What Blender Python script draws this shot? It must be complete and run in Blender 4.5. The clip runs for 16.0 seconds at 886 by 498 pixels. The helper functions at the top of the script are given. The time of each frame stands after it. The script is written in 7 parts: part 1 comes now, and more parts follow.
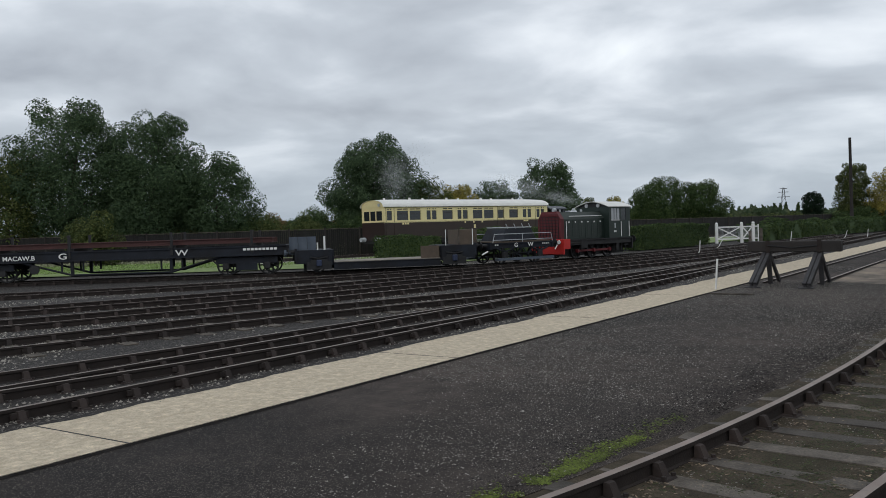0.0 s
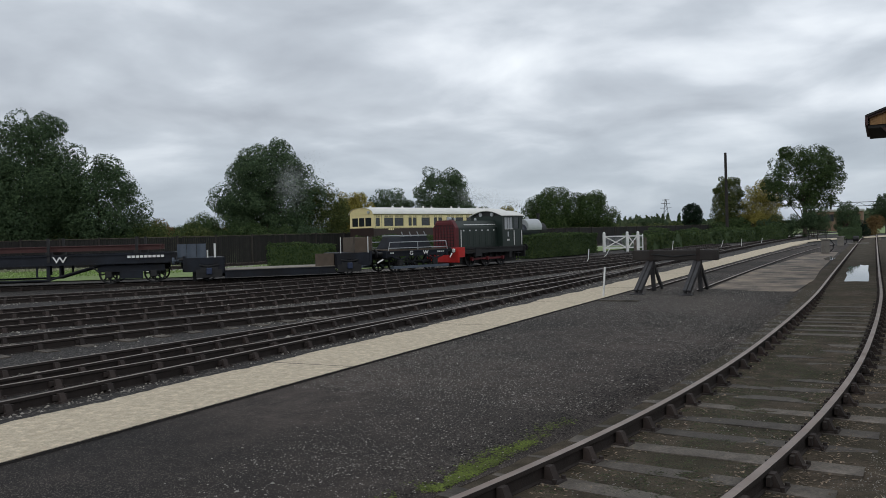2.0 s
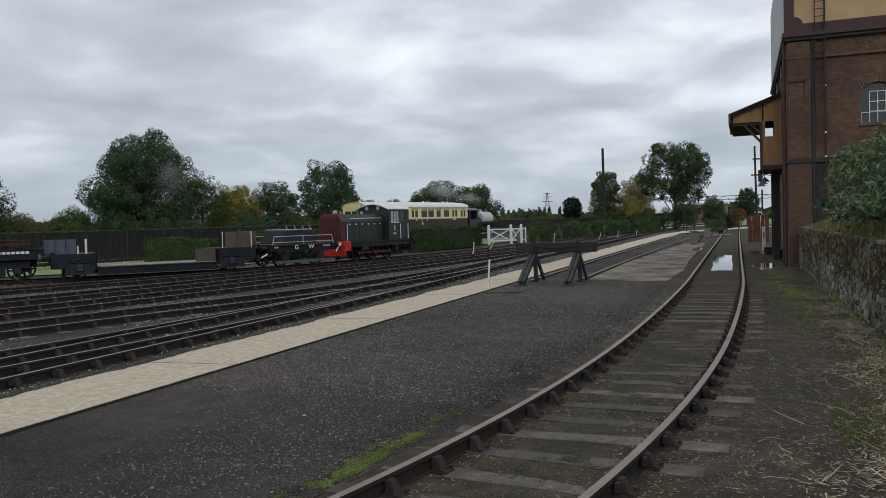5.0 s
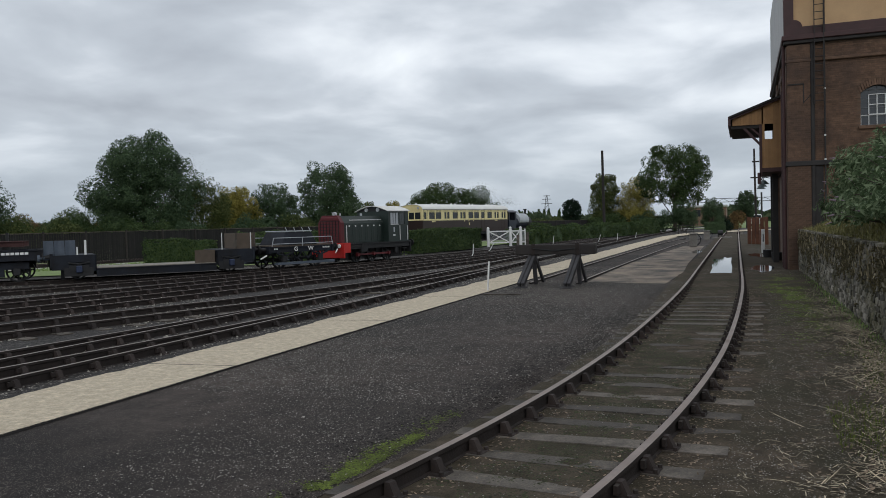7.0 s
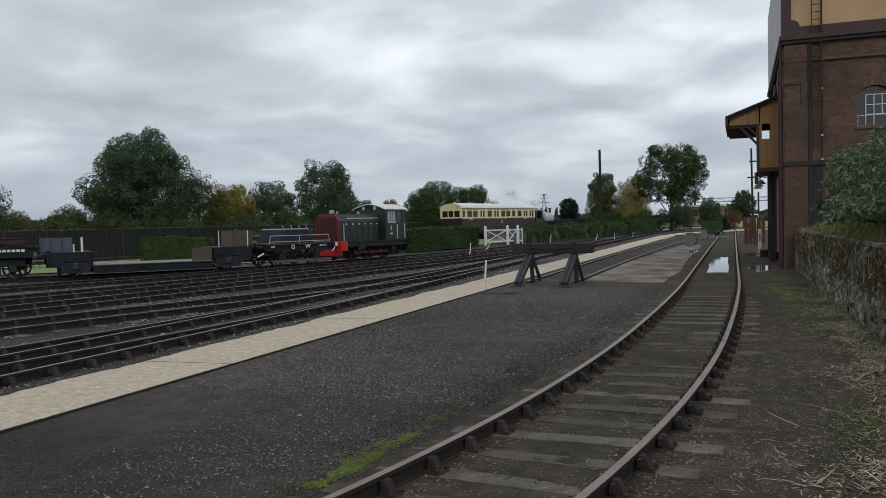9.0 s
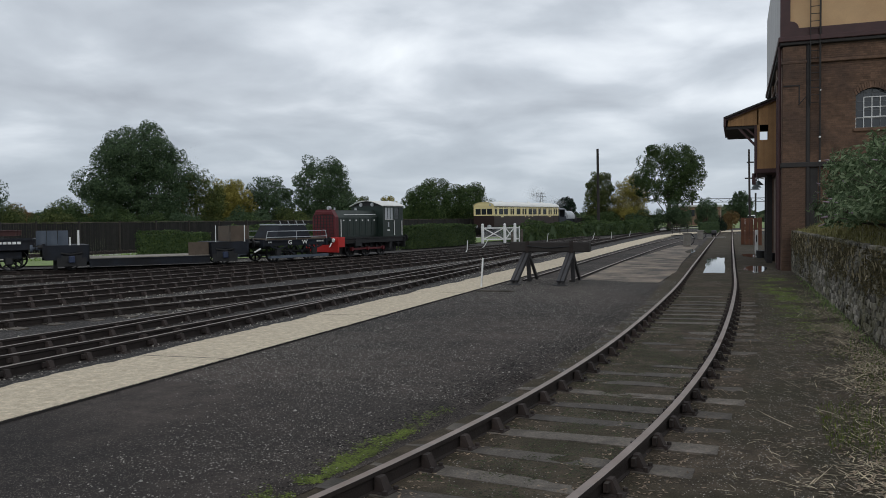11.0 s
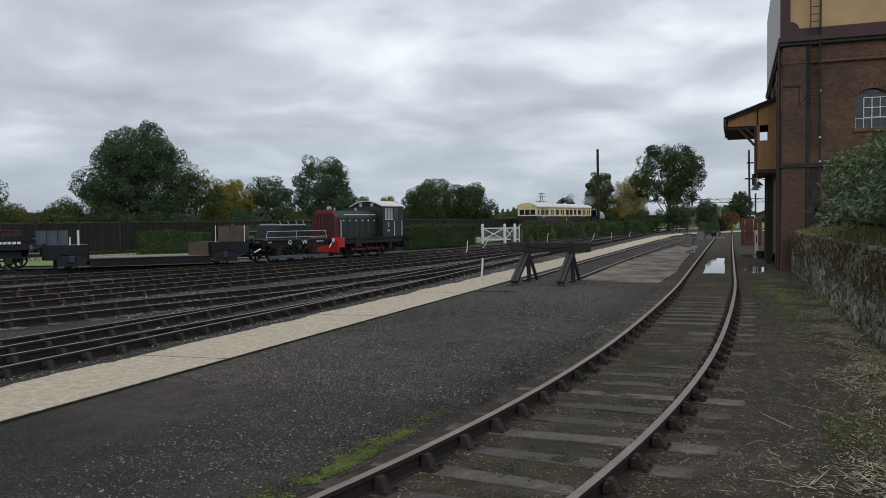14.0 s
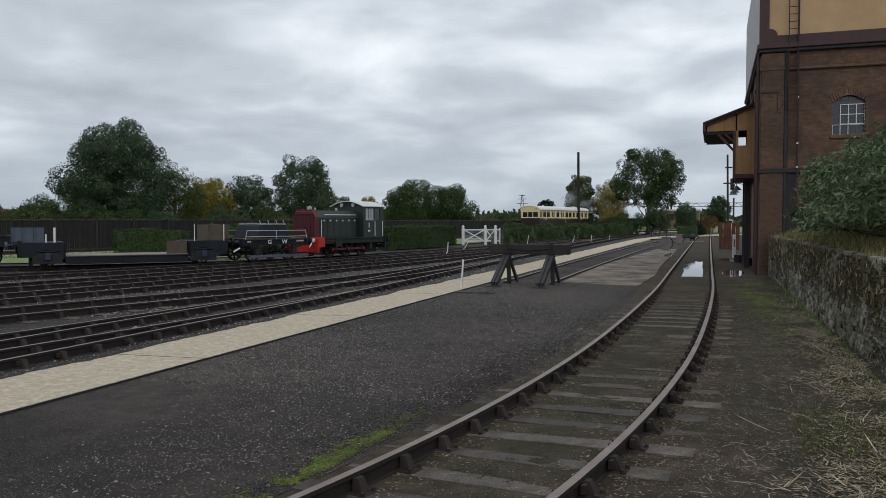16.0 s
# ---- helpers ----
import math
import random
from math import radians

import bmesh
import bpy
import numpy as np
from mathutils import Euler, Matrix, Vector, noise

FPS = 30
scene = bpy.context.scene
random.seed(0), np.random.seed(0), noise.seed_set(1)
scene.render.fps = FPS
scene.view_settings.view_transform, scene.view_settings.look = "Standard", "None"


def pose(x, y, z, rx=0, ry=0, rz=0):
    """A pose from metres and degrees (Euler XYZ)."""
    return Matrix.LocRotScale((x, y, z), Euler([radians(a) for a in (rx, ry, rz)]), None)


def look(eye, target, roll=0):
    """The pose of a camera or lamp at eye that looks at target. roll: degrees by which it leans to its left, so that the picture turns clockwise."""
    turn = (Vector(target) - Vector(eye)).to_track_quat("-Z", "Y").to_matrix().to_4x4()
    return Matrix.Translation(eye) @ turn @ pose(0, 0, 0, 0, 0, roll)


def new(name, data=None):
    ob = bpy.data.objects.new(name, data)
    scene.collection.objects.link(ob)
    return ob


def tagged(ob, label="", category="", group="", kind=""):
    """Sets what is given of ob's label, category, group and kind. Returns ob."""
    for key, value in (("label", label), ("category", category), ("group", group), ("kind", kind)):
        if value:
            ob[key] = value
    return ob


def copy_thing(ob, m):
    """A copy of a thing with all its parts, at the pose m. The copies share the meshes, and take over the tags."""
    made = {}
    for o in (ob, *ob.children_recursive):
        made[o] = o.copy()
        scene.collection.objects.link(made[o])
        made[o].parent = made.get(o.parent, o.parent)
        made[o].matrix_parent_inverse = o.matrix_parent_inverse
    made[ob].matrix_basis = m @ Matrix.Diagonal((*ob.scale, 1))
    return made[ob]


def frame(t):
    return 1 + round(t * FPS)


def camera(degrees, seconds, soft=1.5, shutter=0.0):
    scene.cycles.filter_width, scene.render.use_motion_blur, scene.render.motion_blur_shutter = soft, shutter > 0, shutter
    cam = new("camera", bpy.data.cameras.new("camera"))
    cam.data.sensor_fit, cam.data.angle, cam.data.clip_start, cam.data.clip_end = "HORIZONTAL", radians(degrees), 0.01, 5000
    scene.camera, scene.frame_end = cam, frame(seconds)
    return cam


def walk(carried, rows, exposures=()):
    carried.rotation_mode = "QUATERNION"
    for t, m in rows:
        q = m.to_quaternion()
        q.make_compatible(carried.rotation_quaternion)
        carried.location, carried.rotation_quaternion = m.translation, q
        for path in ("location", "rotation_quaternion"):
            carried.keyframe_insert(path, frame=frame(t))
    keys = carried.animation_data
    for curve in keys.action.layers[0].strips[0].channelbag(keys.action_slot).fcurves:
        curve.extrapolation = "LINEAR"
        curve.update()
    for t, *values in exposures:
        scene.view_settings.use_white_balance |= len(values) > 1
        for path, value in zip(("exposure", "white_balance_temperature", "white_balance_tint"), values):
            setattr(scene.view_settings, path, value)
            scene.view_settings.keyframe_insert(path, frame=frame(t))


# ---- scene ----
EYE = (0.0, 0.0, 1.97)
cam = camera(58.5, 16.0, soft=0.9)
PATH = [
    (0.0, 36.65, -1.60, 1.77),
    (0.5, 35.17, -1.77, 1.58),
    (1.0, 33.22, -1.28, 1.52),
    (1.5, 31.46, -1.39, 1.49),
    (2.0, 29.09, -1.23, 1.41),
    (2.5, 26.95, -1.65, 1.38),
    (3.0, 25.12, -1.90, 1.70),
    (3.5, 23.35, -1.74, 1.73),
    (4.0, 21.62, -1.65, 1.79),
    (4.2, 20.87, -1.83, 1.74),
    (6.3, 20.98, -1.96, 1.52),
    (6.5, 21.07, -1.77, 1.59),
    (7.0, 20.84, -1.78, 1.52),
    (7.5, 20.96, -1.88, 1.57),
    (8.0, 20.67, -1.90, 1.53),
    (8.5, 20.95, -1.83, 1.51),
    (9.0, 20.64, -1.89, 1.31),
    (11.5, 20.48, -2.10, 0.60),
    (12.0, 20.70, -1.93, 0.67),
    (12.5, 20.94, -2.23, 0.60),
    (13.0, 20.54, -2.35, 0.46),
    (13.5, 20.40, -2.50, 0.39),
    (14.0, 20.44, -2.07, 0.60),
    (14.5, 19.13, -2.03, 0.40),
    (15.0, 19.36, -1.99, 0.26),
    (15.5, 19.17, -1.94, 0.06),
    (16.0, 19.05, -2.00, 0.00),
]
walk(cam, [(t, pose(*EYE, 90 + pitch, roll, yaw)) for t, yaw, pitch, roll in PATH])

# ---- world and light: overcast, broken cloud ----
SUN_EL, SUN_ROT = radians(38), radians(205)
world = bpy.data.worlds.new("overcast")
scene.world = world
world.use_nodes = True
wt = world.node_tree
wt.nodes.clear()


def wnode(kind, **values):
    n = wt.nodes.new(kind)
    for k, v in values.items():
        n.inputs[k].default_value = v
    return n


def wlink(a, b):
    wt.links.new(a, b)


def wmath(op, a, b=None, c=None):
    n = wt.nodes.new("ShaderNodeMath")
    n.operation = op
    for i, v in enumerate((a, b, c)):
        if v is None:
            continue
        if isinstance(v, (int, float)):
            n.inputs[i].default_value = v
        else:
            wlink(v, n.inputs[i])
    return n.outputs[0]


def build_sky():
    sky = wt.nodes.new("ShaderNodeTexSky")
    sky.sky_type = "NISHITA"
    sky.sun_disc = False
    sky.sun_elevation, sky.sun_rotation = SUN_EL, SUN_ROT
    skyb = wnode("ShaderNodeBackground", Strength=0.09)
    wlink(sky.outputs[0], skyb.inputs[0])
    # a cloud deck: directions laid out on a level sheet high above
    tc = wt.nodes.new("ShaderNodeTexCoord")
    sep = wt.nodes.new("ShaderNodeSeparateXYZ")
    wlink(tc.outputs["Generated"], sep.inputs[0])
    up = wmath("MAXIMUM", sep.outputs[2], 0.0)
    lift = wmath("ADD", up, 0.22)
    px = wmath("DIVIDE", sep.outputs[0], lift)
    py = wmath("DIVIDE", sep.outputs[1], lift)
    com = wt.nodes.new("ShaderNodeCombineXYZ")
    wlink(px, com.inputs[0])
    wlink(py, com.inputs[1])
    big = wnode("ShaderNodeTexNoise", Scale=1.7, Detail=8.0, Roughness=0.47, Distortion=0.25)
    wlink(com.outputs[0], big.inputs["Vector"])
    ramp = wt.nodes.new("ShaderNodeValToRGB")
    e = ramp.color_ramp.elements
    e[0].position, e[0].color = 0.30, (0.33, 0.36, 0.405, 1)
    e[1].position, e[1].color = 0.72, (0.80, 0.84, 0.875, 1)
    m = e.new(0.47)
    m.color = (0.46, 0.50, 0.55, 1)
    m = e.new(0.57)
    m.color = (0.60, 0.64, 0.69, 1)
    # the deck is thinner, so brighter, towards the sun's side
    side = wmath("MULTIPLY_ADD", sep.outputs[0], 0.10, big.outputs[0])
    side = wmath("MULTIPLY_ADD", sep.outputs[1], 0.03, side)
    wlink(side, ramp.inputs[0])
    # distant deck near the horizon thins to an even blue grey
    haze = wmath("MULTIPLY_ADD", up, -7.0, 1.0)
    hz = wt.nodes.new("ShaderNodeClamp")
    wlink(haze, hz.inputs[0])
    hz2 = wmath("MULTIPLY", hz.outputs[0], 0.80)
    mix = wt.nodes.new("ShaderNodeMix")
    mix.data_type = "RGBA"
    wlink(hz2, mix.inputs[0])
    wlink(ramp.outputs[0], mix.inputs[6])
    mix.inputs[7].default_value = (0.30, 0.355, 0.42, 1)
    deck = wnode("ShaderNodeBackground", Strength=1.3)
    wlink(mix.outputs[2], deck.inputs[0])
    ms = wt.nodes.new("ShaderNodeMixShader")
    ms.inputs[0].default_value = 0.93
    wlink(skyb.outputs[0], ms.inputs[1])
    wlink(deck.outputs[0], ms.inputs[2])
    out = wt.nodes.new("ShaderNodeOutputWorld")
    wlink(ms.outputs[0], out.inputs[0])


build_sky()
sun = new("sun", bpy.data.lights.new("sun", "SUN"))
sun.data.energy, sun.data.angle, sun.data.color = 0.35, radians(25), (1.0, 0.96, 0.9)
sun.matrix_world = look((20, -60, 60), (0, 30, 0))
scene.view_settings.exposure = 0.0


# ---- materials ----
def mat(name, base, rough=0.8, var=0.25, scale=6.0, fine=60.0, bump=0.3, metal=0.0, alt=None, alt_scale=0.8, alt_at=0.55, alt_soft=0.12, random_obj=0.0, island=0.0, spec=0.5, bump_dist=0.01):
    """A surface with grain at two scales, an optional second colour in patches, relief and roughness that vary."""
    m = bpy.data.materials.new(name)
    m.use_nodes = True
    nt = m.node_tree
    bs = nt.nodes["Principled BSDF"]
    L = nt.links.new
    tc = nt.nodes.new("ShaderNodeTexCoord")
    geo = nt.nodes.new("ShaderNodeNewGeometry")

    def noise_tex(sc, detail=4.0, rg=0.6):
        n = nt.nodes.new("ShaderNodeTexNoise")
        n.inputs["Scale"].default_value, n.inputs["Detail"].default_value, n.inputs["Roughness"].default_value = sc, detail, rg
        L(geo.outputs["Position"] if random_obj < 0 else tc.outputs["Object"], n.inputs["Vector"])
        return n

    def mixc(fac, a, b, mode="MIX"):
        n = nt.nodes.new("ShaderNodeMix")
        n.data_type, n.blend_type = "RGBA", mode
        for i, v in ((0, fac), (6, a), (7, b)):
            if isinstance(v, (int, float)):
                n.inputs[i].default_value = v
            elif isinstance(v, tuple):
                n.inputs[i].default_value = (*v, 1)
            else:
                L(v, n.inputs[i])
        return n.outputs[2]

    def ramp(v, lo, hi, a=0.0, b=1.0):
        n = nt.nodes.new("ShaderNodeMapRange")
        n.inputs[1].default_value, n.inputs[2].default_value, n.inputs[3].default_value, n.inputs[4].default_value = lo, hi, a, b
        L(v, n.inputs[0])
        return n.outputs[0]

    coarse, grain = noise_tex(scale), noise_tex(fine, 3.0)
    col = mixc(ramp(coarse.outputs[0], 0.3, 0.7), tuple(c * (1 - var) for c in base), tuple(min(1, c * (1 + var)) for c in base))
    if alt:
        patches = noise_tex(alt_scale, 6.0, 0.65)
        col = mixc(ramp(patches.outputs[0], alt_at - alt_soft, alt_at + alt_soft), col, alt)
    col = mixc(1.0, col, mixc(ramp(grain.outputs[0], 0.3, 0.7), (1 - var * 0.7,) * 3, (1 + var * 0.7,) * 3), "MULTIPLY")
    if random_obj > 0 or island > 0:
        if island > 0:
            src = geo.outputs["Random Per Island"]
        else:
            oi = nt.nodes.new("ShaderNodeObjectInfo")
            src = oi.outputs["Random"]
        k = max(random_obj, island)
        n = nt.nodes.new("ShaderNodeCombineColor")
        v = ramp(src, 0, 1, 1 - k, 1 + k)
        for i in range(3):
            L(v, n.inputs[i])
        col = mixc(1.0, col, n.outputs[0], "MULTIPLY")
    L(col, bs.inputs["Base Color"])
    L(ramp(grain.outputs[0], 0.2, 0.8, max(0.05, rough - 0.15), min(1, rough + 0.15)), bs.inputs["Roughness"])
    bs.inputs["Metallic"].default_value = metal
    bs.inputs["Specular IOR Level"].default_value = spec
    if bump:
        b = nt.nodes.new("ShaderNodeBump")
        b.inputs["Strength"].default_value, b.inputs["Distance"].default_value = bump, bump_dist
        L(grain.outputs[0], b.inputs["Height"])
        L(b.outputs[0], bs.inputs["Normal"])
    return m


def leaf_mat(name, base, alt, rough=0.7):
    m = bpy.data.materials.new(name)
    m.use_nodes = True
    nt = m.node_tree
    bs = nt.nodes["Principled BSDF"]
    geo = nt.nodes.new("ShaderNodeNewGeometry")
    tc = nt.nodes.new("ShaderNodeTexCoord")
    n = nt.nodes.new("ShaderNodeTexNoise")
    n.inputs["Scale"].default_value = 0.5
    nt.links.new(tc.outputs["Object"], n.inputs["Vector"])
    a = nt.nodes.new("ShaderNodeMath")
    a.operation = "ADD"
    nt.links.new(n.outputs[0], a.inputs[0])
    nt.links.new(geo.outputs["Random Per Island"], a.inputs[1])
    r = nt.nodes.new("ShaderNodeValToRGB")
    e = r.color_ramp.elements
    e[0].position, e[0].color = 0.35, (*[c * 0.75 for c in base], 1)
    e[1].position, e[1].color = 1.35 / 1.5, (*alt, 1)
    k = e.new(0.62)
    k.color = (*base, 1)
    h = nt.nodes.new("ShaderNodeMath")
    h.operation = "MULTIPLY"
    h.inputs[1].default_value = 0.66
    nt.links.new(a.outputs[0], h.inputs[0])
    nt.links.new(h.outputs[0], r.inputs[0])
    nt.links.new(r.outputs[0], bs.inputs["Base Color"])
    bs.inputs["Roughness"].default_value = rough
    bs.inputs["Specular IOR Level"].default_value = 0.15
    # leaves let some light through
    tl, mx = nt.nodes.new("ShaderNodeBsdfTranslucent"), nt.nodes.new("ShaderNodeMixShader")
    mx.inputs[0].default_value = 0.38
    nt.links.new(r.outputs[0], tl.inputs[0])
    nt.links.new(bs.outputs[0], mx.inputs[1])
    nt.links.new(tl.outputs[0], mx.inputs[2])
    nt.links.new(mx.outputs[0], nt.nodes["Material Output"].inputs[0])
    return m


ASPHALT = mat("asphalt", (0.068, 0.055, 0.048), 0.92, 0.4, 3.0, 70.0, 0.9, alt=(0.021, 0.019, 0.018), alt_scale=0.16, alt_at=0.50, alt_soft=0.12, spec=0.15)
BALLAST = mat("ballast", (0.026, 0.0215, 0.019), 0.9, 0.45, 9.0, 45.0, 1.0, alt=(0.022, 0.018, 0.016), alt_scale=0.5, bump_dist=0.04)
CONCRETE = mat("worn concrete", (0.61, 0.52, 0.39), 0.9, 0.26, 13.0, 45.0, 1.0, alt=(0.47, 0.39, 0.285), alt_scale=7.0, alt_at=0.56, alt_soft=0.16, bump_dist=0.015, spec=0.2)
GRASS_G = mat("grass ground", (0.17, 0.23, 0.075), 0.9, 0.35, 3.0, 40.0, 0.8)
RAIL_TOP = mat("worn rail head", (0.25, 0.195, 0.165), 0.5, 0.25, 5.0, 80.0, 0.1, metal=0.25, alt=(0.14, 0.09, 0.065), alt_scale=2.5, alt_at=0.6)
RAIL_BROWN = mat("rust brown rail head", (0.19, 0.15, 0.125), 0.5, 0.25, 5.0, 80.0, 0.1, metal=0.3)
RAIL_RUST = mat("rusty rail", (0.021, 0.0145, 0.012), 0.85, 0.3, 6.0, 70.0, 0.4)
CHAIR_IRON = mat("rusty cast iron", (0.030, 0.021, 0.018), 0.85, 0.3, 8.0, 60.0, 0.4, random_obj=0.3)
SLEEPER_DARK = mat("oil dark sleeper timber", (0.034, 0.027, 0.022), 0.9, 0.4, 3.0, 40.0, 0.6, random_obj=0.3)
SLEEPER = mat("weathered sleeper timber", (0.118, 0.100, 0.082), 0.9, 0.5, 3.0, 40.0, 0.8, random_obj=0.35, alt=(0.055, 0.046, 0.036), alt_scale=2.2, alt_at=0.52)
FENCE_WOOD = mat("dark creosoted boards", (0.030, 0.025, 0.022), 0.9, 0.3, 3.0, 30.0, 0.5, random_obj=0.25)
DARK_IRON = mat("dark grey wagon paint", (0.0135, 0.017, 0.025), 0.65, 0.3, 2.0, 30.0, 0.15, alt=(0.010, 0.010, 0.012), alt_scale=1.2, spec=0.3)
BLACK_IRON = mat("grimy black iron", (0.011, 0.011, 0.012), 0.6, 0.35, 4.0, 40.0, 0.3)


def speckle(m, scale, light, amount):
    """Fine pale grit set into a dark surface."""
    nt = m.node_tree
    bs = nt.nodes["Principled BSDF"]
    src = bs.inputs["Base Color"].links[0].from_socket
    tc = nt.nodes.new("ShaderNodeTexCoord")
    vo = nt.nodes.new("ShaderNodeTexVoronoi")
    vo.inputs["Scale"].default_value = scale
    nt.links.new(tc.outputs["Object"], vo.inputs["Vector"])
    sep = nt.nodes.new("ShaderNodeSeparateColor")
    nt.links.new(vo.outputs["Color"], sep.inputs[0])
    big = nt.nodes.new("ShaderNodeTexNoise")
    big.inputs["Scale"].default_value = 0.45
    nt.links.new(tc.outputs["Object"], big.inputs["Vector"])
    add = nt.nodes.new("ShaderNodeMath")
    add.operation = "MULTIPLY_ADD"
    add.inputs[1].default_value = 0.35
    nt.links.new(big.outputs[0], add.inputs[0])
    nt.links.new(sep.outputs[0], add.inputs[2])
    mr = nt.nodes.new("ShaderNodeMapRange")
    mr.inputs[1].default_value, mr.inputs[2].default_value = 1.18 - amount, 1.24 - amount
    nt.links.new(add.outputs[0], mr.inputs[0])
    mx = nt.nodes.new("ShaderNodeMix")
    mx.data_type = "RGBA"
    mx.inputs[7].default_value = (*light, 1)
    nt.links.new(mr.outputs[0], mx.inputs[0])
    nt.links.new(src, mx.inputs[6])
    nt.links.new(mx.outputs[2], bs.inputs["Base Color"])


speckle(ASPHALT, 130.0, (0.15, 0.130, 0.114), 0.13)
speckle(BALLAST, 30.0, (0.12, 0.108, 0.095), 0.17)


# ---- helpers for building ----
def box(bm, x0, y0, z0, x1, y1, z1, m=None):
    r = bmesh.ops.create_cube(bm, size=1.0)
    t = Matrix.Translation(((x0 + x1) / 2, (y0 + y1) / 2, (z0 + z1) / 2)) @ Matrix.Diagonal((abs(x1 - x0), abs(y1 - y0), abs(z1 - z0), 1))
    bmesh.ops.transform(bm, matrix=(m @ t) if m else t, verts=r["verts"])
    return r["verts"]


def cyl(bm, p, q, r0, r1=None, seg=12, cap=True):
    p, q = Vector(p), Vector(q)
    d = q - p
    r = bmesh.ops.create_cone(bm, cap_ends=cap, segments=seg, radius1=r0, radius2=r0 if r1 is None else r1, depth=d.length)
    bmesh.ops.transform(bm, matrix=Matrix.Translation((p + q) / 2) @ d.to_track_quat("Z", "Y").to_matrix().to_4x4(), verts=r["verts"])
    return r["verts"]


def bar(bm, p, q, w, h):
    """A rectangular bar from p to q, w wide and h high."""
    p, q = Vector(p), Vector(q)
    d = q - p
    r = bmesh.ops.create_cube(bm, size=1.0)
    rot = d.to_track_quat("X", "Z").to_matrix().to_4x4()
    bmesh.ops.transform(bm, matrix=Matrix.Translation((p + q) / 2) @ rot @ Matrix.Diagonal((d.length, w, h, 1)), verts=r["verts"])


def bevelled(bm, width=0.01, seg=1):
    bmesh.ops.bevel(bm, geom=list(bm.edges), offset=width, segments=seg, affect="EDGES", clamp_overlap=True)
    return bm


def mesh_of(name, bm, *materials, smooth=False):
    me = bpy.data.meshes.new(name)
    bmesh.ops.recalc_face_normals(bm, faces=bm.faces)
    bm.to_mesh(me)
    bm.free()
    for m in materials:
        me.materials.append(m)
    if smooth:
        me.polygons.foreach_set("use_smooth", [True] * len(me.polygons))
    return me


def raw_mesh(name, verts, faces, *materials):
    me = bpy.data.meshes.new(name)
    me.from_pydata(verts, [], faces)
    for m in materials:
        me.materials.append(m)
    me.update()
    return me


def part(name, bm, material, parent, label="", smooth=False):
    me = mesh_of(name, bm, material, smooth=smooth) if isinstance(bm, bmesh.types.BMesh) else bm
    ob = new(name, me)
    ob.parent = parent
    if label:
        tagged(ob, label)
    return ob


def thing(name, label, category, m=None, group="", kind=""):
    ob = new(name)
    if m is not None:
        ob.matrix_basis = m
    return tagged(ob, label, category, group, kind)


def spline(pts, step=1.0, first=None):
    """A smooth plan curve through the points, resampled; returns positions and headings."""
    P = [Vector((*p, 0)) for p in pts]
    P = [2 * P[0] - P[1]] + P + [2 * P[-1] - P[-2]]
    out = []
    for i in range(1, len(P) - 2):
        a, b, c, d = P[i - 1:i + 3]
        n = max(2, int((c - b).length / 0.25))
        for k in range(n):
            t = k / n
            out.append(0.5 * (2 * b + (c - a) * t + (2 * a - 5 * b + 4 * c - d) * t * t + (3 * b - a - 3 * c + d) * t ** 3))
    out.append(P[-2])
    res, need = ([out[0]], step) if first is None else ([], first)
    for u, v in zip(out, out[1:]):
        seg = (v - u).length
        pos = 0.0
        while seg - pos >= need:
            pos += need
            res.append(u.lerp(v, pos / seg))
            need = step
        need -= seg - pos
    dirs = [(res[min(i + 1, len(res) - 1)] - res[max(i - 1, 0)]).normalized() for i in range(len(res))]
    return res, dirs


# ---- tracks ----
RAIL_Z = 0.10
GAUGE = 1.435
PROFILE = [(-0.035, 0.0), (0.035, 0.0), (0.036, -0.035), (0.012, -0.05), (0.012, -0.14), (0.035, -0.15), (0.035, -0.17), (-0.035, -0.17), (-0.035, -0.15), (-0.012, -0.14), (-0.012, -0.05), (-0.036, -0.035)]


def sweep(pos, dirs, off, z, profile):
    verts, faces = [], []
    n = len(profile)
    for p, d in zip(pos, dirs):
        side = Vector((d.y, -d.x, 0))
        for a, b in profile:
            verts.append(p + side * (off + a) + Vector((0, 0, z + b)))
    for i in range(len(pos) - 1):
        for k in range(n):
            faces.append((i * n + k, i * n + (k + 1) % n, (i + 1) * n + (k + 1) % n, (i + 1) * n + k))
    faces += [tuple(range(n)), tuple((len(pos) - 1) * n + k for k in reversed(range(n)))]
    return verts, faces


def rail(parent, pos, dirs, off, z=RAIL_Z, head=None):
    v, f = sweep(pos, dirs, off, z, PROFILE)
    me = raw_mesh("rail", v, f, RAIL_RUST, head or RAIL_TOP)
    n = len(PROFILE)
    me.polygons.foreach_set("material_index", [1 if (i % n == 0 and i < n * (len(pos) - 1)) else 0 for i in range(len(f))])
    return part("rail", me, None, parent)


def sleeper_mesh(seed, material):
    rnd = random.Random(seed)
    bm = bmesh.new()
    box(bm, -1.25 + rnd.uniform(-.06, .06), -0.125, -0.12, 1.25 + rnd.uniform(-.06, .06), 0.125, 0.0)
    bmesh.ops.subdivide_edges(bm, edges=[e for e in bm.edges if e.calc_length() > 1], cuts=3)
    for v in bm.verts:
        v.co += Vector((0, rnd.uniform(-.012, .012), rnd.uniform(-.008, .006)))
    return mesh_of("sleeper", bm, material)


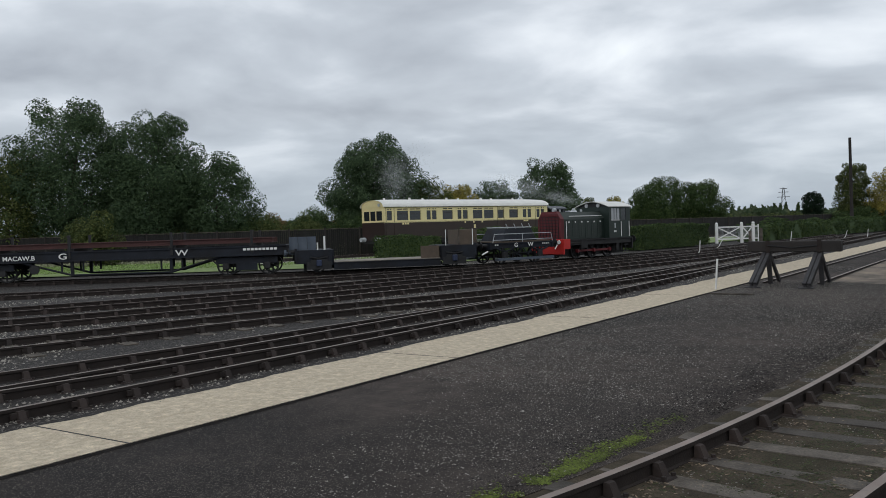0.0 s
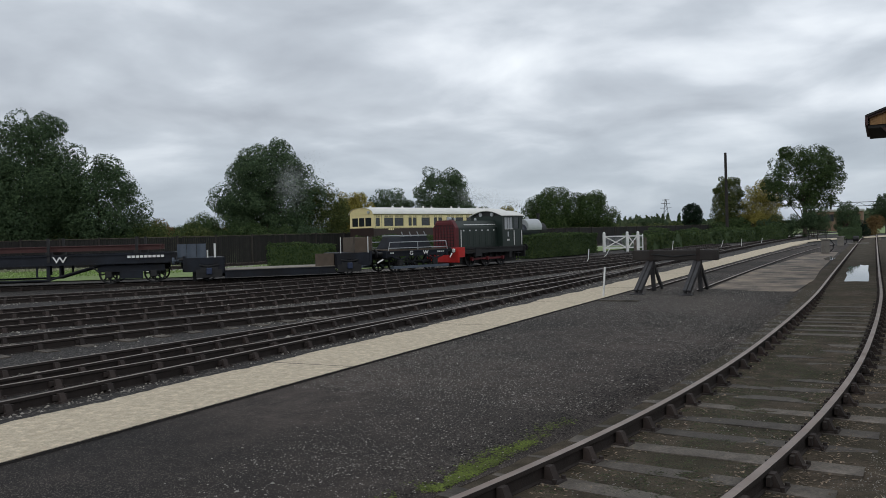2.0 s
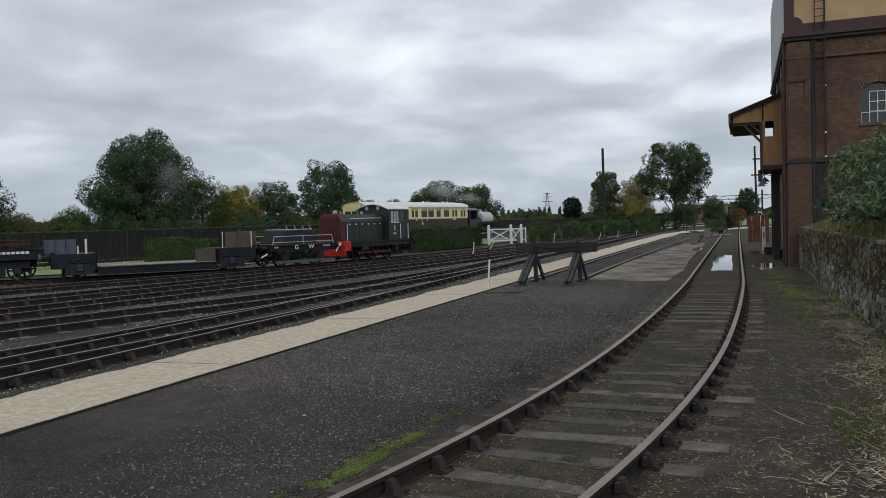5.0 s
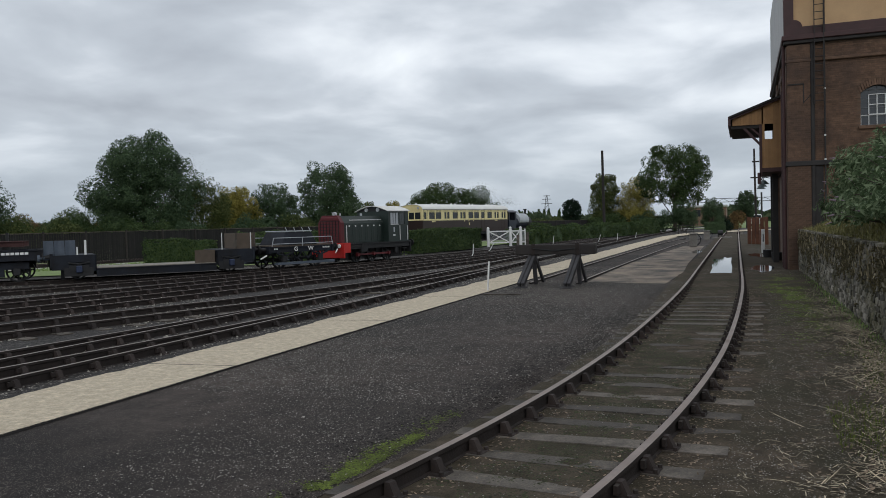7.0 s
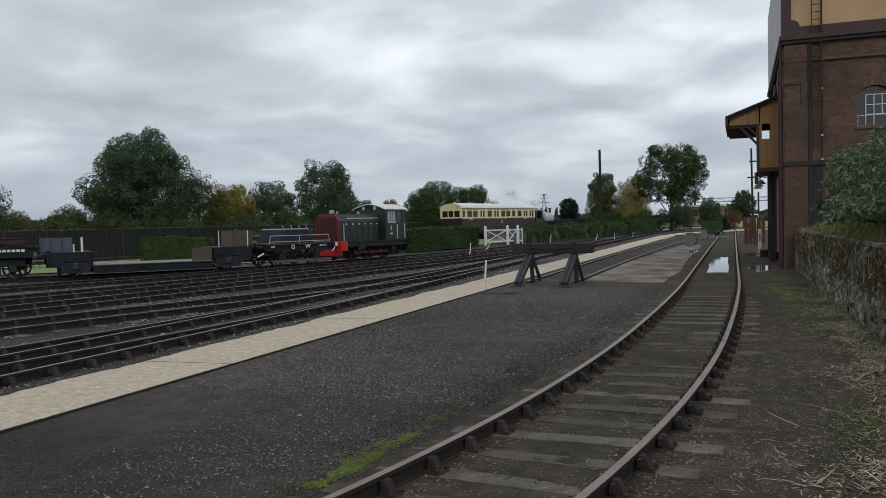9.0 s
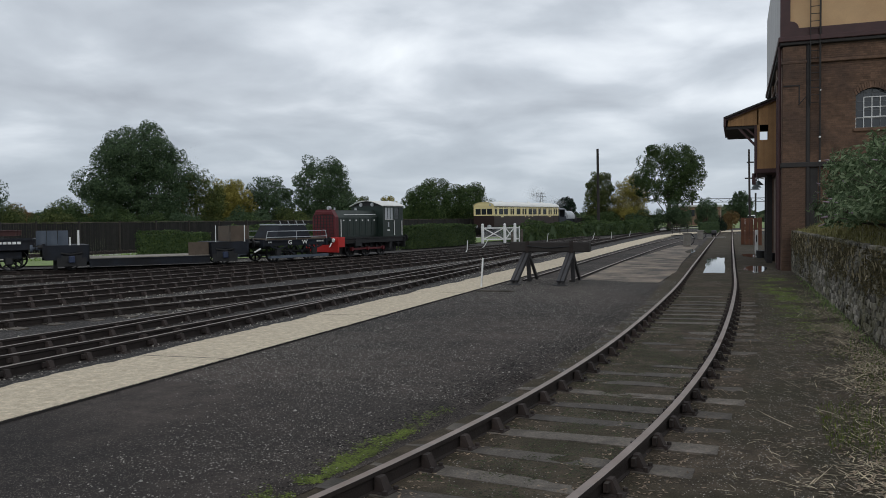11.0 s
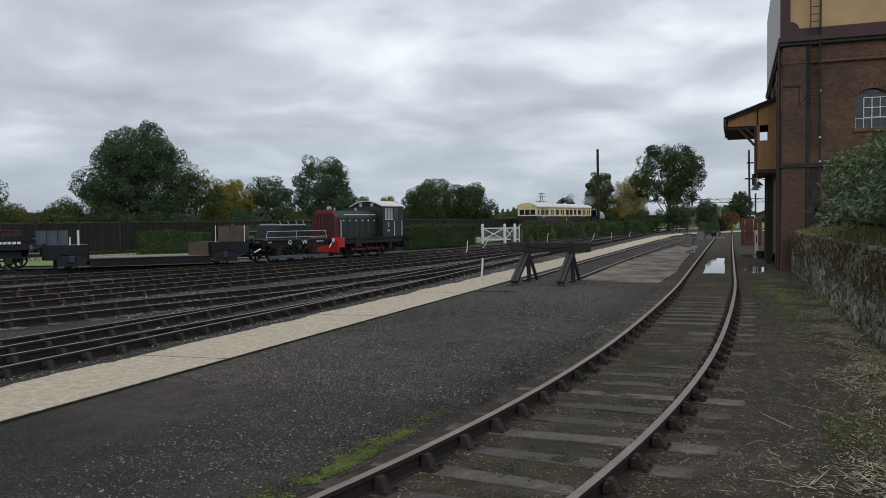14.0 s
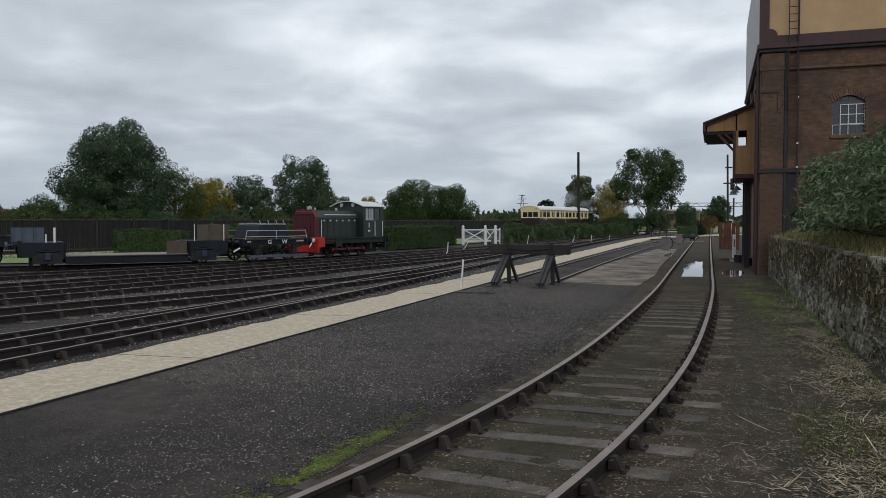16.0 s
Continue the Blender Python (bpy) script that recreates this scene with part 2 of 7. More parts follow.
def chair_mesh():
    """Cast chair with two jaws and a timber key wedged on the outer side."""
    bm = bmesh.new()
    base = box(bm, -0.19, -0.10, -0.185, 0.19, 0.10, -0.14)
    for v in base:
        if v.co.z > -0.15:
            v.co.x *= 0.86
            v.co.y *= 0.8
    for s in (-1, 1):
        vs = box(bm, s * 0.03, -0.045, -0.15, s * 0.135, 0.045, -0.034)
        for v in vs:
            if v.co.z > -0.05 and abs(v.co.x) > 0.1:
                v.co.x = s * 0.078
                v.co.y *= 0.85
        for y in (-0.07, 0.07):
            cyl(bm, (s * 0.145, y, -0.15), (s * 0.145, y, -0.115), 0.02, seg=6)
    iron = len(bm.faces)
    box(bm, 0.036, -0.11, -0.115, 0.070, 0.08, -0.048)
    bm.faces.ensure_lookup_table()
    for f in bm.faces[iron:]:
        f.material_index = 1
    return mesh_of("chair", bm, CHAIR_IRON, SLEEPER_DARK)


SLEEPERS = [sleeper_mesh(i, SLEEPER) for i in range(5)]
SLEEPERS_DARK = [sleeper_mesh(i, SLEEPER_DARK) for i in range(5)]
CHAIR = chair_mesh()


def joined(name, me_list, poses, material, parent):
    """Many alike small pieces as one mesh."""
    verts, faces = [], []
    for me, m in zip(me_list, poses):
        o = len(verts)
        verts += [m @ v.co for v in me.vertices]
        faces += [tuple(o + i for i in p.vertices) for p in me.polygons]
    ob = part(name, raw_mesh(name, verts, faces, material), None, parent)
    return tagged(ob, kind="stuff")


def track(label, pts, near=None, sleepers=True, z=RAIL_Z, chairs=True, step=0.76, sleeper_drop=0.186, head=None, grey=False, first=None, skew=0.0):
    """A railway track along a plan curve. near: a test of positions at which sleepers and chairs are single parts."""
    tr = thing("track", label, "railway track", kind="structure")
    pos, dirs = spline(pts, 0.5)
    for s in (-1, 1):
        rail(tr, pos, dirs, s * (GAUGE / 2 + 0.035), z, head)
    pos, dirs = spline(pts, step, first)
    rnd = random.Random(len(pts) + int(abs(pts[0][0]) * 10))
    far_s, far_c = [], []
    for p, d in zip(pos, dirs):
        ang = math.degrees(math.atan2(d.y, d.x)) - 90
        m = pose(p.x, p.y, z - sleeper_drop + rnd.uniform(-.014, .008), 0, 0, ang + skew + rnd.uniform(-1.5, 1.5)) @ Matrix.Translation((rnd.uniform(-.05, .05), 0, 0))
        is_near = near is not None and near(p)
        if sleepers:
            me = rnd.choice(SLEEPERS if grey else SLEEPERS_DARK)
            if is_near:
                part("sleeper", me, None, tr).matrix_basis = m
            else:
                far_s.append((me, m))
        if chairs:
            for s in (-1, 1):
                mc = pose(p.x, p.y, z, 0, 0, ang) @ Matrix.Translation((s * (GAUGE / 2 + 0.035), math.tan(radians(skew)) * s * 0.75, 0)) @ Matrix.Rotation(0 if s > 0 else math.pi, 4, "Z")
                if is_near:
                    part("chair", CHAIR, None, tr).matrix_basis = mc
                else:
                    far_c.append((CHAIR, mc))
    if far_s:
        joined("sleepers", [a for a, _ in far_s], [b for _, b in far_s], SLEEPER if grey else SLEEPER_DARK, tr)
    if far_c:
        joined("chairs", [a for a, _ in far_c], [b for _, b in far_c], CHAIR_IRON, tr)
    return tr


SIDING = [(-2.95, 0.0), (-2.4, 2.6), (-1.85, 5.0), (-1.50, 7.0), (-1.24, 9.2), (-1.05, 11.8), (-0.93, 15.0), (-0.85, 19.0), (-0.82, 24.0), (-0.90, 33.0), (-1.08, 55.0), (-1.38, 95.0), (-1.6, 130.0)]
LINE_A = [(-9.92, -11.91), (-9.89, 0.0), (-9.85, 8.0), (-9.88, 14.0), (-9.95, 20.0), (-10.3, 29.0), (-10.7, 40.0), (-11.0, 60.0), (-11.2, 90.0), (-11.0, 130.0)]
LINE_B = [(-13.3, -8.0), (-11.83, 0.0), (-11.19, 4.0), (-10.68, 8.0), (-10.31, 12.0), (-10.08, 16.0), (-9.97, 20.0)]
LINE_M = [(-18.6, -7.0), (-16.5, 1.0), (-15.3, 5.8), (-14.75, 8.3), (-14.25, 11.2), (-13.6, 13.8), (-12.9, 16.1), (-12.0, 19.2), (-11.35, 22.5), (-10.95, 26.0), (-10.72, 31.0), (-10.75, 42.0)]
LINE_N = [(-25.6, -4.0), (-22.79, 0.0), (-20.63, 4.0), (-18.95, 8.0), (-17.66, 12.0), (-16.68, 16.0), (-15.94, 20.0), (-15.2, 25.0), (-14.54, 30.0), (-13.6, 37.0), (-12.6, 48.0), (-11.6, 65.0)]
LINE_R = [(-32.6, -4.0), (-28.95, 0.0), (-25.79, 4.0), (-23.34, 8.0), (-21.5, 12.0), (-20.15, 16.0), (-19.16, 20.0), (-18.27, 25.0), (-17.5, 30.0), (-16.6, 36.0), (-15.4, 45.0), (-13.6, 62.0), (-12.2, 80.0)]
LINE_O = [(-44.0, -2.0), (-34.6, 7.0), (-28.6, 12.7), (-24.7, 18.4), (-22.8, 22.6), (-21.4, 27.2), (-20.25, 32.5), (-19.45, 36.8)]
LINE_P = [(-56.0, -0.3), (-45.0, 9.4), (-36.7, 16.7), (-29.8, 22.7), (-26.2, 25.9), (-22.0, 30.5), (-20.5, 33.5), (-19.4, 36.9), (-18.2, 42.6), (-16.9, 50.0), (-15.6, 62.0), (-14.6, 85.0)]
LINE_Q = [(-40.4, 32.0), (-38.06, 42.0), (-33.43, 62.0), (-26.4, 92.0), (-19.8, 120.0), (-12.6, 150.0), (-5.2, 180.0)]
BUFFER_LINE = [(-5.66, 24.5), (-5.66, 40.0), (-5.4, 60.0), (-4.6, 80.0)]

ground = tagged(new("ground", raw_mesh("ground", [(-1500, -300, -0.09), (1500, -300, -0.09), (1500, 2500, -0.09), (-1500, 2500, -0.09)], [(0, 1, 2, 3)], BALLAST)), "dark ash and ballast ground of a railway yard", "ground", kind="structure")


def siding_x(y):
    """Where the siding's centre line runs at a given distance."""
    for (x0, y0), (x1, y1) in zip(SIDING, SIDING[1:]):
        if y0 <= y <= y1:
            return x0 + (x1 - x0) * (y - y0) / (y1 - y0)
    return SIDING[0][0] + 0.22 * y if y < 0 else SIDING[-1][0]


def ballast_height(x, y):
    """Uneven ballast that lies against the rails of the yard's lines."""
    return -0.052 + 0.022 * noise.noise(Vector((x * 0.55, y * 0.55, 1.0))) + 0.012 * noise.noise(Vector((x * 2.3, y * 2.3, 6.0)))


def ballast_bed():
    v, f = [], []
    xs = [-8.60 - 0.4 * i for i in range(82)]
    ys = [-6 + 0.4 * i for i in range(150)]
    for y in ys:
        for x in xs:
            v.append((x, y, ballast_height(x, y)))
    n = len(xs)
    for j in range(len(ys) - 1):
        f += [(j * n + i + 1, j * n + i, (j + 1) * n + i, (j + 1) * n + i + 1) for i in range(n - 1)]
    tagged(new("ballast_bed", raw_mesh("ballast_bed", v, f, BALLAST)), "dark uneven ballast between the yard's tracks", "ballast", kind="structure")


ballast_bed()


def yard_z(x, y):
    """Height of the asphalt, which rolls down to the siding's bed."""
    d = siding_x(y) - 1.20 - x
    return -0.055 if d < 0 else (-0.004 if d > 0.25 else -0.055 + 0.204 * d)


def yard_surface():
    v, f = [], []
    ys = [-12 + 0.5 * i for i in range(175)]
    for i, y in enumerate(ys):
        e = siding_x(y) - 1.20 + 0.05 * noise.noise(Vector((0, y * 1.7, 0))) + 0.03 * noise.noise(Vector((3, y * 6, 0)))
        v += [(-7.0, y, -0.004), (e - 0.25, y, -0.004), (e, y, -0.055), (e, y, -0.09)]
    for i in range(len(ys) - 1):
        f += [(4 * i + k, 4 * i + k + 1, 4 * i + k + 5, 4 * i + k + 4) for k in range(3)]
    tagged(new("yard_surface", raw_mesh("yard_surface", v, f, ASPHALT)), "dark worn asphalt yard with pale chippings", "asphalt", kind="structure")


yard_surface()


def strip():
    bm = bmesh.new()
    box(bm, -8.42, -14, -0.10, -6.86, 90, 0.02)
    return tagged(new("concrete_path", mesh_of("concrete_path", bm, CONCRETE)), "pale worn concrete path beside the tracks", "path", kind="structure")


strip()
track("curving railway siding of bullhead rails on timber sleepers", SIDING, near=lambda p: p.y < 60, sleeper_drop=0.148, grey=True, step=0.66, first=0.08, skew=5.0)
track("near running line beside the concrete path", LINE_A, near=lambda p: 2 < p.y < 45, step=0.70, head=RAIL_BROWN)
for lab, pts in (("turnout rails joining the near line", LINE_B), ("railway line curving away over ballast", LINE_M), ("railway line curving away over ballast", LINE_N), ("railway line curving away over ballast", LINE_R), ("railway line curving away over ballast", LINE_O), ("siding on which wagons stand", LINE_P), ):
    track(lab, pts, step=0.8, head=RAIL_BROWN, grey=pts is LINE_M, sleeper_drop=0.132 if pts is LINE_M else 0.186)
track("distant running line with a moving train", LINE_Q, step=0.8, z=0.2)


def line_shoulder():
    pos, dirs = spline(LINE_Q, 1.0)
    v, f = sweep(pos, dirs, 0.0, 0.03, [(-2.3, -0.12), (-1.5, 0.0), (1.6, 0.0), (2.6, -0.12)])
    return v, f

track("short dead-end track behind the buffer stop", BUFFER_LINE, z=0.05, chairs=False)


# ---- more materials ----
BRICK = mat("red brown engineering brick", (0.142, 0.083, 0.053), 0.88, 0.28, 5.0, 60.0, 0.4, random_obj=0.17, alt=(0.062, 0.040, 0.031), alt_scale=0.6, alt_at=0.62)
BRICKS = mat("sooty red brown brick", (0.142, 0.083, 0.053), 0.88, 0.28, 5.0, 60.0, 0.4, island=0.17, alt=(0.062, 0.040, 0.031), alt_scale=0.6, alt_at=0.56)
MORTAR = mat("sooty mortar", (0.125, 0.082, 0.058), 0.95, 0.2, 4.0, 50.0, 0.3)
STONE = mat("rough wall stone", (0.21, 0.19, 0.155), 0.9, 0.35, 5.0, 40.0, 0.7, random_obj=0.6, alt=(0.058, 0.052, 0.020), alt_scale=1.3, alt_at=0.50)
STONES = mat("rough mossy wall stone", (0.21, 0.19, 0.155), 0.9, 0.35, 5.0, 40.0, 0.7, island=0.6, alt=(0.058, 0.052, 0.020), alt_scale=1.3, alt_at=0.50)
CREAM_PAINT = mat("ochre cream paint", (0.53, 0.34, 0.175), 0.6, 0.08, 1.5, 30.0, 0.1, alt=(0.46, 0.285, 0.14), alt_scale=0.6)
OCHRE_BOARD = mat("ochre painted boards", (0.36, 0.20, 0.085), 0.7, 0.12, 2.0, 30.0, 0.2, random_obj=0.12)
MAROON = mat("maroon paint", (0.055, 0.022, 0.022), 0.6, 0.2, 2.0, 30.0, 0.1)
GREY_SHEET = mat("pale painted tank plates", (0.42, 0.41, 0.40), 0.6, 0.08, 1.0, 30.0, 0.1)
SLATE = mat("roofing felt", (0.030, 0.027, 0.026), 0.8, 0.2, 3.0, 40.0, 0.3)
WHITE_PAINT = mat("white gloss paint", (0.78, 0.78, 0.76), 0.45, 0.06, 3.0, 40.0, 0.05)
RUST = mat("rusted sheet", (0.14, 0.058, 0.032), 0.85, 0.3, 2.0, 40.0, 0.4)
PALE_CONC = mat("stained concrete block", (0.20, 0.185, 0.165), 0.9, 0.2, 3.0, 40.0, 0.4)
SLAB_MAT = mat("stained concrete slab", (0.27, 0.21, 0.155), 0.9, 0.25, 1.5, 40.0, 0.4, alt=(0.060, 0.051, 0.043), alt_scale=0.8, alt_at=0.50)
MOSS = mat("moss", (0.092, 0.120, 0.018), 0.95, 0.45, 5.0, 60.0, 0.9, island=0.4)
MOSS_DARK = mat("thin dark moss", (0.036, 0.042, 0.014), 0.95, 0.45, 5.0, 60.0, 0.9, island=0.5)
BLACK_ASH = mat("black ash", (0.020, 0.018, 0.017), 0.95, 0.3, 9.0, 60.0, 0.4, island=0.4, spec=0.1)
DIRT = mat("trodden cinder and earth", (0.086, 0.068, 0.050), 0.95, 0.45, 4.0, 60.0, 1.0, alt=(0.054, 0.047, 0.031), alt_scale=0.8, alt_at=0.50, spec=0.12, bump_dist=0.02)
DRY_GRASS = mat("dry straw", (0.27, 0.225, 0.135), 0.9, 0.3, 5.0, 40.0, 0.2, island=0.4)
STRAW = mat("dead stems", (0.46, 0.39, 0.27), 0.9, 0.3, 5.0, 40.0, 0.2, island=0.5)
CHIP = mat("pale chippings", (0.24, 0.225, 0.20), 0.85, 0.2, 30.0, 100.0, 0.1, island=0.55)
PALE_BALLAST = mat("pale ballast stones", (0.26, 0.24, 0.21), 0.9, 0.25, 20.0, 90.0, 0.1, island=0.7)
BALLAST_STONE = mat("ballast stones", (0.18, 0.165, 0.145), 0.9, 0.25, 20.0, 90.0, 0.1, island=0.6)
PALE_GRASS = mat("bleached meadow grass", (0.31, 0.32, 0.20), 0.9, 0.25, 3.0, 30.0, 0.2, island=0.35)
GRASS_BLADE = mat("mown grass", (0.20, 0.29, 0.085), 0.85, 0.3, 2.0, 30.0, 0.3, island=0.35)
BANK_GRASS = mat("yellow green bank grass", (0.19, 0.175, 0.065), 0.9, 0.3, 3.0, 30.0, 0.2, island=0.45)
BANK = mat("grassy bank", (0.13, 0.125, 0.05), 0.95, 0.35, 2.0, 30.0, 0.8, alt=(0.19, 0.165, 0.085), alt_scale=0.8)
PALE_GRAVEL = mat("pale gravel", (0.36, 0.34, 0.31), 0.9, 0.35, 6.0, 30.0, 0.8)
GRIMY_BAR = mat("grimy grey bars", (0.13, 0.135, 0.14), 0.7, 0.2, 4.0, 40.0, 0.1)
GLASS = mat("dark window glass", (0.02, 0.024, 0.028), 0.12, 0.05, 2.0, 30.0, 0.0)
GLASS.node_tree.nodes["Principled BSDF"].inputs["Specular IOR Level"].default_value = 0.8
ENAMEL = mat("dark green enamel", (0.03, 0.05, 0.05), 0.35, 0.1, 3.0, 30.0, 0.0)
WET = mat("still rain water", (0.012, 0.012, 0.012), 0.15, 0.0, 2.0, 30.0, 0.0)
_w = WET.node_tree.nodes["Principled BSDF"]
for _l in list(_w.inputs["Roughness"].links):
    WET.node_tree.links.remove(_l)
_w.inputs["Roughness"].default_value = 0.03
_w.inputs["IOR"].default_value = 1.6


tagged(new("line_ballast", raw_mesh("line_ballast", *line_shoulder(), PALE_GRAVEL)), "pale gravel ballast of the distant running line", "ballast", kind="structure")


def scatter(name, label, category, n, place, sizes, material, seed, flat=0.6):
    """Loose stones, each a small irregular solid, as one object."""
    rnd = random.Random(seed)
    base = [(1, 0, 0), (-1, 0, 0), (0, 1, 0), (0, -1, 0), (0, 0, 1), (0, 0, -0.4)]
    fcs = [(0, 2, 4), (2, 1, 4), (1, 3, 4), (3, 0, 4), (2, 0, 5), (1, 2, 5), (3, 1, 5), (0, 3, 5)]
    verts, faces = [], []
    for _ in range(n):
        p = place(rnd)
        if p is None:
            continue
        s = rnd.uniform(*sizes)
        a = rnd.uniform(0, 6.28)
        c, d = math.cos(a), math.sin(a)
        o = len(verts)
        for x, y, z in base:
            k = s * rnd.uniform(0.55, 1.1)
            verts.append((p[0] + (x * c - y * d) * k, p[1] + (x * d + y * c) * k, p[2] + z * k * flat))
        faces += [tuple(o + i for i in f) for f in fcs]
    return tagged(new(name, raw_mesh(name, verts, faces, material)), label, category, kind="stuff")


def blades(name, label, category, n, place, length, width, material, seed, lie=0.0):
    """Grass blades or straw: thin folded slips. lie: how flat they lie, 0 upright to 1 flat."""
    rnd = random.Random(seed)
    verts, faces = [], []
    for _ in range(n):
        p = place(rnd)
        if p is None:
            continue
        a = rnd.uniform(0, 6.28)
        l, w = rnd.uniform(*length), width * rnd.uniform(0.6, 1.3)
        tilt = rnd.gauss(0.3, 0.25) if lie < 0.5 else rnd.gauss(1.45, 0.1)
        dx, dy, dz = math.cos(a) * math.sin(tilt), math.sin(a) * math.sin(tilt), math.cos(tilt)
        sx, sy = -math.sin(a) * w, math.cos(a) * w
        q = Vector(p)
        o = len(verts)
        mid = q + Vector((dx, dy, dz)) * l * 0.55
        tip = q + Vector((dx, dy, dz)) * l + Vector((math.cos(a), math.sin(a), 0)) * l * rnd.uniform(-0.1, 0.3)
        verts += [(q.x - sx, q.y - sy, q.z), (q.x + sx, q.y + sy, q.z), (mid.x + sx, mid.y + sy, mid.z), (mid.x - sx, mid.y - sy, mid.z), tuple(tip)]
        faces += [(o, o + 1, o + 2, o + 3), (o + 3, o + 2, o + 4)]
    return tagged(new(name, raw_mesh(name, verts, faces, material)), label, category, kind="stuff")


def sheet(name, pts, z, material, label, category, cuts=0):
    bm = bmesh.new()
    vs = [bm.verts.new((x, y, z)) for x, y in pts]
    bm.faces.new(vs)
    return tagged(new(name, mesh_of(name, bm, material)), label, category, kind="structure")


def wobbly(cx, cy, rx, ry, seed, n=36, amp=0.35):
    rnd = random.Random(seed)
    ph = [rnd.uniform(0, 6.28) for _ in range(5)]
    out = []
    for i in range(n):
        a = 6.2832 * i / n
        k = 1 + amp * sum(math.sin((j + 2) * a + ph[j]) / (j + 1.5) for j in range(5))
        out.append((cx + math.cos(a) * rx * k, cy + math.sin(a) * ry * k))
    return out


# ---- ground surfaces ----
def bed_z(y):
    """The bed of the siding lies a little low near by and rises to the yard's level."""
    k = min(1.0, max(0.0, (y - 18.0) / 9.0))
    return -0.06 * (1 - k * k * (3 - 2 * k))


def bed_height(x, y):
    """Uneven trodden dirt that half buries the sleepers in places."""
    k = noise.noise(Vector((x * 1.6, y * 1.3, 0.4))) + 0.6 * noise.noise(Vector((x * 5.5, y * 5.0, 2.0)))
    return bed_z(y) + 0.003 + 0.015 * k


def siding_bed():
    """Cinder bed between and beside the siding's rails, and the trodden path to the wall."""
    v, f = [], []
    ys = [-4 + 0.16 * i for i in range(256)] + [37 + 1.5 * i for i in range(40)]
    n = 26
    for y in ys:
        x0 = siding_x(y) - 1.30
        for j in range(n):
            x = x0 + (2.6 - x0) * j / (n - 1)
            v.append((x, y, bed_height(x, y) if y < 29 else bed_z(y)))
    for i in range(len(ys) - 1):
        for j in range(n - 1):
            f.append((i * n + j, i * n + j + 1, (i + 1) * n + j + 1, (i + 1) * n + j))
    tagged(new("cinder_bed", raw_mesh("cinder_bed", v, f, DIRT)), "brown cinder and earth bed of the siding", "ground", kind="structure")


siding_bed()
sheet("grass_verge", [(-110, 2), (-58, 12), (-40, 21.5), (-31, 29), (-26, 36), (-23, 45), (-21.6, 56), (-21, 70), (-20, 90), (-40, 110), (-160, 90)], 0.004, GRASS_G, "rough grass behind the sidings", "grass")
sheet("trackside_gravel", [(-92, 10.5), (-60, 27.2), (-52, 32.4), (-46, 36.8), (-41.5, 40.5), (-40.6, 44.5), (-46, 40.2), (-52, 35.6), (-60, 30.6), (-92, 14.1)], 0.012, PALE_GRAVEL, "pale gravel strip in front of the board fence", "gravel")
sheet("distant_field", [(-1400, 140), (-60, 128), (-30, 150), (60, 150), (1400, 200), (1400, 2400), (-1400, 2400)], -0.012, GRASS_G, "distant grass and scrub land", "field")
sheet("slab", [(-4.75, 25.4), (-2.25, 24.6), (-2.1, 30), (-2.3, 36), (-2.6, 58), (-4.0, 58), (-4.85, 36)], 0.003, SLAB_MAT, "stained concrete hardstanding beside the siding", "concrete slab")
sheet("far_roadway", [(-8.42, 90), (-6.86, 90), (-5.0, 100), (2, 118), (14, 132), (14, 136), (0, 126), (-7.2, 106)], 0.012, CONCRETE, "pale crossing roadway at the end of the yard", "roadway")
sheet("puddle", [(-1.16, 29.3), (-0.8, 29.5), (-0.44, 29.4), (-0.47, 33), (-0.55, 36), (-0.60, 40.6), (-0.78, 40.2), (-0.95, 41.0), (-1.1, 39.2), (-1.36, 39.6), (-1.36, 37.5), (-1.24, 36.5), (-1.28, 34.5), (-1.18, 32.5)], 0.006, WET, "shallow rain puddle between the siding rails", "puddle")
sheet("puddle", wobbly(0.62, 32.0, 0.34, 2.3, 8, amp=0.25), 0.006, WET, "rain puddle on the cinder path", "puddle")
sheet("puddle", wobbly(0.55, 43.0, 0.40, 1.6, 5, amp=0.3), 0.006, WET, "thin rain puddle on the cinder path", "puddle")
sheet("puddle", wobbly(-2.6, 48.0, 0.25, 2.4, 9, amp=0.3), 0.008, WET, "rain puddle at the edge of the slab", "puddle")


def yard_place(r):
    y = 1.5 + 32 * r.random() ** 1.25
    x = r.uniform(-6.8, siding_x(y) - 0.85)
    # chippings lie thicker in the middle of the yard
    m = noise.noise(Vector((x * 0.35, y * 0.16, 3.1))) + 0.25 * (1 if 8 < y < 26 else -1) - 0.25 * max(0.0, 1 - (siding_x(y) - x) / 2.2)
    return (x, y, 0.0) if r.random() < 0.45 + 1.1 * m else None


scatter("loose_stones", "a few larger pale stones lying on the asphalt", "stones", 900, yard_place, (0.012, 0.026), CHIP, 44)
scatter("chippings", "pale stone chippings strewn over the asphalt", "chippings", 95000, yard_place, (0.004, 0.0125), CHIP, 4)


def bed_place(r):
    y = 1.0 + 32 * r.random() ** 1.5
    x = siding_x(y) + r.uniform(-0.75, 2.9)
    return (min(x, 2.2), y, bed_z(y))


scatter("cinders", "small stones on the siding's cinder bed", "stones", 22000, bed_place, (0.003, 0.012), BALLAST_STONE, 5)


def ballast_place(r):
    y = -1 + 46 * r.random() ** 1.45
    x = r.uniform(-28 if y > 8 else -20, -8.5)
    m = noise.noise(Vector((x * 0.5, y * 0.25, 1.7)))
    return (x, y, ballast_height(x, y) + 0.004) if r.random() < 0.32 + 1.5 * m else None


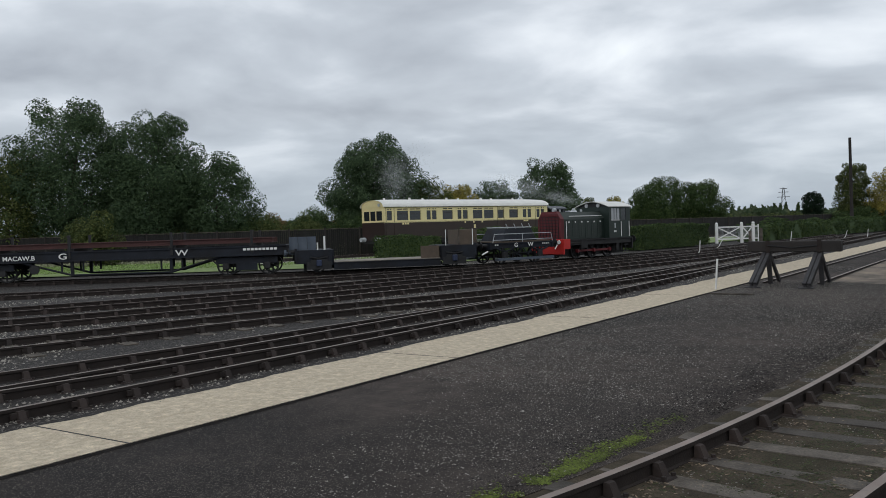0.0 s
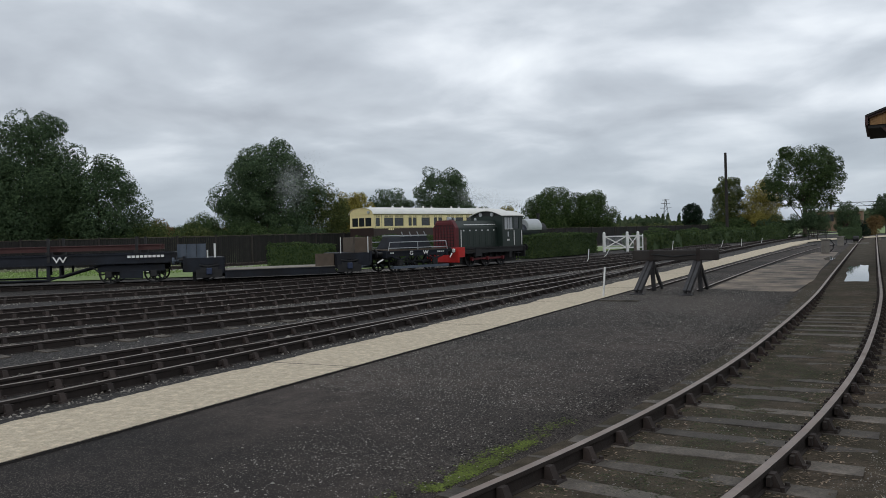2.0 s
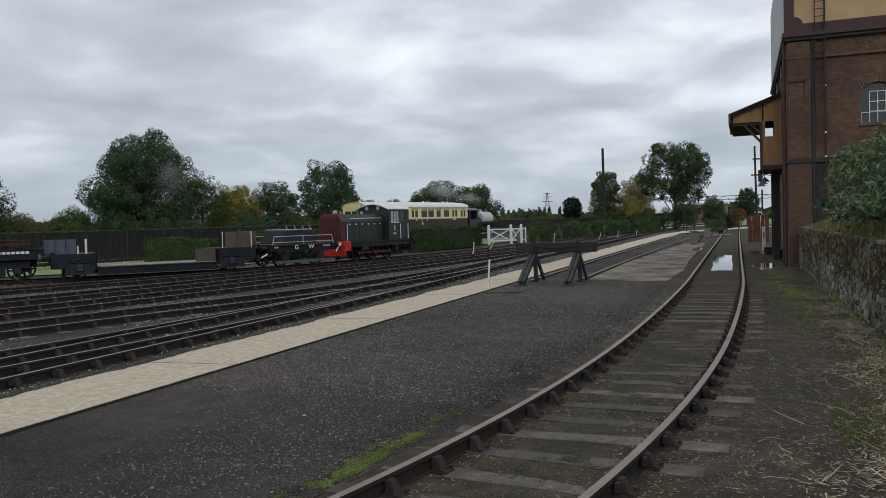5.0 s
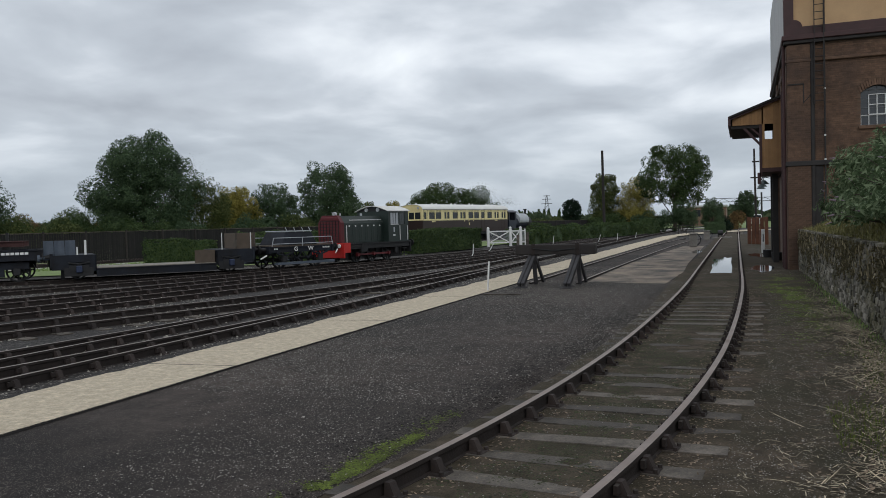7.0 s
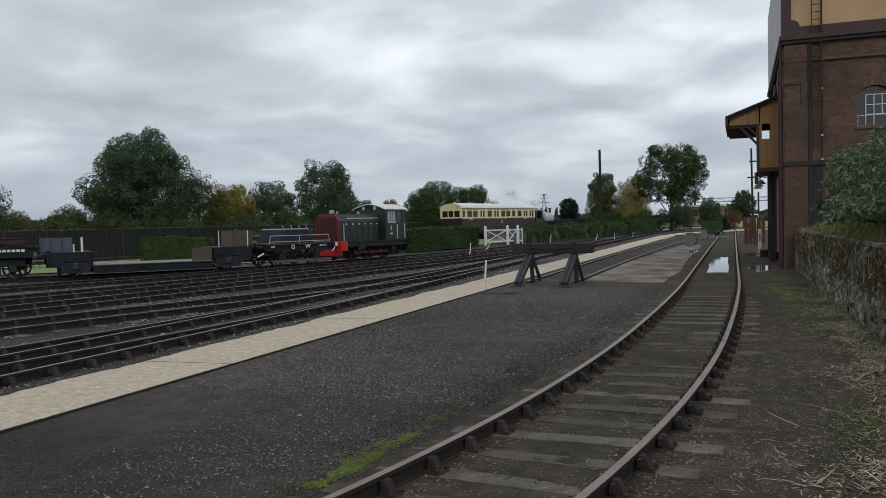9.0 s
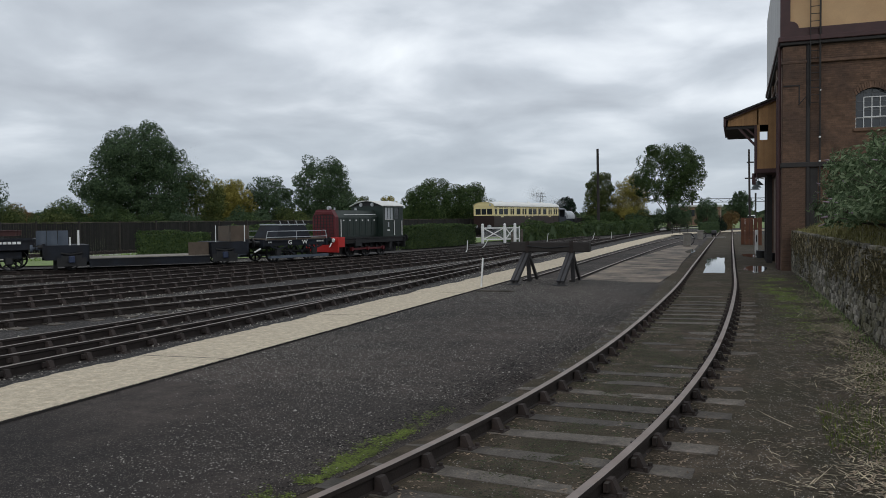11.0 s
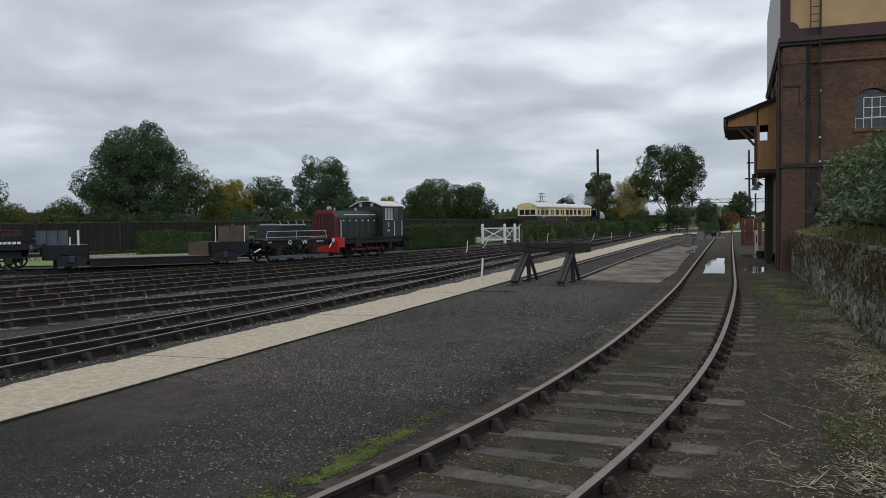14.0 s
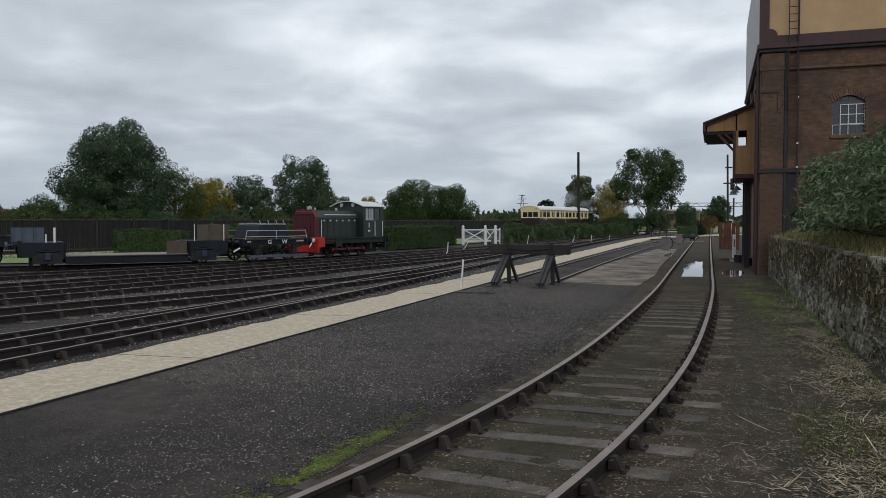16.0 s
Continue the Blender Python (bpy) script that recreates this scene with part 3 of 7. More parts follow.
scatter("ballast_stones", "loose ballast stones between the tracks", "ballast", 60000, ballast_place, (0.010, 0.036), PALE_BALLAST, 6, flat=0.8)
scatter("path_crumbs", "ballast crumbs along the path's edge", "stones", 1500, lambda r: (-8.52 + r.gauss(0, 0.13), r.uniform(1, 45), 0.015), (0.008, 0.026), BALLAST_STONE, 7)


def moss_place(r):
    y = r.triangular(3.6, 7.9, 5.2)
    d = abs(r.gauss(0, 0.09)) + max(0.0, 0.06 * (y - 3.6))
    x = siding_x(y) - 1.10 - d - 0.08 * r.random()
    k = 0.7 * noise.noise(Vector((x * 3.5, y * 2.3, 0))) + 0.5 * noise.noise(Vector((x * 7, y * 5, 3))) + r.uniform(-0.25, 0.25)
    return (x, y, yard_z(x, y) + 0.004) if k > 0.08 else None


scatter("moss", "bright green moss along the asphalt's edge by the rail", "moss", 10000, moss_place, (0.005, 0.016), MOSS, 8, flat=0.35)


def ash_place(r):
    y = r.triangular(4.5, 24, 9)
    d = abs(r.gauss(0, 0.38))
    x = siding_x(y) - 1.25 - d
    return (x, y, yard_z(x, y))


scatter("ash", "black ash spilt along the asphalt's edge", "ash", 11000, ash_place, (0.006, 0.02), BLACK_ASH, 18, flat=0.25)


def moss2_place(r):
    y = r.triangular(12, 29, 24)
    x = 1.10 + r.gauss(0, 0.30) + (24 - y) * 0.01
    return (x, y, bed_z(y)) if x < 2.0 else None


def green_bed_place(r):
    """Thin moss on the dirt between and beside the rails."""
    y = r.triangular(3, 26, 8)
    x = siding_x(y) + r.uniform(-0.68, 0.68)
    k = noise.noise(Vector((x * 2.0, y * 0.9, 7)))
    return (x, y, bed_height(x, y)) if k > -0.12 else None


def right_place(r):
    y = 2.2 + 20 * r.random() ** 1.7
    x = siding_x(y) + r.uniform(1.3, 4.4)
    return (x, y, bed_height(x, y)) if x < 2.2 else None


scatter("moss", "bright green moss at the foot of the stone wall", "moss", 9000, moss2_place, (0.012, 0.035), MOSS, 9, flat=0.3)
scatter("moss", "thin dark moss on the dirt between the siding rails", "moss", 24000, green_bed_place, (0.006, 0.020), MOSS_DARK, 19, flat=0.25)
scatter("gravel", "small pale gravel trodden into the path", "gravel", 42000, right_place, (0.003, 0.010), PALE_BALLAST, 29)
blades("twigs", "broken twigs and leaf litter on the path", "litter", 700, right_place, (0.03, 0.13), 0.0035, STRAW, 30, lie=1)
LITTER = mat("brown leaf litter", (0.19, 0.14, 0.095), 0.9, 0.35, 6.0, 50.0, 0.3, island=0.6)


def litter_place(r):
    """Dead stems and leaves drift against the wall and thin out over the path."""
    y = r.triangular(3.8, 24, 6.5)
    edge = 2.05 - 0.006 * y
    x = edge - abs(r.gauss(0, 0.34 + 0.16 * max(0.0, 9.5 - y) + 0.30 * max(0.0, noise.noise(Vector((0.4, y * 0.5, 0))))))
    k = noise.noise(Vector((x * 2.2, y * 1.1, 5.0)))
    return (x, y, bed_height(x, y) + 0.012) if k + r.uniform(-0.4, 0.4) > -0.12 and x > siding_x(y) + 1.5 else None


def green_place(r):
    """Low yellow green grass in patches on the wall side of the path."""
    y = r.triangular(3.5, 16, 6.0)
    x = r.uniform(0.75, 2.05)
    k = noise.noise(Vector((x * 1.5, y * 0.55, 9.0))) - 0.35 * max(0.0, 1.25 - x)
    return (x, y, bed_height(x, y)) if k + r.uniform(-0.2, 0.2) > 0.02 else None


def rail_litter_place(r):
    y = 3.0 + 20 * r.random() ** 1.5
    s_ = r.choice((-0.55, 0.52, 0.95, 1.05))
    x = siding_x(y) + s_ + r.gauss(0, 0.13)
    return (x, y, bed_height(x, y) + 0.004)


blades("straw", "dry straw and dead stems at the foot of the wall", "straw", 8500, litter_place, (0.03, 0.16), 0.0040, STRAW, 10, lie=1)
blades("long_stems", "long broken stems lying at the foot of the wall", "straw", 300, litter_place, (0.20, 0.50), 0.0045, STRAW, 50, lie=1)
blades("leaf_litter", "brown dead leaves at the foot of the wall", "leaf litter", 9000, litter_place, (0.02, 0.055), 0.012, LITTER, 51, lie=1)
blades("leaf_litter", "brown dead leaves beside the siding rails", "leaf litter", 6500, rail_litter_place, (0.012, 0.045), 0.008, LITTER, 52, lie=1)
blades("grass", "low yellow-green grass on the path", "grass", 11000, green_place, (0.02, 0.06), 0.0032, MOSS, 53)
scatter("moss", "thin moss among the stones of the path", "moss", 3000, green_place, (0.006, 0.020), MOSS_DARK, 54, flat=0.3)
blades("grass", "short green grass at the foot of the wall", "grass", 1500, lambda r: (lambda y: (2.02 - abs(r.gauss(0, 0.16)), y, bed_z(y)))(r.triangular(8, 29, 22)), (0.03, 0.10), 0.004, GRASS_BLADE, 11)
blades("grass", "mown green grass behind the sidings", "grass", 16000, lambda r: (lambda k, s: (-48 + 27 * k - 8 * s, 17.5 + 31 * k + 9 * s, 0.0))(r.random(), r.random()), (0.04, 0.10), 0.03, GRASS_BLADE, 12)
blades("tall_grass", "rough bleached grass along the running line", "grass", 11000, lambda r: (lambda k, o: (-70 + 29 * k + 0.5 * o, 24 + 18.5 * k - 0.85 * o, 0.0))(r.random(), 2.2 + abs(r.gauss(0, 1.1))), (0.06, 0.20), 0.03, PALE_GRASS, 13)


def path_joints():
    """Expansion joints across the concrete path."""
    for y in (4.08, 9.42, 14.7, 20.0, 25.3, 33.0):
        bm = bmesh.new()
        box(bm, -8.43, y - 0.012, 0.0, -6.85, y + 0.012, 0.0215)
        bmesh.ops.rotate(bm, verts=bm.verts, cent=(-7.6, y, 0), matrix=Matrix.Rotation(radians(5), 3, "Z"))
        tagged(new("path_joint", mesh_of("path_joint", bm, SLATE)), "dark joint across the concrete path", "joint", kind="structure")


path_joints()


def path_edges():
    """Dark earth that fills the gap by the asphalt and spills over the edge by the ballast."""
    v, f = [], []
    ys = [-8 + 0.12 * i for i in range(560)]
    for y in ys:
        w = 0.030 + 0.022 * noise.noise(Vector((2, y * 2.3, 0))) + 0.012 * noise.noise(Vector((5, y * 9, 0)))
        v += [(-6.865, y, 0.0225), (-6.865 + max(0.012, w), y, 0.0)]
    f = [(2 * i, 2 * i + 1, 2 * i + 3, 2 * i + 2) for i in range(len(ys) - 1)]
    tagged(new("path_edge", raw_mesh("path_edge", v, f, BLACK_ASH)), "dark earth filling the gap beside the path", "earth", kind="structure")
    v, f = [], []
    for y in ys:
        w = 0.10 + 0.16 * noise.noise(Vector((8, y * 0.7, 0))) + 0.06 * noise.noise(Vector((1, y * 4.5, 0)))
        v += [(-8.62, y, -0.02), (-8.44, y, 0.024), (-8.42 + max(0.0, w), y, 0.0215)]
    for i in range(len(ys) - 1):
        f += [(3 * i + k, 3 * i + k + 1, 3 * i + k + 4, 3 * i + k + 3) for k in (0, 1)]
    tagged(new("ballast_edge", raw_mesh("ballast_edge", v, f, BALLAST)), "dark ballast grit spilling over the path's edge", "ballast", kind="structure")


path_edges()


# ---- stone retaining wall and bank ----
WALL_MOSS = mat("olive brown wall moss", (0.070, 0.056, 0.020), 0.95, 0.4, 4.0, 50.0, 0.5, island=0.6)
WALL_A, WALL_B = Vector((2.42, -3.0, 0)), Vector((1.80, 32.6, 0))


def retaining_wall():
    d = (WALL_B - WALL_A).normalized()
    n = Vector((-d.y, d.x, 0))
    length = (WALL_B - WALL_A).length
    wall = thing("wall_retaining", "rough mossy stone retaining wall", "stone wall", kind="structure")
    bm = bmesh.new()
    m = Matrix.Translation(WALL_A) @ Matrix.Rotation(math.atan2(d.y, d.x), 4, "Z")
    box(bm, 0, -0.55, -0.09, length, -0.012, 1.36, m)
    part("backing", bm, MORTAR, wall)
    rnd = random.Random(21)
    lib = []
    for k in range(10):
        bm = bmesh.new()
        vs = box(bm, -0.5, -0.5, -0.5, 0.5, 0.5, 0.5)
        bmesh.ops.bevel(bm, geom=list(bm.edges), offset=0.13, segments=1, affect="EDGES")
        for v in bm.verts:
            v.co += Vector([rnd.uniform(-.09, .09) for _ in range(3)])
        lib.append(mesh_of("stone", bm, STONE))
    far = []
    z, row = -0.08, 0
    while z < 1.42:
        h = rnd.uniform(0.07, 0.135)
        x = rnd.uniform(-0.2, 0)
        while x < length:
            w = rnd.choice((0.08, 0.12, 0.17, 0.25)) * rnd.uniform(0.8, 1.25)
            c = WALL_A + d * (x + w / 2)
            y = -0.055 + rnd.uniform(-0.022, 0.02)
            mm = m @ Matrix.Translation((x + w / 2, y, z + h / 2 + rnd.uniform(-.012, .012))) @ Matrix.Rotation(rnd.uniform(-.07, .07), 4, "Y") @ Matrix.Diagonal((w * 1.02, 0.15, h * 1.03, 1))
            me = rnd.choice(lib)
            if 7.5 < c.y < 13.2 and len(wall.children) < 300:
                part("stone", me, None, wall).matrix_basis = mm
            elif c.y > 4:
                far.append((me, mm))
            x += w
        z += h
    joined("stones", [a for a, _ in far], [b for _, b in far], STONES, wall)
    # moss and withered growth clinging to the face, thickest under the coping
    def face(r):
        x, z = r.uniform(6.0, length - 0.5), 1.40 * r.random() ** 0.7
        k = noise.noise(Vector((x * 0.55, z * 1.6, 2.0))) + 0.5 * noise.noise(Vector((x * 2.6, z * 3.5, 4.0))) + 0.55 * (z - 0.85)
        return tuple(m @ Vector((x, 0.030, z))) if k + r.uniform(-0.15, 0.15) > 0.06 else None
    scatter("wall_moss", "olive brown moss clinging to the stone wall", "moss", 26000, face, (0.010, 0.034), WALL_MOSS, 41, flat=0.9)
    blades("wall_growth", "withered growth hanging on the stone wall", "plants", 3600, face, (0.03, 0.10), 0.006, WALL_MOSS, 42)
    # bank behind the wall
    v, f = [], []
    ys = [-6 + 1.5 * i for i in range(26)]
    prof = [(0.0, 1.36), (0.5, 1.5), (1.3, 1.85), (2.6, 2.1), (6.0, 2.3), (30, 2.4)]
    for y in ys:
        wx = WALL_A.x + (WALL_B.x - WALL_A.x) * (y + 3) / 35.6 + 0.05
        for ox, z in prof:
            v.append((wx + ox, y, z + 0.12 * noise.noise(Vector((wx + ox, y * 0.5, 0)))))
    k = len(prof)
    for i in range(len(ys) - 1):
        for j in range(k - 1):
            f.append((i * k + j, i * k + j + 1, (i + 1) * k + j + 1, (i + 1) * k + j))
    tagged(new("bank", raw_mesh("bank", v, f, BANK)), "grassy bank above the retaining wall", "bank", kind="structure")
    blades("bank_grass", "long yellow-green grass on top of the bank", "grass", 7000, lambda r: (lambda y, o: (WALL_A.x - 0.0174 * (y + 3) + 0.05 + o, y, 1.38 + (0.24 * o if o < 0.5 else 0.12 + 0.42 * (o - 0.5))))(r.uniform(6, 31), r.uniform(0, 1.5)), (0.06, 0.20), 0.007, BANK_GRASS, 14)
    blades("hanging_stems", "brown plants hanging over the wall's edge", "plants", 420, lambda r: (lambda y: (WALL_A.x - 0.0174 * (y + 3) - 0.06, y, r.uniform(0.75, 1.35)))(r.uniform(6, 31)), (0.06, 0.18), 0.010, DRY_GRASS, 15)


retaining_wall()


# ---- water tower and coal stage ----
BX, BY = 1.50, 31.2


def brick_field(parent, x0, x1, z0, z1, y, holes=(), single=None, depth=0.05):
    """Real bricks in courses on a face that looks along -y; joints stand back."""
    verts, faces = [], []
    bm = bmesh.new()
    box(bm, -0.5, -0.5, -0.5, 0.5, 0.5, 0.5)
    me = mesh_of("brick", bm, BRICK)
    cube_v = [v.co.copy() for v in me.vertices]
    cube_f = [tuple(p.vertices) for p in me.polygons]
    rnd = random.Random(int(x0 * 100 + z0))
    z, row, singles = z0, 0, 0
    while z + 0.07 < z1:
        x = x0 - (0.115 if row % 2 else 0)
        while x < x1 - 0.02:
            a, b = max(x, x0), min(x + 0.215, x1)
            mid, zz = (a + b) / 2, z + 0.0325
            if b - a > 0.03 and not any(h(mid, zz) for h in holes):
                m = Matrix.Translation((mid, y + depth / 2 - rnd.uniform(0, 0.006), zz)) @ Matrix.Diagonal((b - a, depth, 0.064, 1))
                if single and single(mid, zz) and singles < 290:
                    part("brick", me, None, parent).matrix_basis = m
                    singles += 1
                else:
                    o = len(verts)
                    verts += [m @ v for v in cube_v]
                    faces += [tuple(o + i for i in f) for f in cube_f]
            x += 0.225
        z += 0.075
        row += 1
    tagged(part("brickwork", raw_mesh("brickwork", verts, faces, BRICKS), None, parent), kind="stuff")


def P_box(name, parent, material, *c):
    bm = bmesh.new()
    box(bm, *c)
    return part(name, bm, material, parent)


def water_tower():
    b = thing("water_tower", "brick coal stage carrying an ochre water tank", "water tower")
    W, L = 9.0, 14.0
    bm = bmesh.new()
    wx0, wx1, wz0, wz1 = 3.86, 4.93, 5.05, 6.30
    y0 = BY + 0.12
    # front wall in pieces round the window; then sides and back
    for x0, z0, x1, z1 in ((BX + 0.06, 0, wx0, 8.1), (wx1, 0, BX + W, 8.1), (wx0, 0, wx1, wz0), (wx0, wz1 + 0.2, wx1, 8.1)):
        box(bm, x0, y0 - 0.040, z0, x1, y0 + 0.4, z1)
    box(bm, BX + 0.06, y0 + 0.4, 0, BX + 0.5, BY + L, 8.1)
    box(bm, BX + W - 0.4, y0 + 0.4, 0, BX + W, BY + L, 8.1)
    box(bm, BX + 0.5, BY + L - 0.4, 0, BX + W - 0.4, BY + L, 8.1)
    part("wall", bm, MORTAR, b)
    P_box("corner_core", b, MORTAR, BX + 0.01, BY - 0.010, 0, 2.255, y0 - 0.045, 8.05)
    in_window = lambda x, z: wx0 - 0.02 < x < wx1 + 0.02 and wz0 - 0.1 < z < wz1 + 0.30 - 0.9 * (x - 4.395) ** 2
    brick_field(b, 2.30, 6.9, 1.2, 8.06, y0 - 0.05, holes=(in_window,))
    brick_field(b, BX, 2.26, 0.0, 8.06, BY - 0.02, single=lambda x, z: 1.2 < z < 4.0, depth=0.16)
    # side faces of the corner pilaster and the wall along the siding
    bm = bmesh.new()
    for ya, yb in ((BY + 0.14, BY + 0.9), (BY + 4.6, BY + 5.4), (BY + 9.0, BY + 9.8), (BY + 13.2, BY + 14.0)):
        box(bm, BX - 0.02, ya, 0, BX + 0.06, yb, 8.05)
    part("pilaster", bm, BRICKS, b, "sooty brick pilasters")
    # rounded brick arch over the window
    bm = bmesh.new()
    n = 15
    for i in range(n):
        t = -1 + 2 * (i + 0.5) / n
        x = 4.395 + t * 0.58
        z = wz1 + 0.24 - 0.26 * t * t
        box(bm, -0.034, -0.03, -0.11, 0.034, 0.06, 0.11, Matrix.Translation((x, y0 - 0.05, z)) @ Matrix.Rotation(t * 0.42, 4, "Y"))
    part("window_arch", bm, BRICKS, b, "arched brick window head")
    # window
    win = part("window", (lambda m_: (box(m_, wx0, y0 + 0.12, wz0, wx1, y0 + 0.14, wz1 + 0.2), m_)[1])(bmesh.new()), GLASS, b, "grimy multi-pane window")
    bm = bmesh.new()
    for x in (wx0 + 0.02, wx0 + 0.28, wx0 + 0.535, wx0 + 0.79, wx1 - 0.02):
        box(bm, x - 0.010, y0 + 0.100, wz0, x + 0.010, y0 + 0.12, wz1 + 0.18)
    for z in (wz0 + 0.02, wz0 + 0.32, wz0 + 0.62, wz0 + 0.92, wz1 - 0.02):
        box(bm, wx0, y0 + 0.102, z - 0.010, wx1, y0 + 0.12, z + 0.010)
    part("window_bars", bm, GRIMY_BAR, win, "grimy grey glazing bars")
    bm = bmesh.new()
    x_a, x_b, z_a = wx0 + 0.27, wx1 - 0.03, wz0 + 0.38
    for x in (x_a, x_a + 0.255, x_a + 0.51, x_b):
        box(bm, x - 0.013, y0 + 0.05, z_a, x + 0.013, y0 + 0.085, z_a + 0.69)
    for z in (z_a, z_a + 0.34, z_a + 0.69):
        box(bm, x_a, y0 + 0.052, z - 0.013, x_b, y0 + 0.083, z + 0.013)
    for x in (wx0 + 0.02, wx0 + 0.27, wx0 + 0.525):
        box(bm, x - 0.011, y0 + 0.07, wz0, x + 0.011, y0 + 0.099, wz0 + 0.36)
    box(bm, wx0, y0 + 0.072, wz0 + 0.345, wx1, y0 + 0.097, wz0 + 0.365)
    part("opening_light", bm, WHITE_PAINT, win, "white framed opening light")
    bm = bmesh.new()
    box(bm, wx0 - 0.08, y0 - 0.12, wz0 - 0.13, wx1 + 0.08, y0 + 0.1, wz0 - 0.01)
    part("window_sill", bevelled(bm, 0.015), BRICKS, win, "brown brick sill")
    # string courses and cornice
    for z0, z1, out, m_, nm in ((3.72, 3.90, 0.07, SLATE, "string_course"), (7.42, 7.52, 0.04, BRICKS, "string_course"), (8.08, 8.20, 0.10, SLATE, "cornice"), (8.20, 8.38, 0.16, MAROON, "cornice")):
        bm = bmesh.new()
        box(bm, BX - out, BY - out, z0, BX + W + out, BY + 0.14, z1)
        box(bm, BX - out, BY + 0.14, z0, BX + 0.06, BY + L + out, z1)
        part(nm, bevelled(bm, 0.02), m_, b)
    # tank: cream front plates in maroon framing, pale side
    tank = part("tank", (lambda m_: (box(m_, BX + 0.06, BY + 0.06, 8.38, BX + W, BY + L, 12.2), m_)[1])(bmesh.new()), CREAM_PAINT, b, "ochre plated water tank")
    bm = bmesh.new()
    box(bm, BX - 0.09, BY - 0.02, 8.38, BX + W, BY + 0.08, 8.68)
    box(bm, BX - 0.09, BY - 0.02, 8.68, BX + 0.24, BY + 0.08, 12.2)
    vs = [(BX + 0.24, 8.68), (BX + 0.52, 8.68)] + [(BX + 0.24 + 0.28 * math.cos(a), 8.68 + 0.26 * math.sin(a)) for a in (0.3, 0.6, 0.9, 1.2)] + [(BX + 0.24, 8.94)]
    fan = bmesh.ops.extrude_face_region(bm, geom=[bm.faces.new([bm.verts.new((x, BY + 0.08, z)) for x, z in vs])])
    bmesh.ops.translate(bm, verts=[v for v in fan["geom"] if isinstance(v, bmesh.types.BMVert)], vec=(0, -0.10, 0))
    part("tank_frame", bm, MAROON, tank, "maroon tank framing")
    for i in range(7):
        bm = bmesh.new()
        y = BY + 0.12 + i * 1.98
        box(bm, BX - 0.10, y, 8.40, BX + 0.05, y + 1.94, 12.2)
        part("tank_plate", bevelled(bm, 0.02), GREY_SHEET, tank, "pale grey tank plate")
    # ladder with a conduit, drain pipe
    lad = part("ladder", (lambda m_: (box(m_, 2.38, BY - 0.16, 5.9, 2.41, BY - 0.10, 12.2), box(m_, 2.68, BY - 0.16, 5.9, 2.71, BY - 0.10, 12.2), m_)[2])(bmesh.new()), SLATE, b, "thin iron ladder")
    for i in range(24):
        bm = bmesh.new()
        cyl(bm, (2.40, BY - 0.13, 6.0 + i * 0.26), (2.70, BY - 0.13, 6.0 + i * 0.26), 0.014, seg=6)
        part("rung", bm, SLATE, lad)
    bm = bmesh.new()
    cyl(bm, (2.72, BY - 0.06, 1.5), (2.72, BY - 0.06, 12.2), 0.028, seg=8)
    part("conduit", bm, SLATE, b)
    bm = bmesh.new()
    for z in (3.9, 4.75, 6.4, 8.3):
        box(bm, 2.69, BY - 0.095, z, 2.75, BY + 0.06, z + 0.055)
    part("pipe_clip", bm, WHITE_PAINT, b)
    bm = bmesh.new()
    box(bm, 2.27, BY - 0.05, 0, 2.40, BY + 0.08, 8.1)
    part("drain_pipe", bevelled(bm, 0.03), SLATE, b)
    # Dark strip stands in for the shade of a recess beside the pilaster.
    bm = bmesh.new()
    box(bm, 2.40, BY + 0.02, 1.4, 2.66, BY + 0.09, 3.7)
    part("recess_board", bm, SLATE, b)
    bm = bmesh.new()
    box(bm, 1.52, BY - 0.05, 6.62, 2.05, BY, 6.66)
    box(bm, 2.02, BY - 0.05, 6.0, 2.06, BY, 6.66)
    bar(bm, (2.02, BY - 0.04, 5.95), (2.28, BY - 0.04, 6.25), 0.03, 0.03)
    part("conduit_run", bm, SLATE, b)
    # corner pipes on the siding face
    bm = bmesh.new()
    cyl(bm, (BX - 0.10, BY + 0.25, 0), (BX - 0.10, BY + 0.25, 8.1), 0.06, seg=10)
    cyl(bm, (BX - 0.12, BY + 1.2, 0), (BX - 0.12, BY + 1.2, 6.6), 0.05, seg=10)
    part("down_pipe", bm, MAROON, b)
    # boarded tipping bay with sloping canopy
    bay = part("tipping_bay", (lambda m_: (box(m_, 0.66, 34.1, 3.72, 1.46, 38.6, 3.88), m_)[1])(bmesh.new()), MAROON, b, "boarded tipping bay over the siding")
    x, i = 0.70, 0
    while x < 1.45:
        w = 0.105
        ztop = 6.62 - (1.5 - (x + w / 2)) * 0.37
        pieces = [(3.88, ztop)]
        if 0.80 < x + w / 2 < 1.12:
            pieces = [(3.88, 5.02), (5.62, ztop)]
        for za, zb in pieces:
            bm = bmesh.new()
            box(bm, x, 34.1, za, x + w - 0.003, 34.15, zb)
            part("board", bm, OCHRE_BOARD, bay)
        for za, zb in ([(3.88, 5.36), (5.78, ztop)] if 0.86 < x + w / 2 < 1.24 else [(3.88, ztop)]):
            bm = bmesh.new()
            box(bm, x, 38.5, za, x + w - 0.003, 38.55, zb)
            part("board", bm, OCHRE_BOARD, bay)
        x += w
    x = -0.40
    while x < 0.70:
        w = 0.105
        zt = 6.62 - (1.5 - (x + w / 2)) * 0.37
        bm = bmesh.new()
        box(bm, x, 34.1, 5.62, x + w - 0.003, 34.15, max(zt, 5.70))
        part("board", bm, OCHRE_BOARD, bay)
        x += w
    bm = bmesh.new()
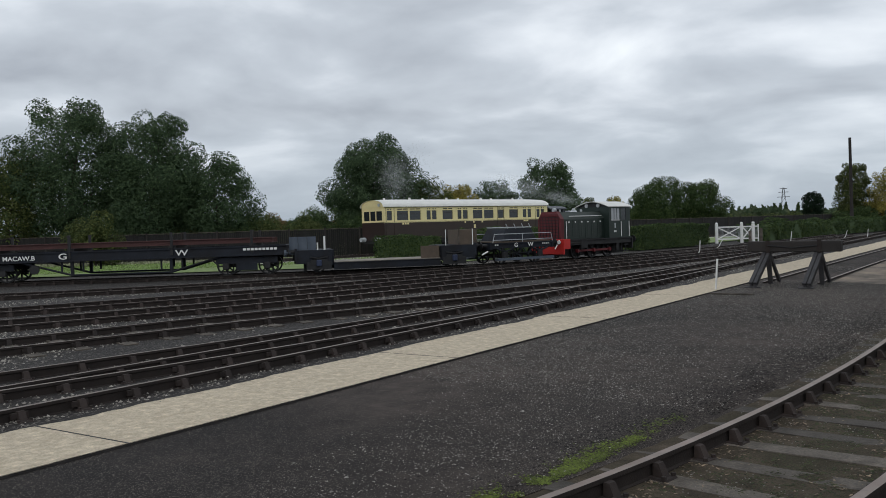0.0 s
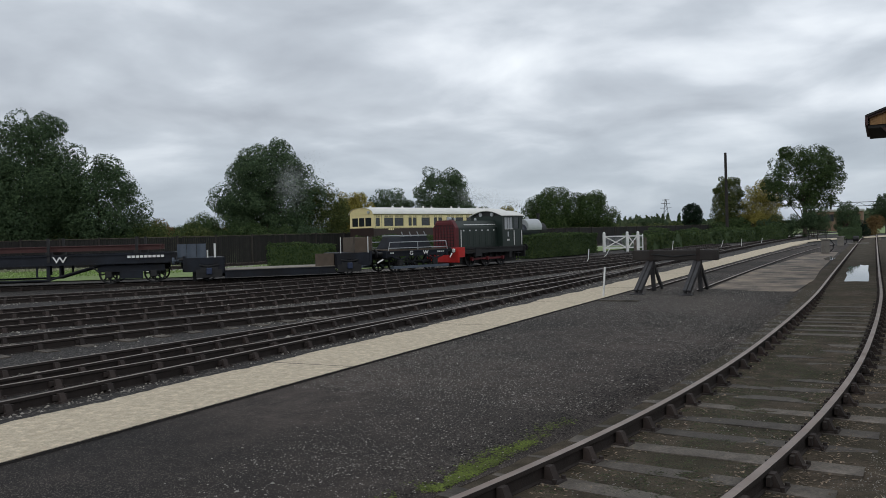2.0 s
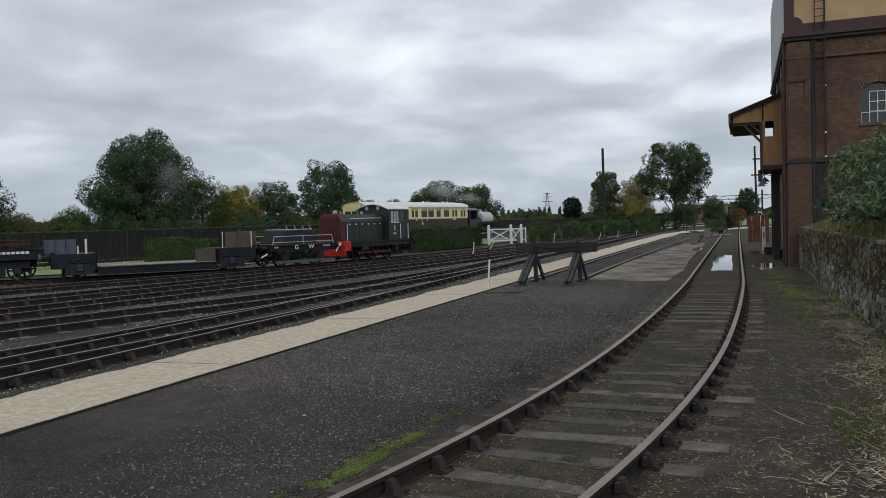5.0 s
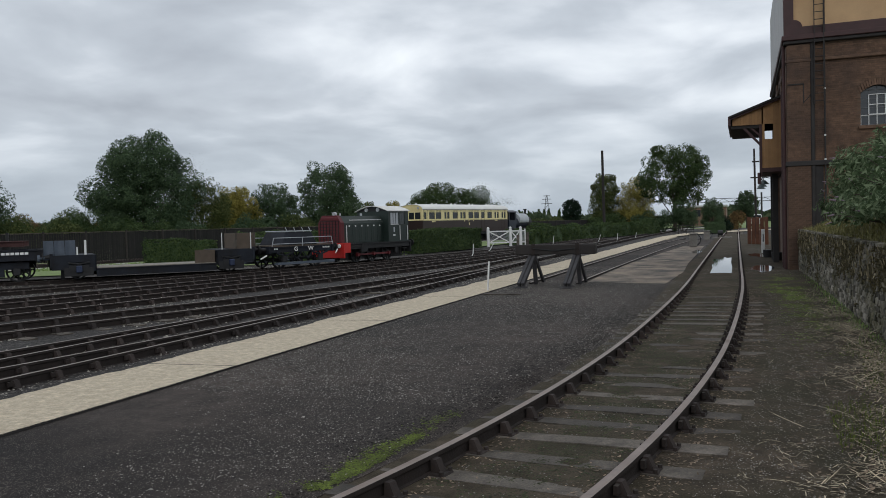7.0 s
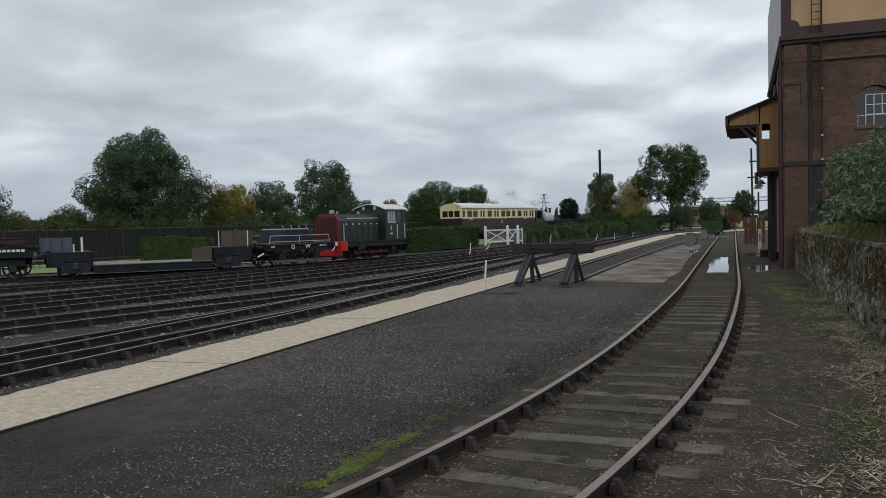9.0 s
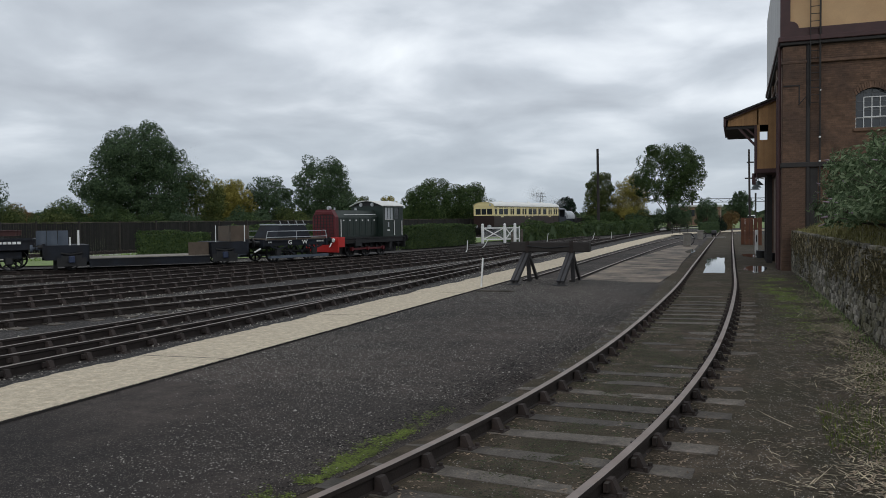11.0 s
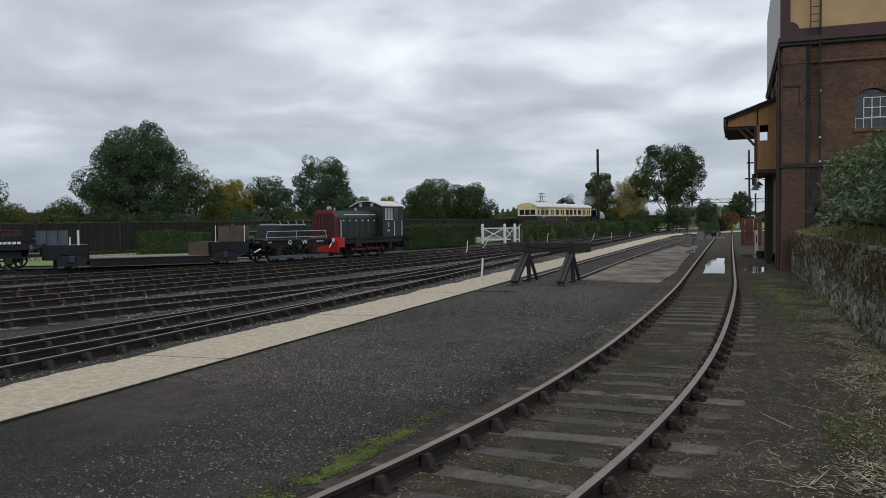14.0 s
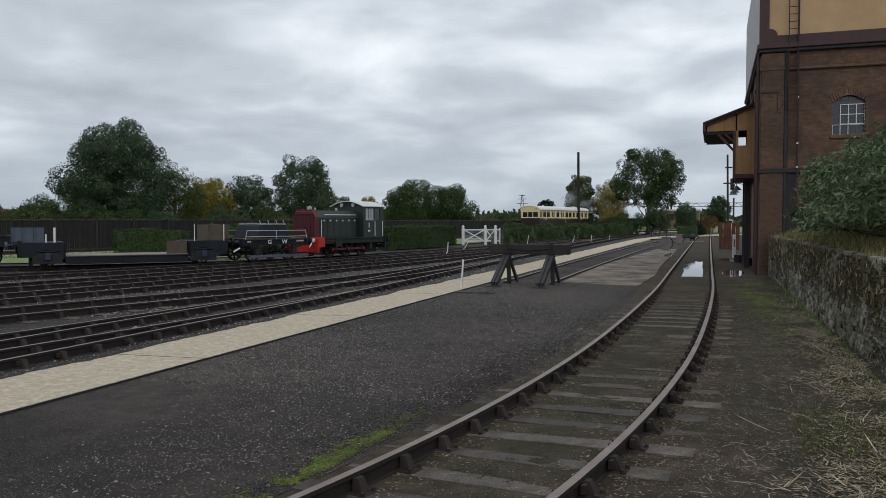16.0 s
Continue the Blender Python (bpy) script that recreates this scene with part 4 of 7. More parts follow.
    bar(bm, (1.5, 36.3, 6.70), (-0.52, 36.3, 5.95), 4.9, 0.07)
    part("canopy_roof", bm, SLATE, bay, "sloping felted canopy")
    bm = bmesh.new()
    box(bm, -0.56, 33.9, 5.60, -0.46, 38.75, 5.98)
    bar(bm, (1.5, 34.0, 6.66), (-0.5, 34.0, 5.91), 0.10, 0.14)
    part("fascia", bm, MAROON, bay)
    bm = bmesh.new()
    box(bm, -0.46, 34.15, 5.50, 0.7, 38.6, 5.60)
    part("soffit", bm, SLATE, bay)
    bm = bmesh.new()
    bar(bm, (0.70, 34.2, 4.75), (0.0, 34.2, 5.55), 0.09, 0.09)
    bar(bm, (0.70, 34.2, 5.12), (0.25, 34.2, 5.55), 0.07, 0.07)
    box(bm, 0.60, 34.05, 3.55, 0.70, 34.2, 5.6)
    box(bm, 0.52, 34.05, 3.25, 0.66, 34.3, 3.7)
    part("strut", bm, MAROON, bay)
    for yy in (36.0, 38.4):
        P_box("post", bay, SLATE, 1.12, yy, 0, 1.34, yy + 0.22, 3.72)
    # Dark boards added behind the boarding to keep out stray sky.
    P_box("lining", bay, SLATE, 0.76, 38.42, 5.80, 1.44, 38.48, 6.30)
    P_box("lining", bay, SLATE, -0.42, 34.17, 5.56, 0.70, 34.20, 5.93)
    # Panel added over the open side so that the bay's inside stays dark.
    P_box("side_panel", bay, SLATE, 0.71, 34.16, 3.88, 0.75, 38.49, 6.2)
    # swan-neck yard lamps
    for yy in (42.0, 45.5, 49.0):
        lamp = part("wall_lamp", (lambda m_: (cyl(m_, (0.92, yy, 3.52), (0.92, yy, 3.72), 0.26, 0.07, 18), m_)[1])(bmesh.new()), ENAMEL, b, "green enamelled swan-neck lamp", smooth=False)
        bm = bmesh.new()
        pts = [(0.92, yy, 3.7), (0.92, yy, 4.0), (1.0, yy, 4.14), (1.15, yy, 4.18), (1.5, yy, 4.10)]
        for p, q in zip(pts, pts[1:]):
            cyl(bm, p, q, 0.022, seg=6)
        part("lamp_arm", bm, SLATE, lamp)
    return b


water_tower()


# ---- rolling stock ----
LOCO_GREEN = mat("faded dark green loco paint", (0.014, 0.026, 0.021), 0.45, 0.12, 1.5, 30.0, 0.08)
LOCO_TOP = mat("paler grey green bonnet top", (0.030, 0.041, 0.035), 0.6, 0.12, 1.5, 30.0, 0.1)
LOCO_RED = mat("dark red grille paint", (0.105, 0.010, 0.014), 0.55, 0.15, 2.0, 30.0, 0.1)
BEAM_RED = mat("bright red buffer beam paint", (0.55, 0.022, 0.018), 0.5, 0.1, 2.0, 30.0, 0.05)
ROD_RED = mat("red coupling rods", (0.13, 0.013, 0.017), 0.5, 0.15, 3.0, 30.0, 0.05)
COACH_CREAM = mat("cream coach paint", (0.76, 0.64, 0.34), 0.4, 0.06, 1.0, 20.0, 0.03)
COACH_BROWN = mat("chocolate coach paint", (0.024, 0.011, 0.009), 0.4, 0.15, 1.0, 20.0, 0.03)
ROOF_WHITE = mat("off-white roof canvas", (0.74, 0.73, 0.69), 0.6, 0.06, 1.0, 20.0, 0.1)
RUSTY_LOAD = mat("red oxide steel", (0.062, 0.022, 0.020), 0.75, 0.2, 2.0, 30.0, 0.2)
SLATE_BLUE = mat("slate blue grey paint", (0.085, 0.105, 0.135), 0.6, 0.15, 2.0, 30.0, 0.1)
BROWN_BOARD = mat("brown stained planks", (0.10, 0.075, 0.055), 0.8, 0.2, 2.0, 30.0, 0.3)
PALE_PLANK = mat("pale worn planks", (0.24, 0.215, 0.18), 0.85, 0.25, 2.0, 30.0, 0.3)
BLUE_BOX = mat("blue axlebox paint", (0.022, 0.034, 0.075), 0.5, 0.15, 3.0, 30.0, 0.05)
TANK_BLUE = mat("dark blue black engine paint", (0.018, 0.022, 0.035), 0.4, 0.15, 2.0, 30.0, 0.05)
BRIGHT = mat("dull silver paint", (0.42, 0.44, 0.46), 0.5, 0.08, 2.0, 30.0, 0.05)


def P(name, parent, material, *boxes, label="", bev=0.0, smooth=False):
    """One part made of boxes given by two corners."""
    bm = bmesh.new()
    for b in boxes:
        box(bm, *b)
    if bev:
        bevelled(bm, bev)
    return part(name, bm, material, parent, label, smooth)


def C(name, parent, material, *rods, label="", seg=12):
    """One part made of round bars: from, to, radius and, if it tapers, a second radius."""
    bm = bmesh.new()
    for r in rods:
        cyl(bm, r[0], r[1], r[2], r[3] if len(r) > 3 else None, seg)
    return part(name, bm, material, parent, label)


def wheelset(parent, y, r, z=0.0, rim=BLACK_IRON):
    """Two spoked wheels on an axle across the track."""
    ax = C("wheelset", parent, BLACK_IRON, ((-0.7, y, z + r), (0.7, y, z + r), 0.07))
    for s in (-1, 1):
        bm = bmesh.new()
        x = s * 0.72
        n = 28
        ring = []
        for rr, xx in ((r, -0.06), (r, 0.06), (r * 0.86, 0.06), (r * 0.86, -0.06)):
            ring.append([bm.verts.new((x + xx, y + rr * math.cos(6.2832 * i / n), z + r + rr * math.sin(6.2832 * i / n))) for i in range(n)])
        for k in range(4):
            for i in range(n):
                bm.faces.new((ring[k][i], ring[k][(i + 1) % n], ring[(k + 1) % 4][(i + 1) % n], ring[(k + 1) % 4][i]))
        cyl(bm, (x - 0.08, y, z + r), (x + 0.08, y, z + r), r * 0.22, seg=14)
        for i in range(8):
            a = 6.2832 * i / 8
            bar(bm, (x, y + r * 0.18 * math.cos(a), z + r + r * 0.18 * math.sin(a)), (x, y + r * 0.88 * math.cos(a), z + r + r * 0.88 * math.sin(a)), 0.05, 0.06)
        part("wheel", bm, rim, ax)
    return ax


def buffers(parent, y, d, z, material=BLACK_IRON, x=0.87):
    for s in (-1, 1):
        C("buffer", parent, material, ((s * x, y, z), (s * x, y + d * 0.3, z), 0.11, 0.09), ((s * x, y + d * 0.3, z), (s * x, y + d * 0.42, z), 0.06), ((s * x, y + d * 0.42, z), (s * x, y + d * 0.46, z), 0.20))
    C("coupling_hook", parent, BLACK_IRON, ((0, y, z), (0, y + d * 0.25, z - 0.02), 0.04), ((0, y + d * 0.25, z - 0.02), (0, y + d * 0.3, z - 0.25), 0.03), seg=8)


def text_part(name, body, size, m, material, parent, label=""):
    cu = bpy.data.curves.new(name, "FONT")
    cu.body, cu.size, cu.extrude, cu.align_x, cu.align_y, cu.offset = body, size, 0.004, "CENTER", "CENTER", 0.012 * size
    tmp = bpy.data.objects.new("tmp_text", cu)
    scene.collection.objects.link(tmp)
    bpy.context.view_layer.update()
    me = bpy.data.meshes.new_from_object(tmp.evaluated_get(bpy.context.evaluated_depsgraph_get()))
    bpy.data.objects.remove(tmp)
    me.transform(m)
    me.materials.clear()
    me.materials.append(material)
    ob = part(name, me, None, parent, label)
    return ob


SIDE = pose(0, 0, 0, 90, 0, 90)  # lettering on the +x side reads along +y


def lettering(body, size, x, y, z, parent, label="white painted lettering", sx=1.0):
    return text_part("lettering", body, size, Matrix.Translation((x, y, z)) @ SIDE @ Matrix.Diagonal((sx, 1, 1, 1)), WHITE_PAINT, parent, label)


def plain_marks(parent, x, y, z, n, w, h, gap, material=WHITE_PAINT):
    bm = bmesh.new()
    for i in range(n):
        box(bm, x, y + i * (w + gap), z, x + 0.006, y + i * (w + gap) + w, z + h)
    return part("marking", bm, material, parent, "small painted marking")


RZ = 0.10  # height of the rail heads


def bogie_wagon():
    w = thing("bogie_wagon", "dark grey bogie bolster wagon loaded with red steel", "railway wagon", pose(-32.67, 20.18, RZ, 0, 0, -48.5))
    w.scale = (1, 1.08, 1)
    L = 6.6
    for s in (-1, 1):
        P("side_girder", w, DARK_IRON, (s * 1.16, -L, 0.86, s * 1.24, L, 1.30), (s * 1.10, -L, 1.24, s * 1.30, L, 1.30), (s * 1.10, -L, 0.86, s * 1.30, L, 0.91))
        C("truss_rod", w, DARK_IRON, ((s * 1.15, -3.9, 0.86), (s * 1.15, -1.95, 0.26), 0.045), ((s * 1.15, -1.95, 0.26), (s * 1.15, 1.95, 0.26), 0.045), ((s * 1.15, 1.95, 0.26), (s * 1.15, 3.9, 0.86), 0.045), seg=8)
        for y in (-1.95, 1.95):
            P("queen_post", w, DARK_IRON, (s * 1.10, y - 0.06, 0.22, s * 1.2, y + 0.06, 0.9), (s * 1.08, y - 0.45, 0.4, s * 1.12, y - 0.38, 0.9), (s * 1.08, y + 0.38, 0.4, s * 1.12, y + 0.45, 0.9))
        for y in (-5.2, -2.0, 2.0, 5.2):
            P("stanchion", w, BLACK_IRON, (s * 1.22, y - 0.05, 1.0, s * 1.30, y + 0.05, 2.0))
    P("deck", w, BROWN_BOARD, (-1.1, -L, 1.16, 1.1, L, 1.24))
    for y in (-L, L):
        P("headstock", w, DARK_IRON, (-1.25, y - 0.1, 0.84, 1.25, y + 0.1, 1.30))
    for y in (-5.2, -2.0, 2.0, 5.2):
        P("bolster", w, BLACK_IRON, (-1.15, y - 0.14, 1.24, 1.15, y + 0.14, 1.42))
    for x in (-0.8, -0.35, 0.1, 0.55, 0.95):
        P("steel_load", w, RUSTY_LOAD, (x - 0.09, -6.4, 1.425, x + 0.09, 6.0, 1.45), (x - 0.02, -6.4, 1.45, x + 0.02, 6.0, 1.62), (x - 0.08, -6.4, 1.62, x + 0.08, 6.0, 1.65), label="red oxide steel sections")
    for yc in (-5.5, 4.95):
        bg = P("bogie", w, DARK_IRON, (0.98, yc - 1.25, 0.52, 1.08, yc + 1.25, 0.80), (-1.08, yc - 1.25, 0.52, -0.98, yc + 1.25, 0.80), (-1.0, yc - 0.2, 0.45, 1.0, yc + 0.2, 0.84), (0.99, yc - 0.42, 0.22, 1.1, yc + 0.42, 0.55), label="riveted plate frame bogie")
        for dy in (-0.84, 0.84):
            wheelset(bg, yc + dy, 0.42)
            for xx in (-1.16, 0.98):
                P("axlebox", bg, BLACK_IRON, (xx, yc + dy - 0.13, 0.28, xx + 0.18, yc + dy + 0.13, 0.56), bev=0.02)
    C("brake_wheel", w, BLACK_IRON, ((1.18, -3.4, 0.55), (1.24, -3.4, 0.55), 0.2), ((1.2, 3.4, 0.9), (1.2, 3.9, 0.4), 0.03))
    buffers(w, L, 1.0, 1.02)
    buffers(w, -L, -1.0, 1.02)
    lettering("G", 0.36, 1.31, -2.25, 1.08, w, sx=1.35)
    lettering("W", 0.36, 1.31, 2.4, 1.08, w, sx=1.35)
    lettering("MACAW.B", 0.27, 1.31, -3.95, 1.05, w)
    plain_marks(w, 1.305, 4.85, 1.10, 9, 0.12, 0.10, 0.035)
    return w


def well_wagon():
    w = thing("well_wagon", "low well wagon with raised dark ends", "railway wagon", pose(-24.29, 27.97, RZ, 0, 0, -40.5))
    w.scale = (1, 0.885, 1)
    for s in (-1, 1):
        P("side_girder", w, DARK_IRON, (s * 1.10, -2.75, 0.12, s * 1.2, 2.75, 0.44), (s * 1.05, -2.75, 0.40, s * 1.24, 2.75, 0.44), (s * 1.05, -2.75, 0.12, s * 1.24, 2.75, 0.16))
        for y in (-1.9, -0.6, 0.7, 2.0):
            P("rib", w, DARK_IRON, (s * 1.2, y - 0.04, 0.16, s * 1.23, y + 0.04, 0.40))
    P("well_floor", w, PALE_PLANK, (-1.12, -2.75, 0.36, 1.12, 2.75, 0.47), label="worn plank floor")
    for s in (-1, 1):
        end = P("raised_end", w, DARK_IRON, (-1.2, s * 2.75, 0.34, 1.2, s * 2.83, 0.98), (-1.2, s * 2.75, 0.94, 1.2, s * 4.62, 1.02), (1.12, s * 2.75, 0.34, 1.2, s * 3.25, 0.94), (1.12, s * 3.25, 0.72, 1.2, s * 3.85, 0.94), (1.12, s * 3.85, 0.42, 1.2, s * 4.62, 0.94), (-1.2, s * 2.75, 0.34, -1.12, s * 4.62, 0.94), (-1.22, s * 4.57, 0.52, 1.22, s * 4.69, 1.10), label="raised end over the axle")
        wheelset(w, s * 3.5, 0.42)
        P("axle_guard", w, BLACK_IRON, (1.16, s * 3.5 - 0.42, 0.35, 1.23, s * 3.5 + 0.42, 0.6), (1.16, s * 3.5 - 0.62, 0.16, 1.21, s * 3.5 + 0.62, 0.5))
        P("axlebox", w, BLUE_BOX, (1.2, s * 3.5 - 0.13, 0.30, 1.33, s * 3.5 + 0.13, 0.58), bev=0.03, label="blue painted axlebox")
        C("leaf_spring", w, BLACK_IRON, ((1.22, s * 3.5 - 0.45, 0.70), (1.22, s * 3.5, 0.64), 0.04), ((1.22, s * 3.5, 0.64), (1.22, s * 3.5 + 0.45, 0.70), 0.04), seg=6)
        buffers(w, s * 4.67, s * 0.7, 0.95)
    P("side_board", w, BROWN_BOARD, (1.0, 1.75, 0.47, 1.06, 2.72, 1.02), label="brown plank side board")
    P("end_board", w, BROWN_BOARD, (-1.1, 2.66, 0.47, 1.0, 2.73, 1.0))
    for xx, yy, hh, rr in ((1.15, -3.2, 1.62, 0.05), (1.15, -3.55, 1.35, 0.035), (1.18, 3.05, 1.75, 0.02), (1.18, 4.5, 1.75, 0.025)):
        C("upright", w, WHITE_PAINT, ((xx, yy, 1.0), (xx, yy, hh), rr), label="white painted upright")
    crate = thing("crate", "brown wooden crate with pale corner battens", "crate")
    P("panel", crate, BROWN_BOARD, (-1.0, 2.95, 1.025, 1.05, 3.85, 1.72))
    for yb in (2.95, 3.78):
        P("batten", crate, SLEEPER, (1.05, yb, 1.025, 1.09, yb + 0.07, 1.74))
    crate.matrix_basis = pose(-24.05, 28.25, RZ, 0, 0, -40.5)
    return w


def ribbed_panels():
    """Three hollow-sided upright plates that stand between two wagons."""
    st = thing("ribbed_screen", "slate grey ribbed steel end stanchions", "steel load", pose(-26.85, 25.15, RZ, 0, 0, -44))
    for i in range(3):
        bm = bmesh.new()
        pts = []
        for k in range(9):
            a = k / 8
            pts.append((-0.19 + 0.38 * a, 0.10 * math.sin(math.pi * a)))
        y0 = -0.55 + i * 0.40
        vs0 = [bm.verts.new((1.0 - q, y0 + p + 0.24, 1.0)) for p, q in pts] + [bm.verts.new((0.84 - q, y0 + p + 0.24, 1.0)) for p, q in reversed(pts)]
        f = bm.faces.new(vs0)
        r = bmesh.ops.extrude_face_region(bm, geom=[f])
        bmesh.ops.translate(bm, verts=[v for v in r["geom"] if isinstance(v, bmesh.types.BMVert)], vec=(0, 0, 0.62))
        part("plate", bm, SLATE_BLUE, st)
    P("carrier", st, BLACK_IRON, (-1.0, -0.6, 0.86, 1.05, 0.7, 1.0))
    C("buffer_stem", st, SLATE_BLUE, ((1.0, -0.7, 0.92), (1.0, 0.3, 0.92), 0.09), ((1.0, -0.72, 0.92), (1.0, -0.62, 0.92), 0.16))
    for xx in (-0.62, 0.5):
        P("leg", st, BLACK_IRON, (xx, 0.1, -0.19, xx + 0.12, 0.25, 0.86))
    return st


def hopper_wagon():
    w = thing("ballast_wagon", "grey ballast wagon with white handrails and sheeted hopper", "railway wagon", pose(-20.73, 33.18, RZ, 0, 0, -22))
    w.scale = (1, 0.94, 1)
    L = 1.95
    for s in (-1, 1):
        P("solebar", w, DARK_IRON, (s * 1.05, -L, 0.76, s * 1.15, L, 1.02), (s * 1.0, -L, 0.98, s * 1.2, L, 1.03))
        P("step_board", w, SLATE_BLUE, (s * 1.15, -L + 0.25, 0.20, s * 1.42, L - 0.1, 0.31), label="blue-grey step board")
        for yb in (-1.3, 1.2):
            P("step_bracket", w, BLACK_IRON, (s * 1.12, yb, 0.22, s * 1.2, yb + 0.08, 0.8))
        C("handrail", w, BRIGHT, ((s * 1.2, -L + 0.1, 1.16), (s * 1.2, L, 1.16), 0.017), ((s * 1.2, -L + 0.2, 1.44), (s * 1.2, L - 0.1, 1.44), 0.017), ((s * 1.2, -L + 0.1, 1.04), (s * 1.2, -L + 0.2, 1.44), 0.018), ((s * 1.2, 0.0, 1.04), (s * 1.2, 0.0, 1.44), 0.018), ((s * 1.2, L, 1.04), (s * 1.2, L - 0.1, 1.44), 0.018), seg=6)
    P("platform", w, BROWN_BOARD, (-1.1, -L, 1.03, 1.1, L, 1.09))
    for s in (-1, 1):
        P("headstock", w, DARK_IRON, (-1.2, s * L - 0.06, 0.72, 1.2, s * L + 0.06, 1.06))
        buffers(w, s * L, s * 1.0, 0.9)
        wheelset(w, s * 1.1, 0.42)
        P("axlebox", w, BLACK_IRON, (1.1, s * 1.1 - 0.14, 0.3, 1.25, s * 1.1 + 0.14, 0.6), bev=0.03)
        C("v_hanger", w, DARK_IRON, ((1.16, s * 0.35 - 0.3, 0.76), (1.16, s * 0.35, 0.42), 0.03), ((1.16, s * 0.35, 0.42), (1.16, s * 0.35 + 0.3, 0.76), 0.03), ((1.2, s * 1.1 - 0.5, 0.74), (1.2, s * 1.1, 0.6), 0.045), ((1.2, s * 1.1, 0.6), (1.2, s * 1.1 + 0.5, 0.74), 0.045), seg=6)
    bm = bmesh.new()
    lo = [(-0.95, -1.05, 1.09), (0.95, -1.05, 1.09), (0.95, 1.15, 1.09), (-0.95, 1.15, 1.09)]
    hi = [(-0.8, -0.72, 1.70), (0.8, -0.72, 1.70), (0.8, 0.9, 1.70), (-0.8, 0.9, 1.70)]
    a, b = [bm.verts.new(p) for p in lo], [bm.verts.new(p) for p in hi]
    bm.faces.new(a)
    bm.faces.new(b)
    for i in range(4):
        bm.faces.new((a[i], a[(i + 1) % 4], b[(i + 1) % 4], b[i]))
    part("hopper_body", bevelled(bm, 0.03), DARK_IRON, w, "dark sheeted hopper body")
    for xx in (-0.78, 0.78):
        C("top_bar", w, BRIGHT, ((xx, -0.75, 1.74), (xx, 0.92, 1.74), 0.025), seg=6)
    for y in (-0.6, -0.1, 0.4, 0.85):
        C("clamp", w, BRIGHT, ((0.8, y, 1.7), (0.8, y - 0.12, 1.92), 0.022), seg=6)
    C("brake_cylinder", w, BLACK_IRON, ((-0.6, -L + 0.3, 0.82), (0.9, -L + 0.3, 0.82), 0.2), ((0.9, -0.9, 0.5), (0.9, 0.9, 0.5), 0.05))
    C("lamp_bracket", w, WHITE_PAINT, ((1.15, L + 0.45, 0.93), (1.15, L + 0.5, 0.93), 0.1), seg=10)
    C("brake_lever", w, WHITE_PAINT, ((1.15, L + 0.2, 0.6), (1.15, L + 0.35, 0.8), 0.03), seg=8)
    C("brake_lever", w, WHITE_PAINT, ((1.1, -L - 0.5, 0.5), (1.1, -L - 0.15, 0.65), 0.04), seg=8)
    lettering("G", 0.27, 1.21, -0.42, 0.90, w, sx=1.2)
    lettering("W", 0.27, 1.21, 0.50, 0.90, w, sx=1.2)
    plain_marks(w, 1.155, 1.3, 0.9, 4, 0.09, 0.07, 0.03)
    plain_marks(w, 1.155, -1.7, 0.9, 2, 0.09, 0.07, 0.03)
    return w


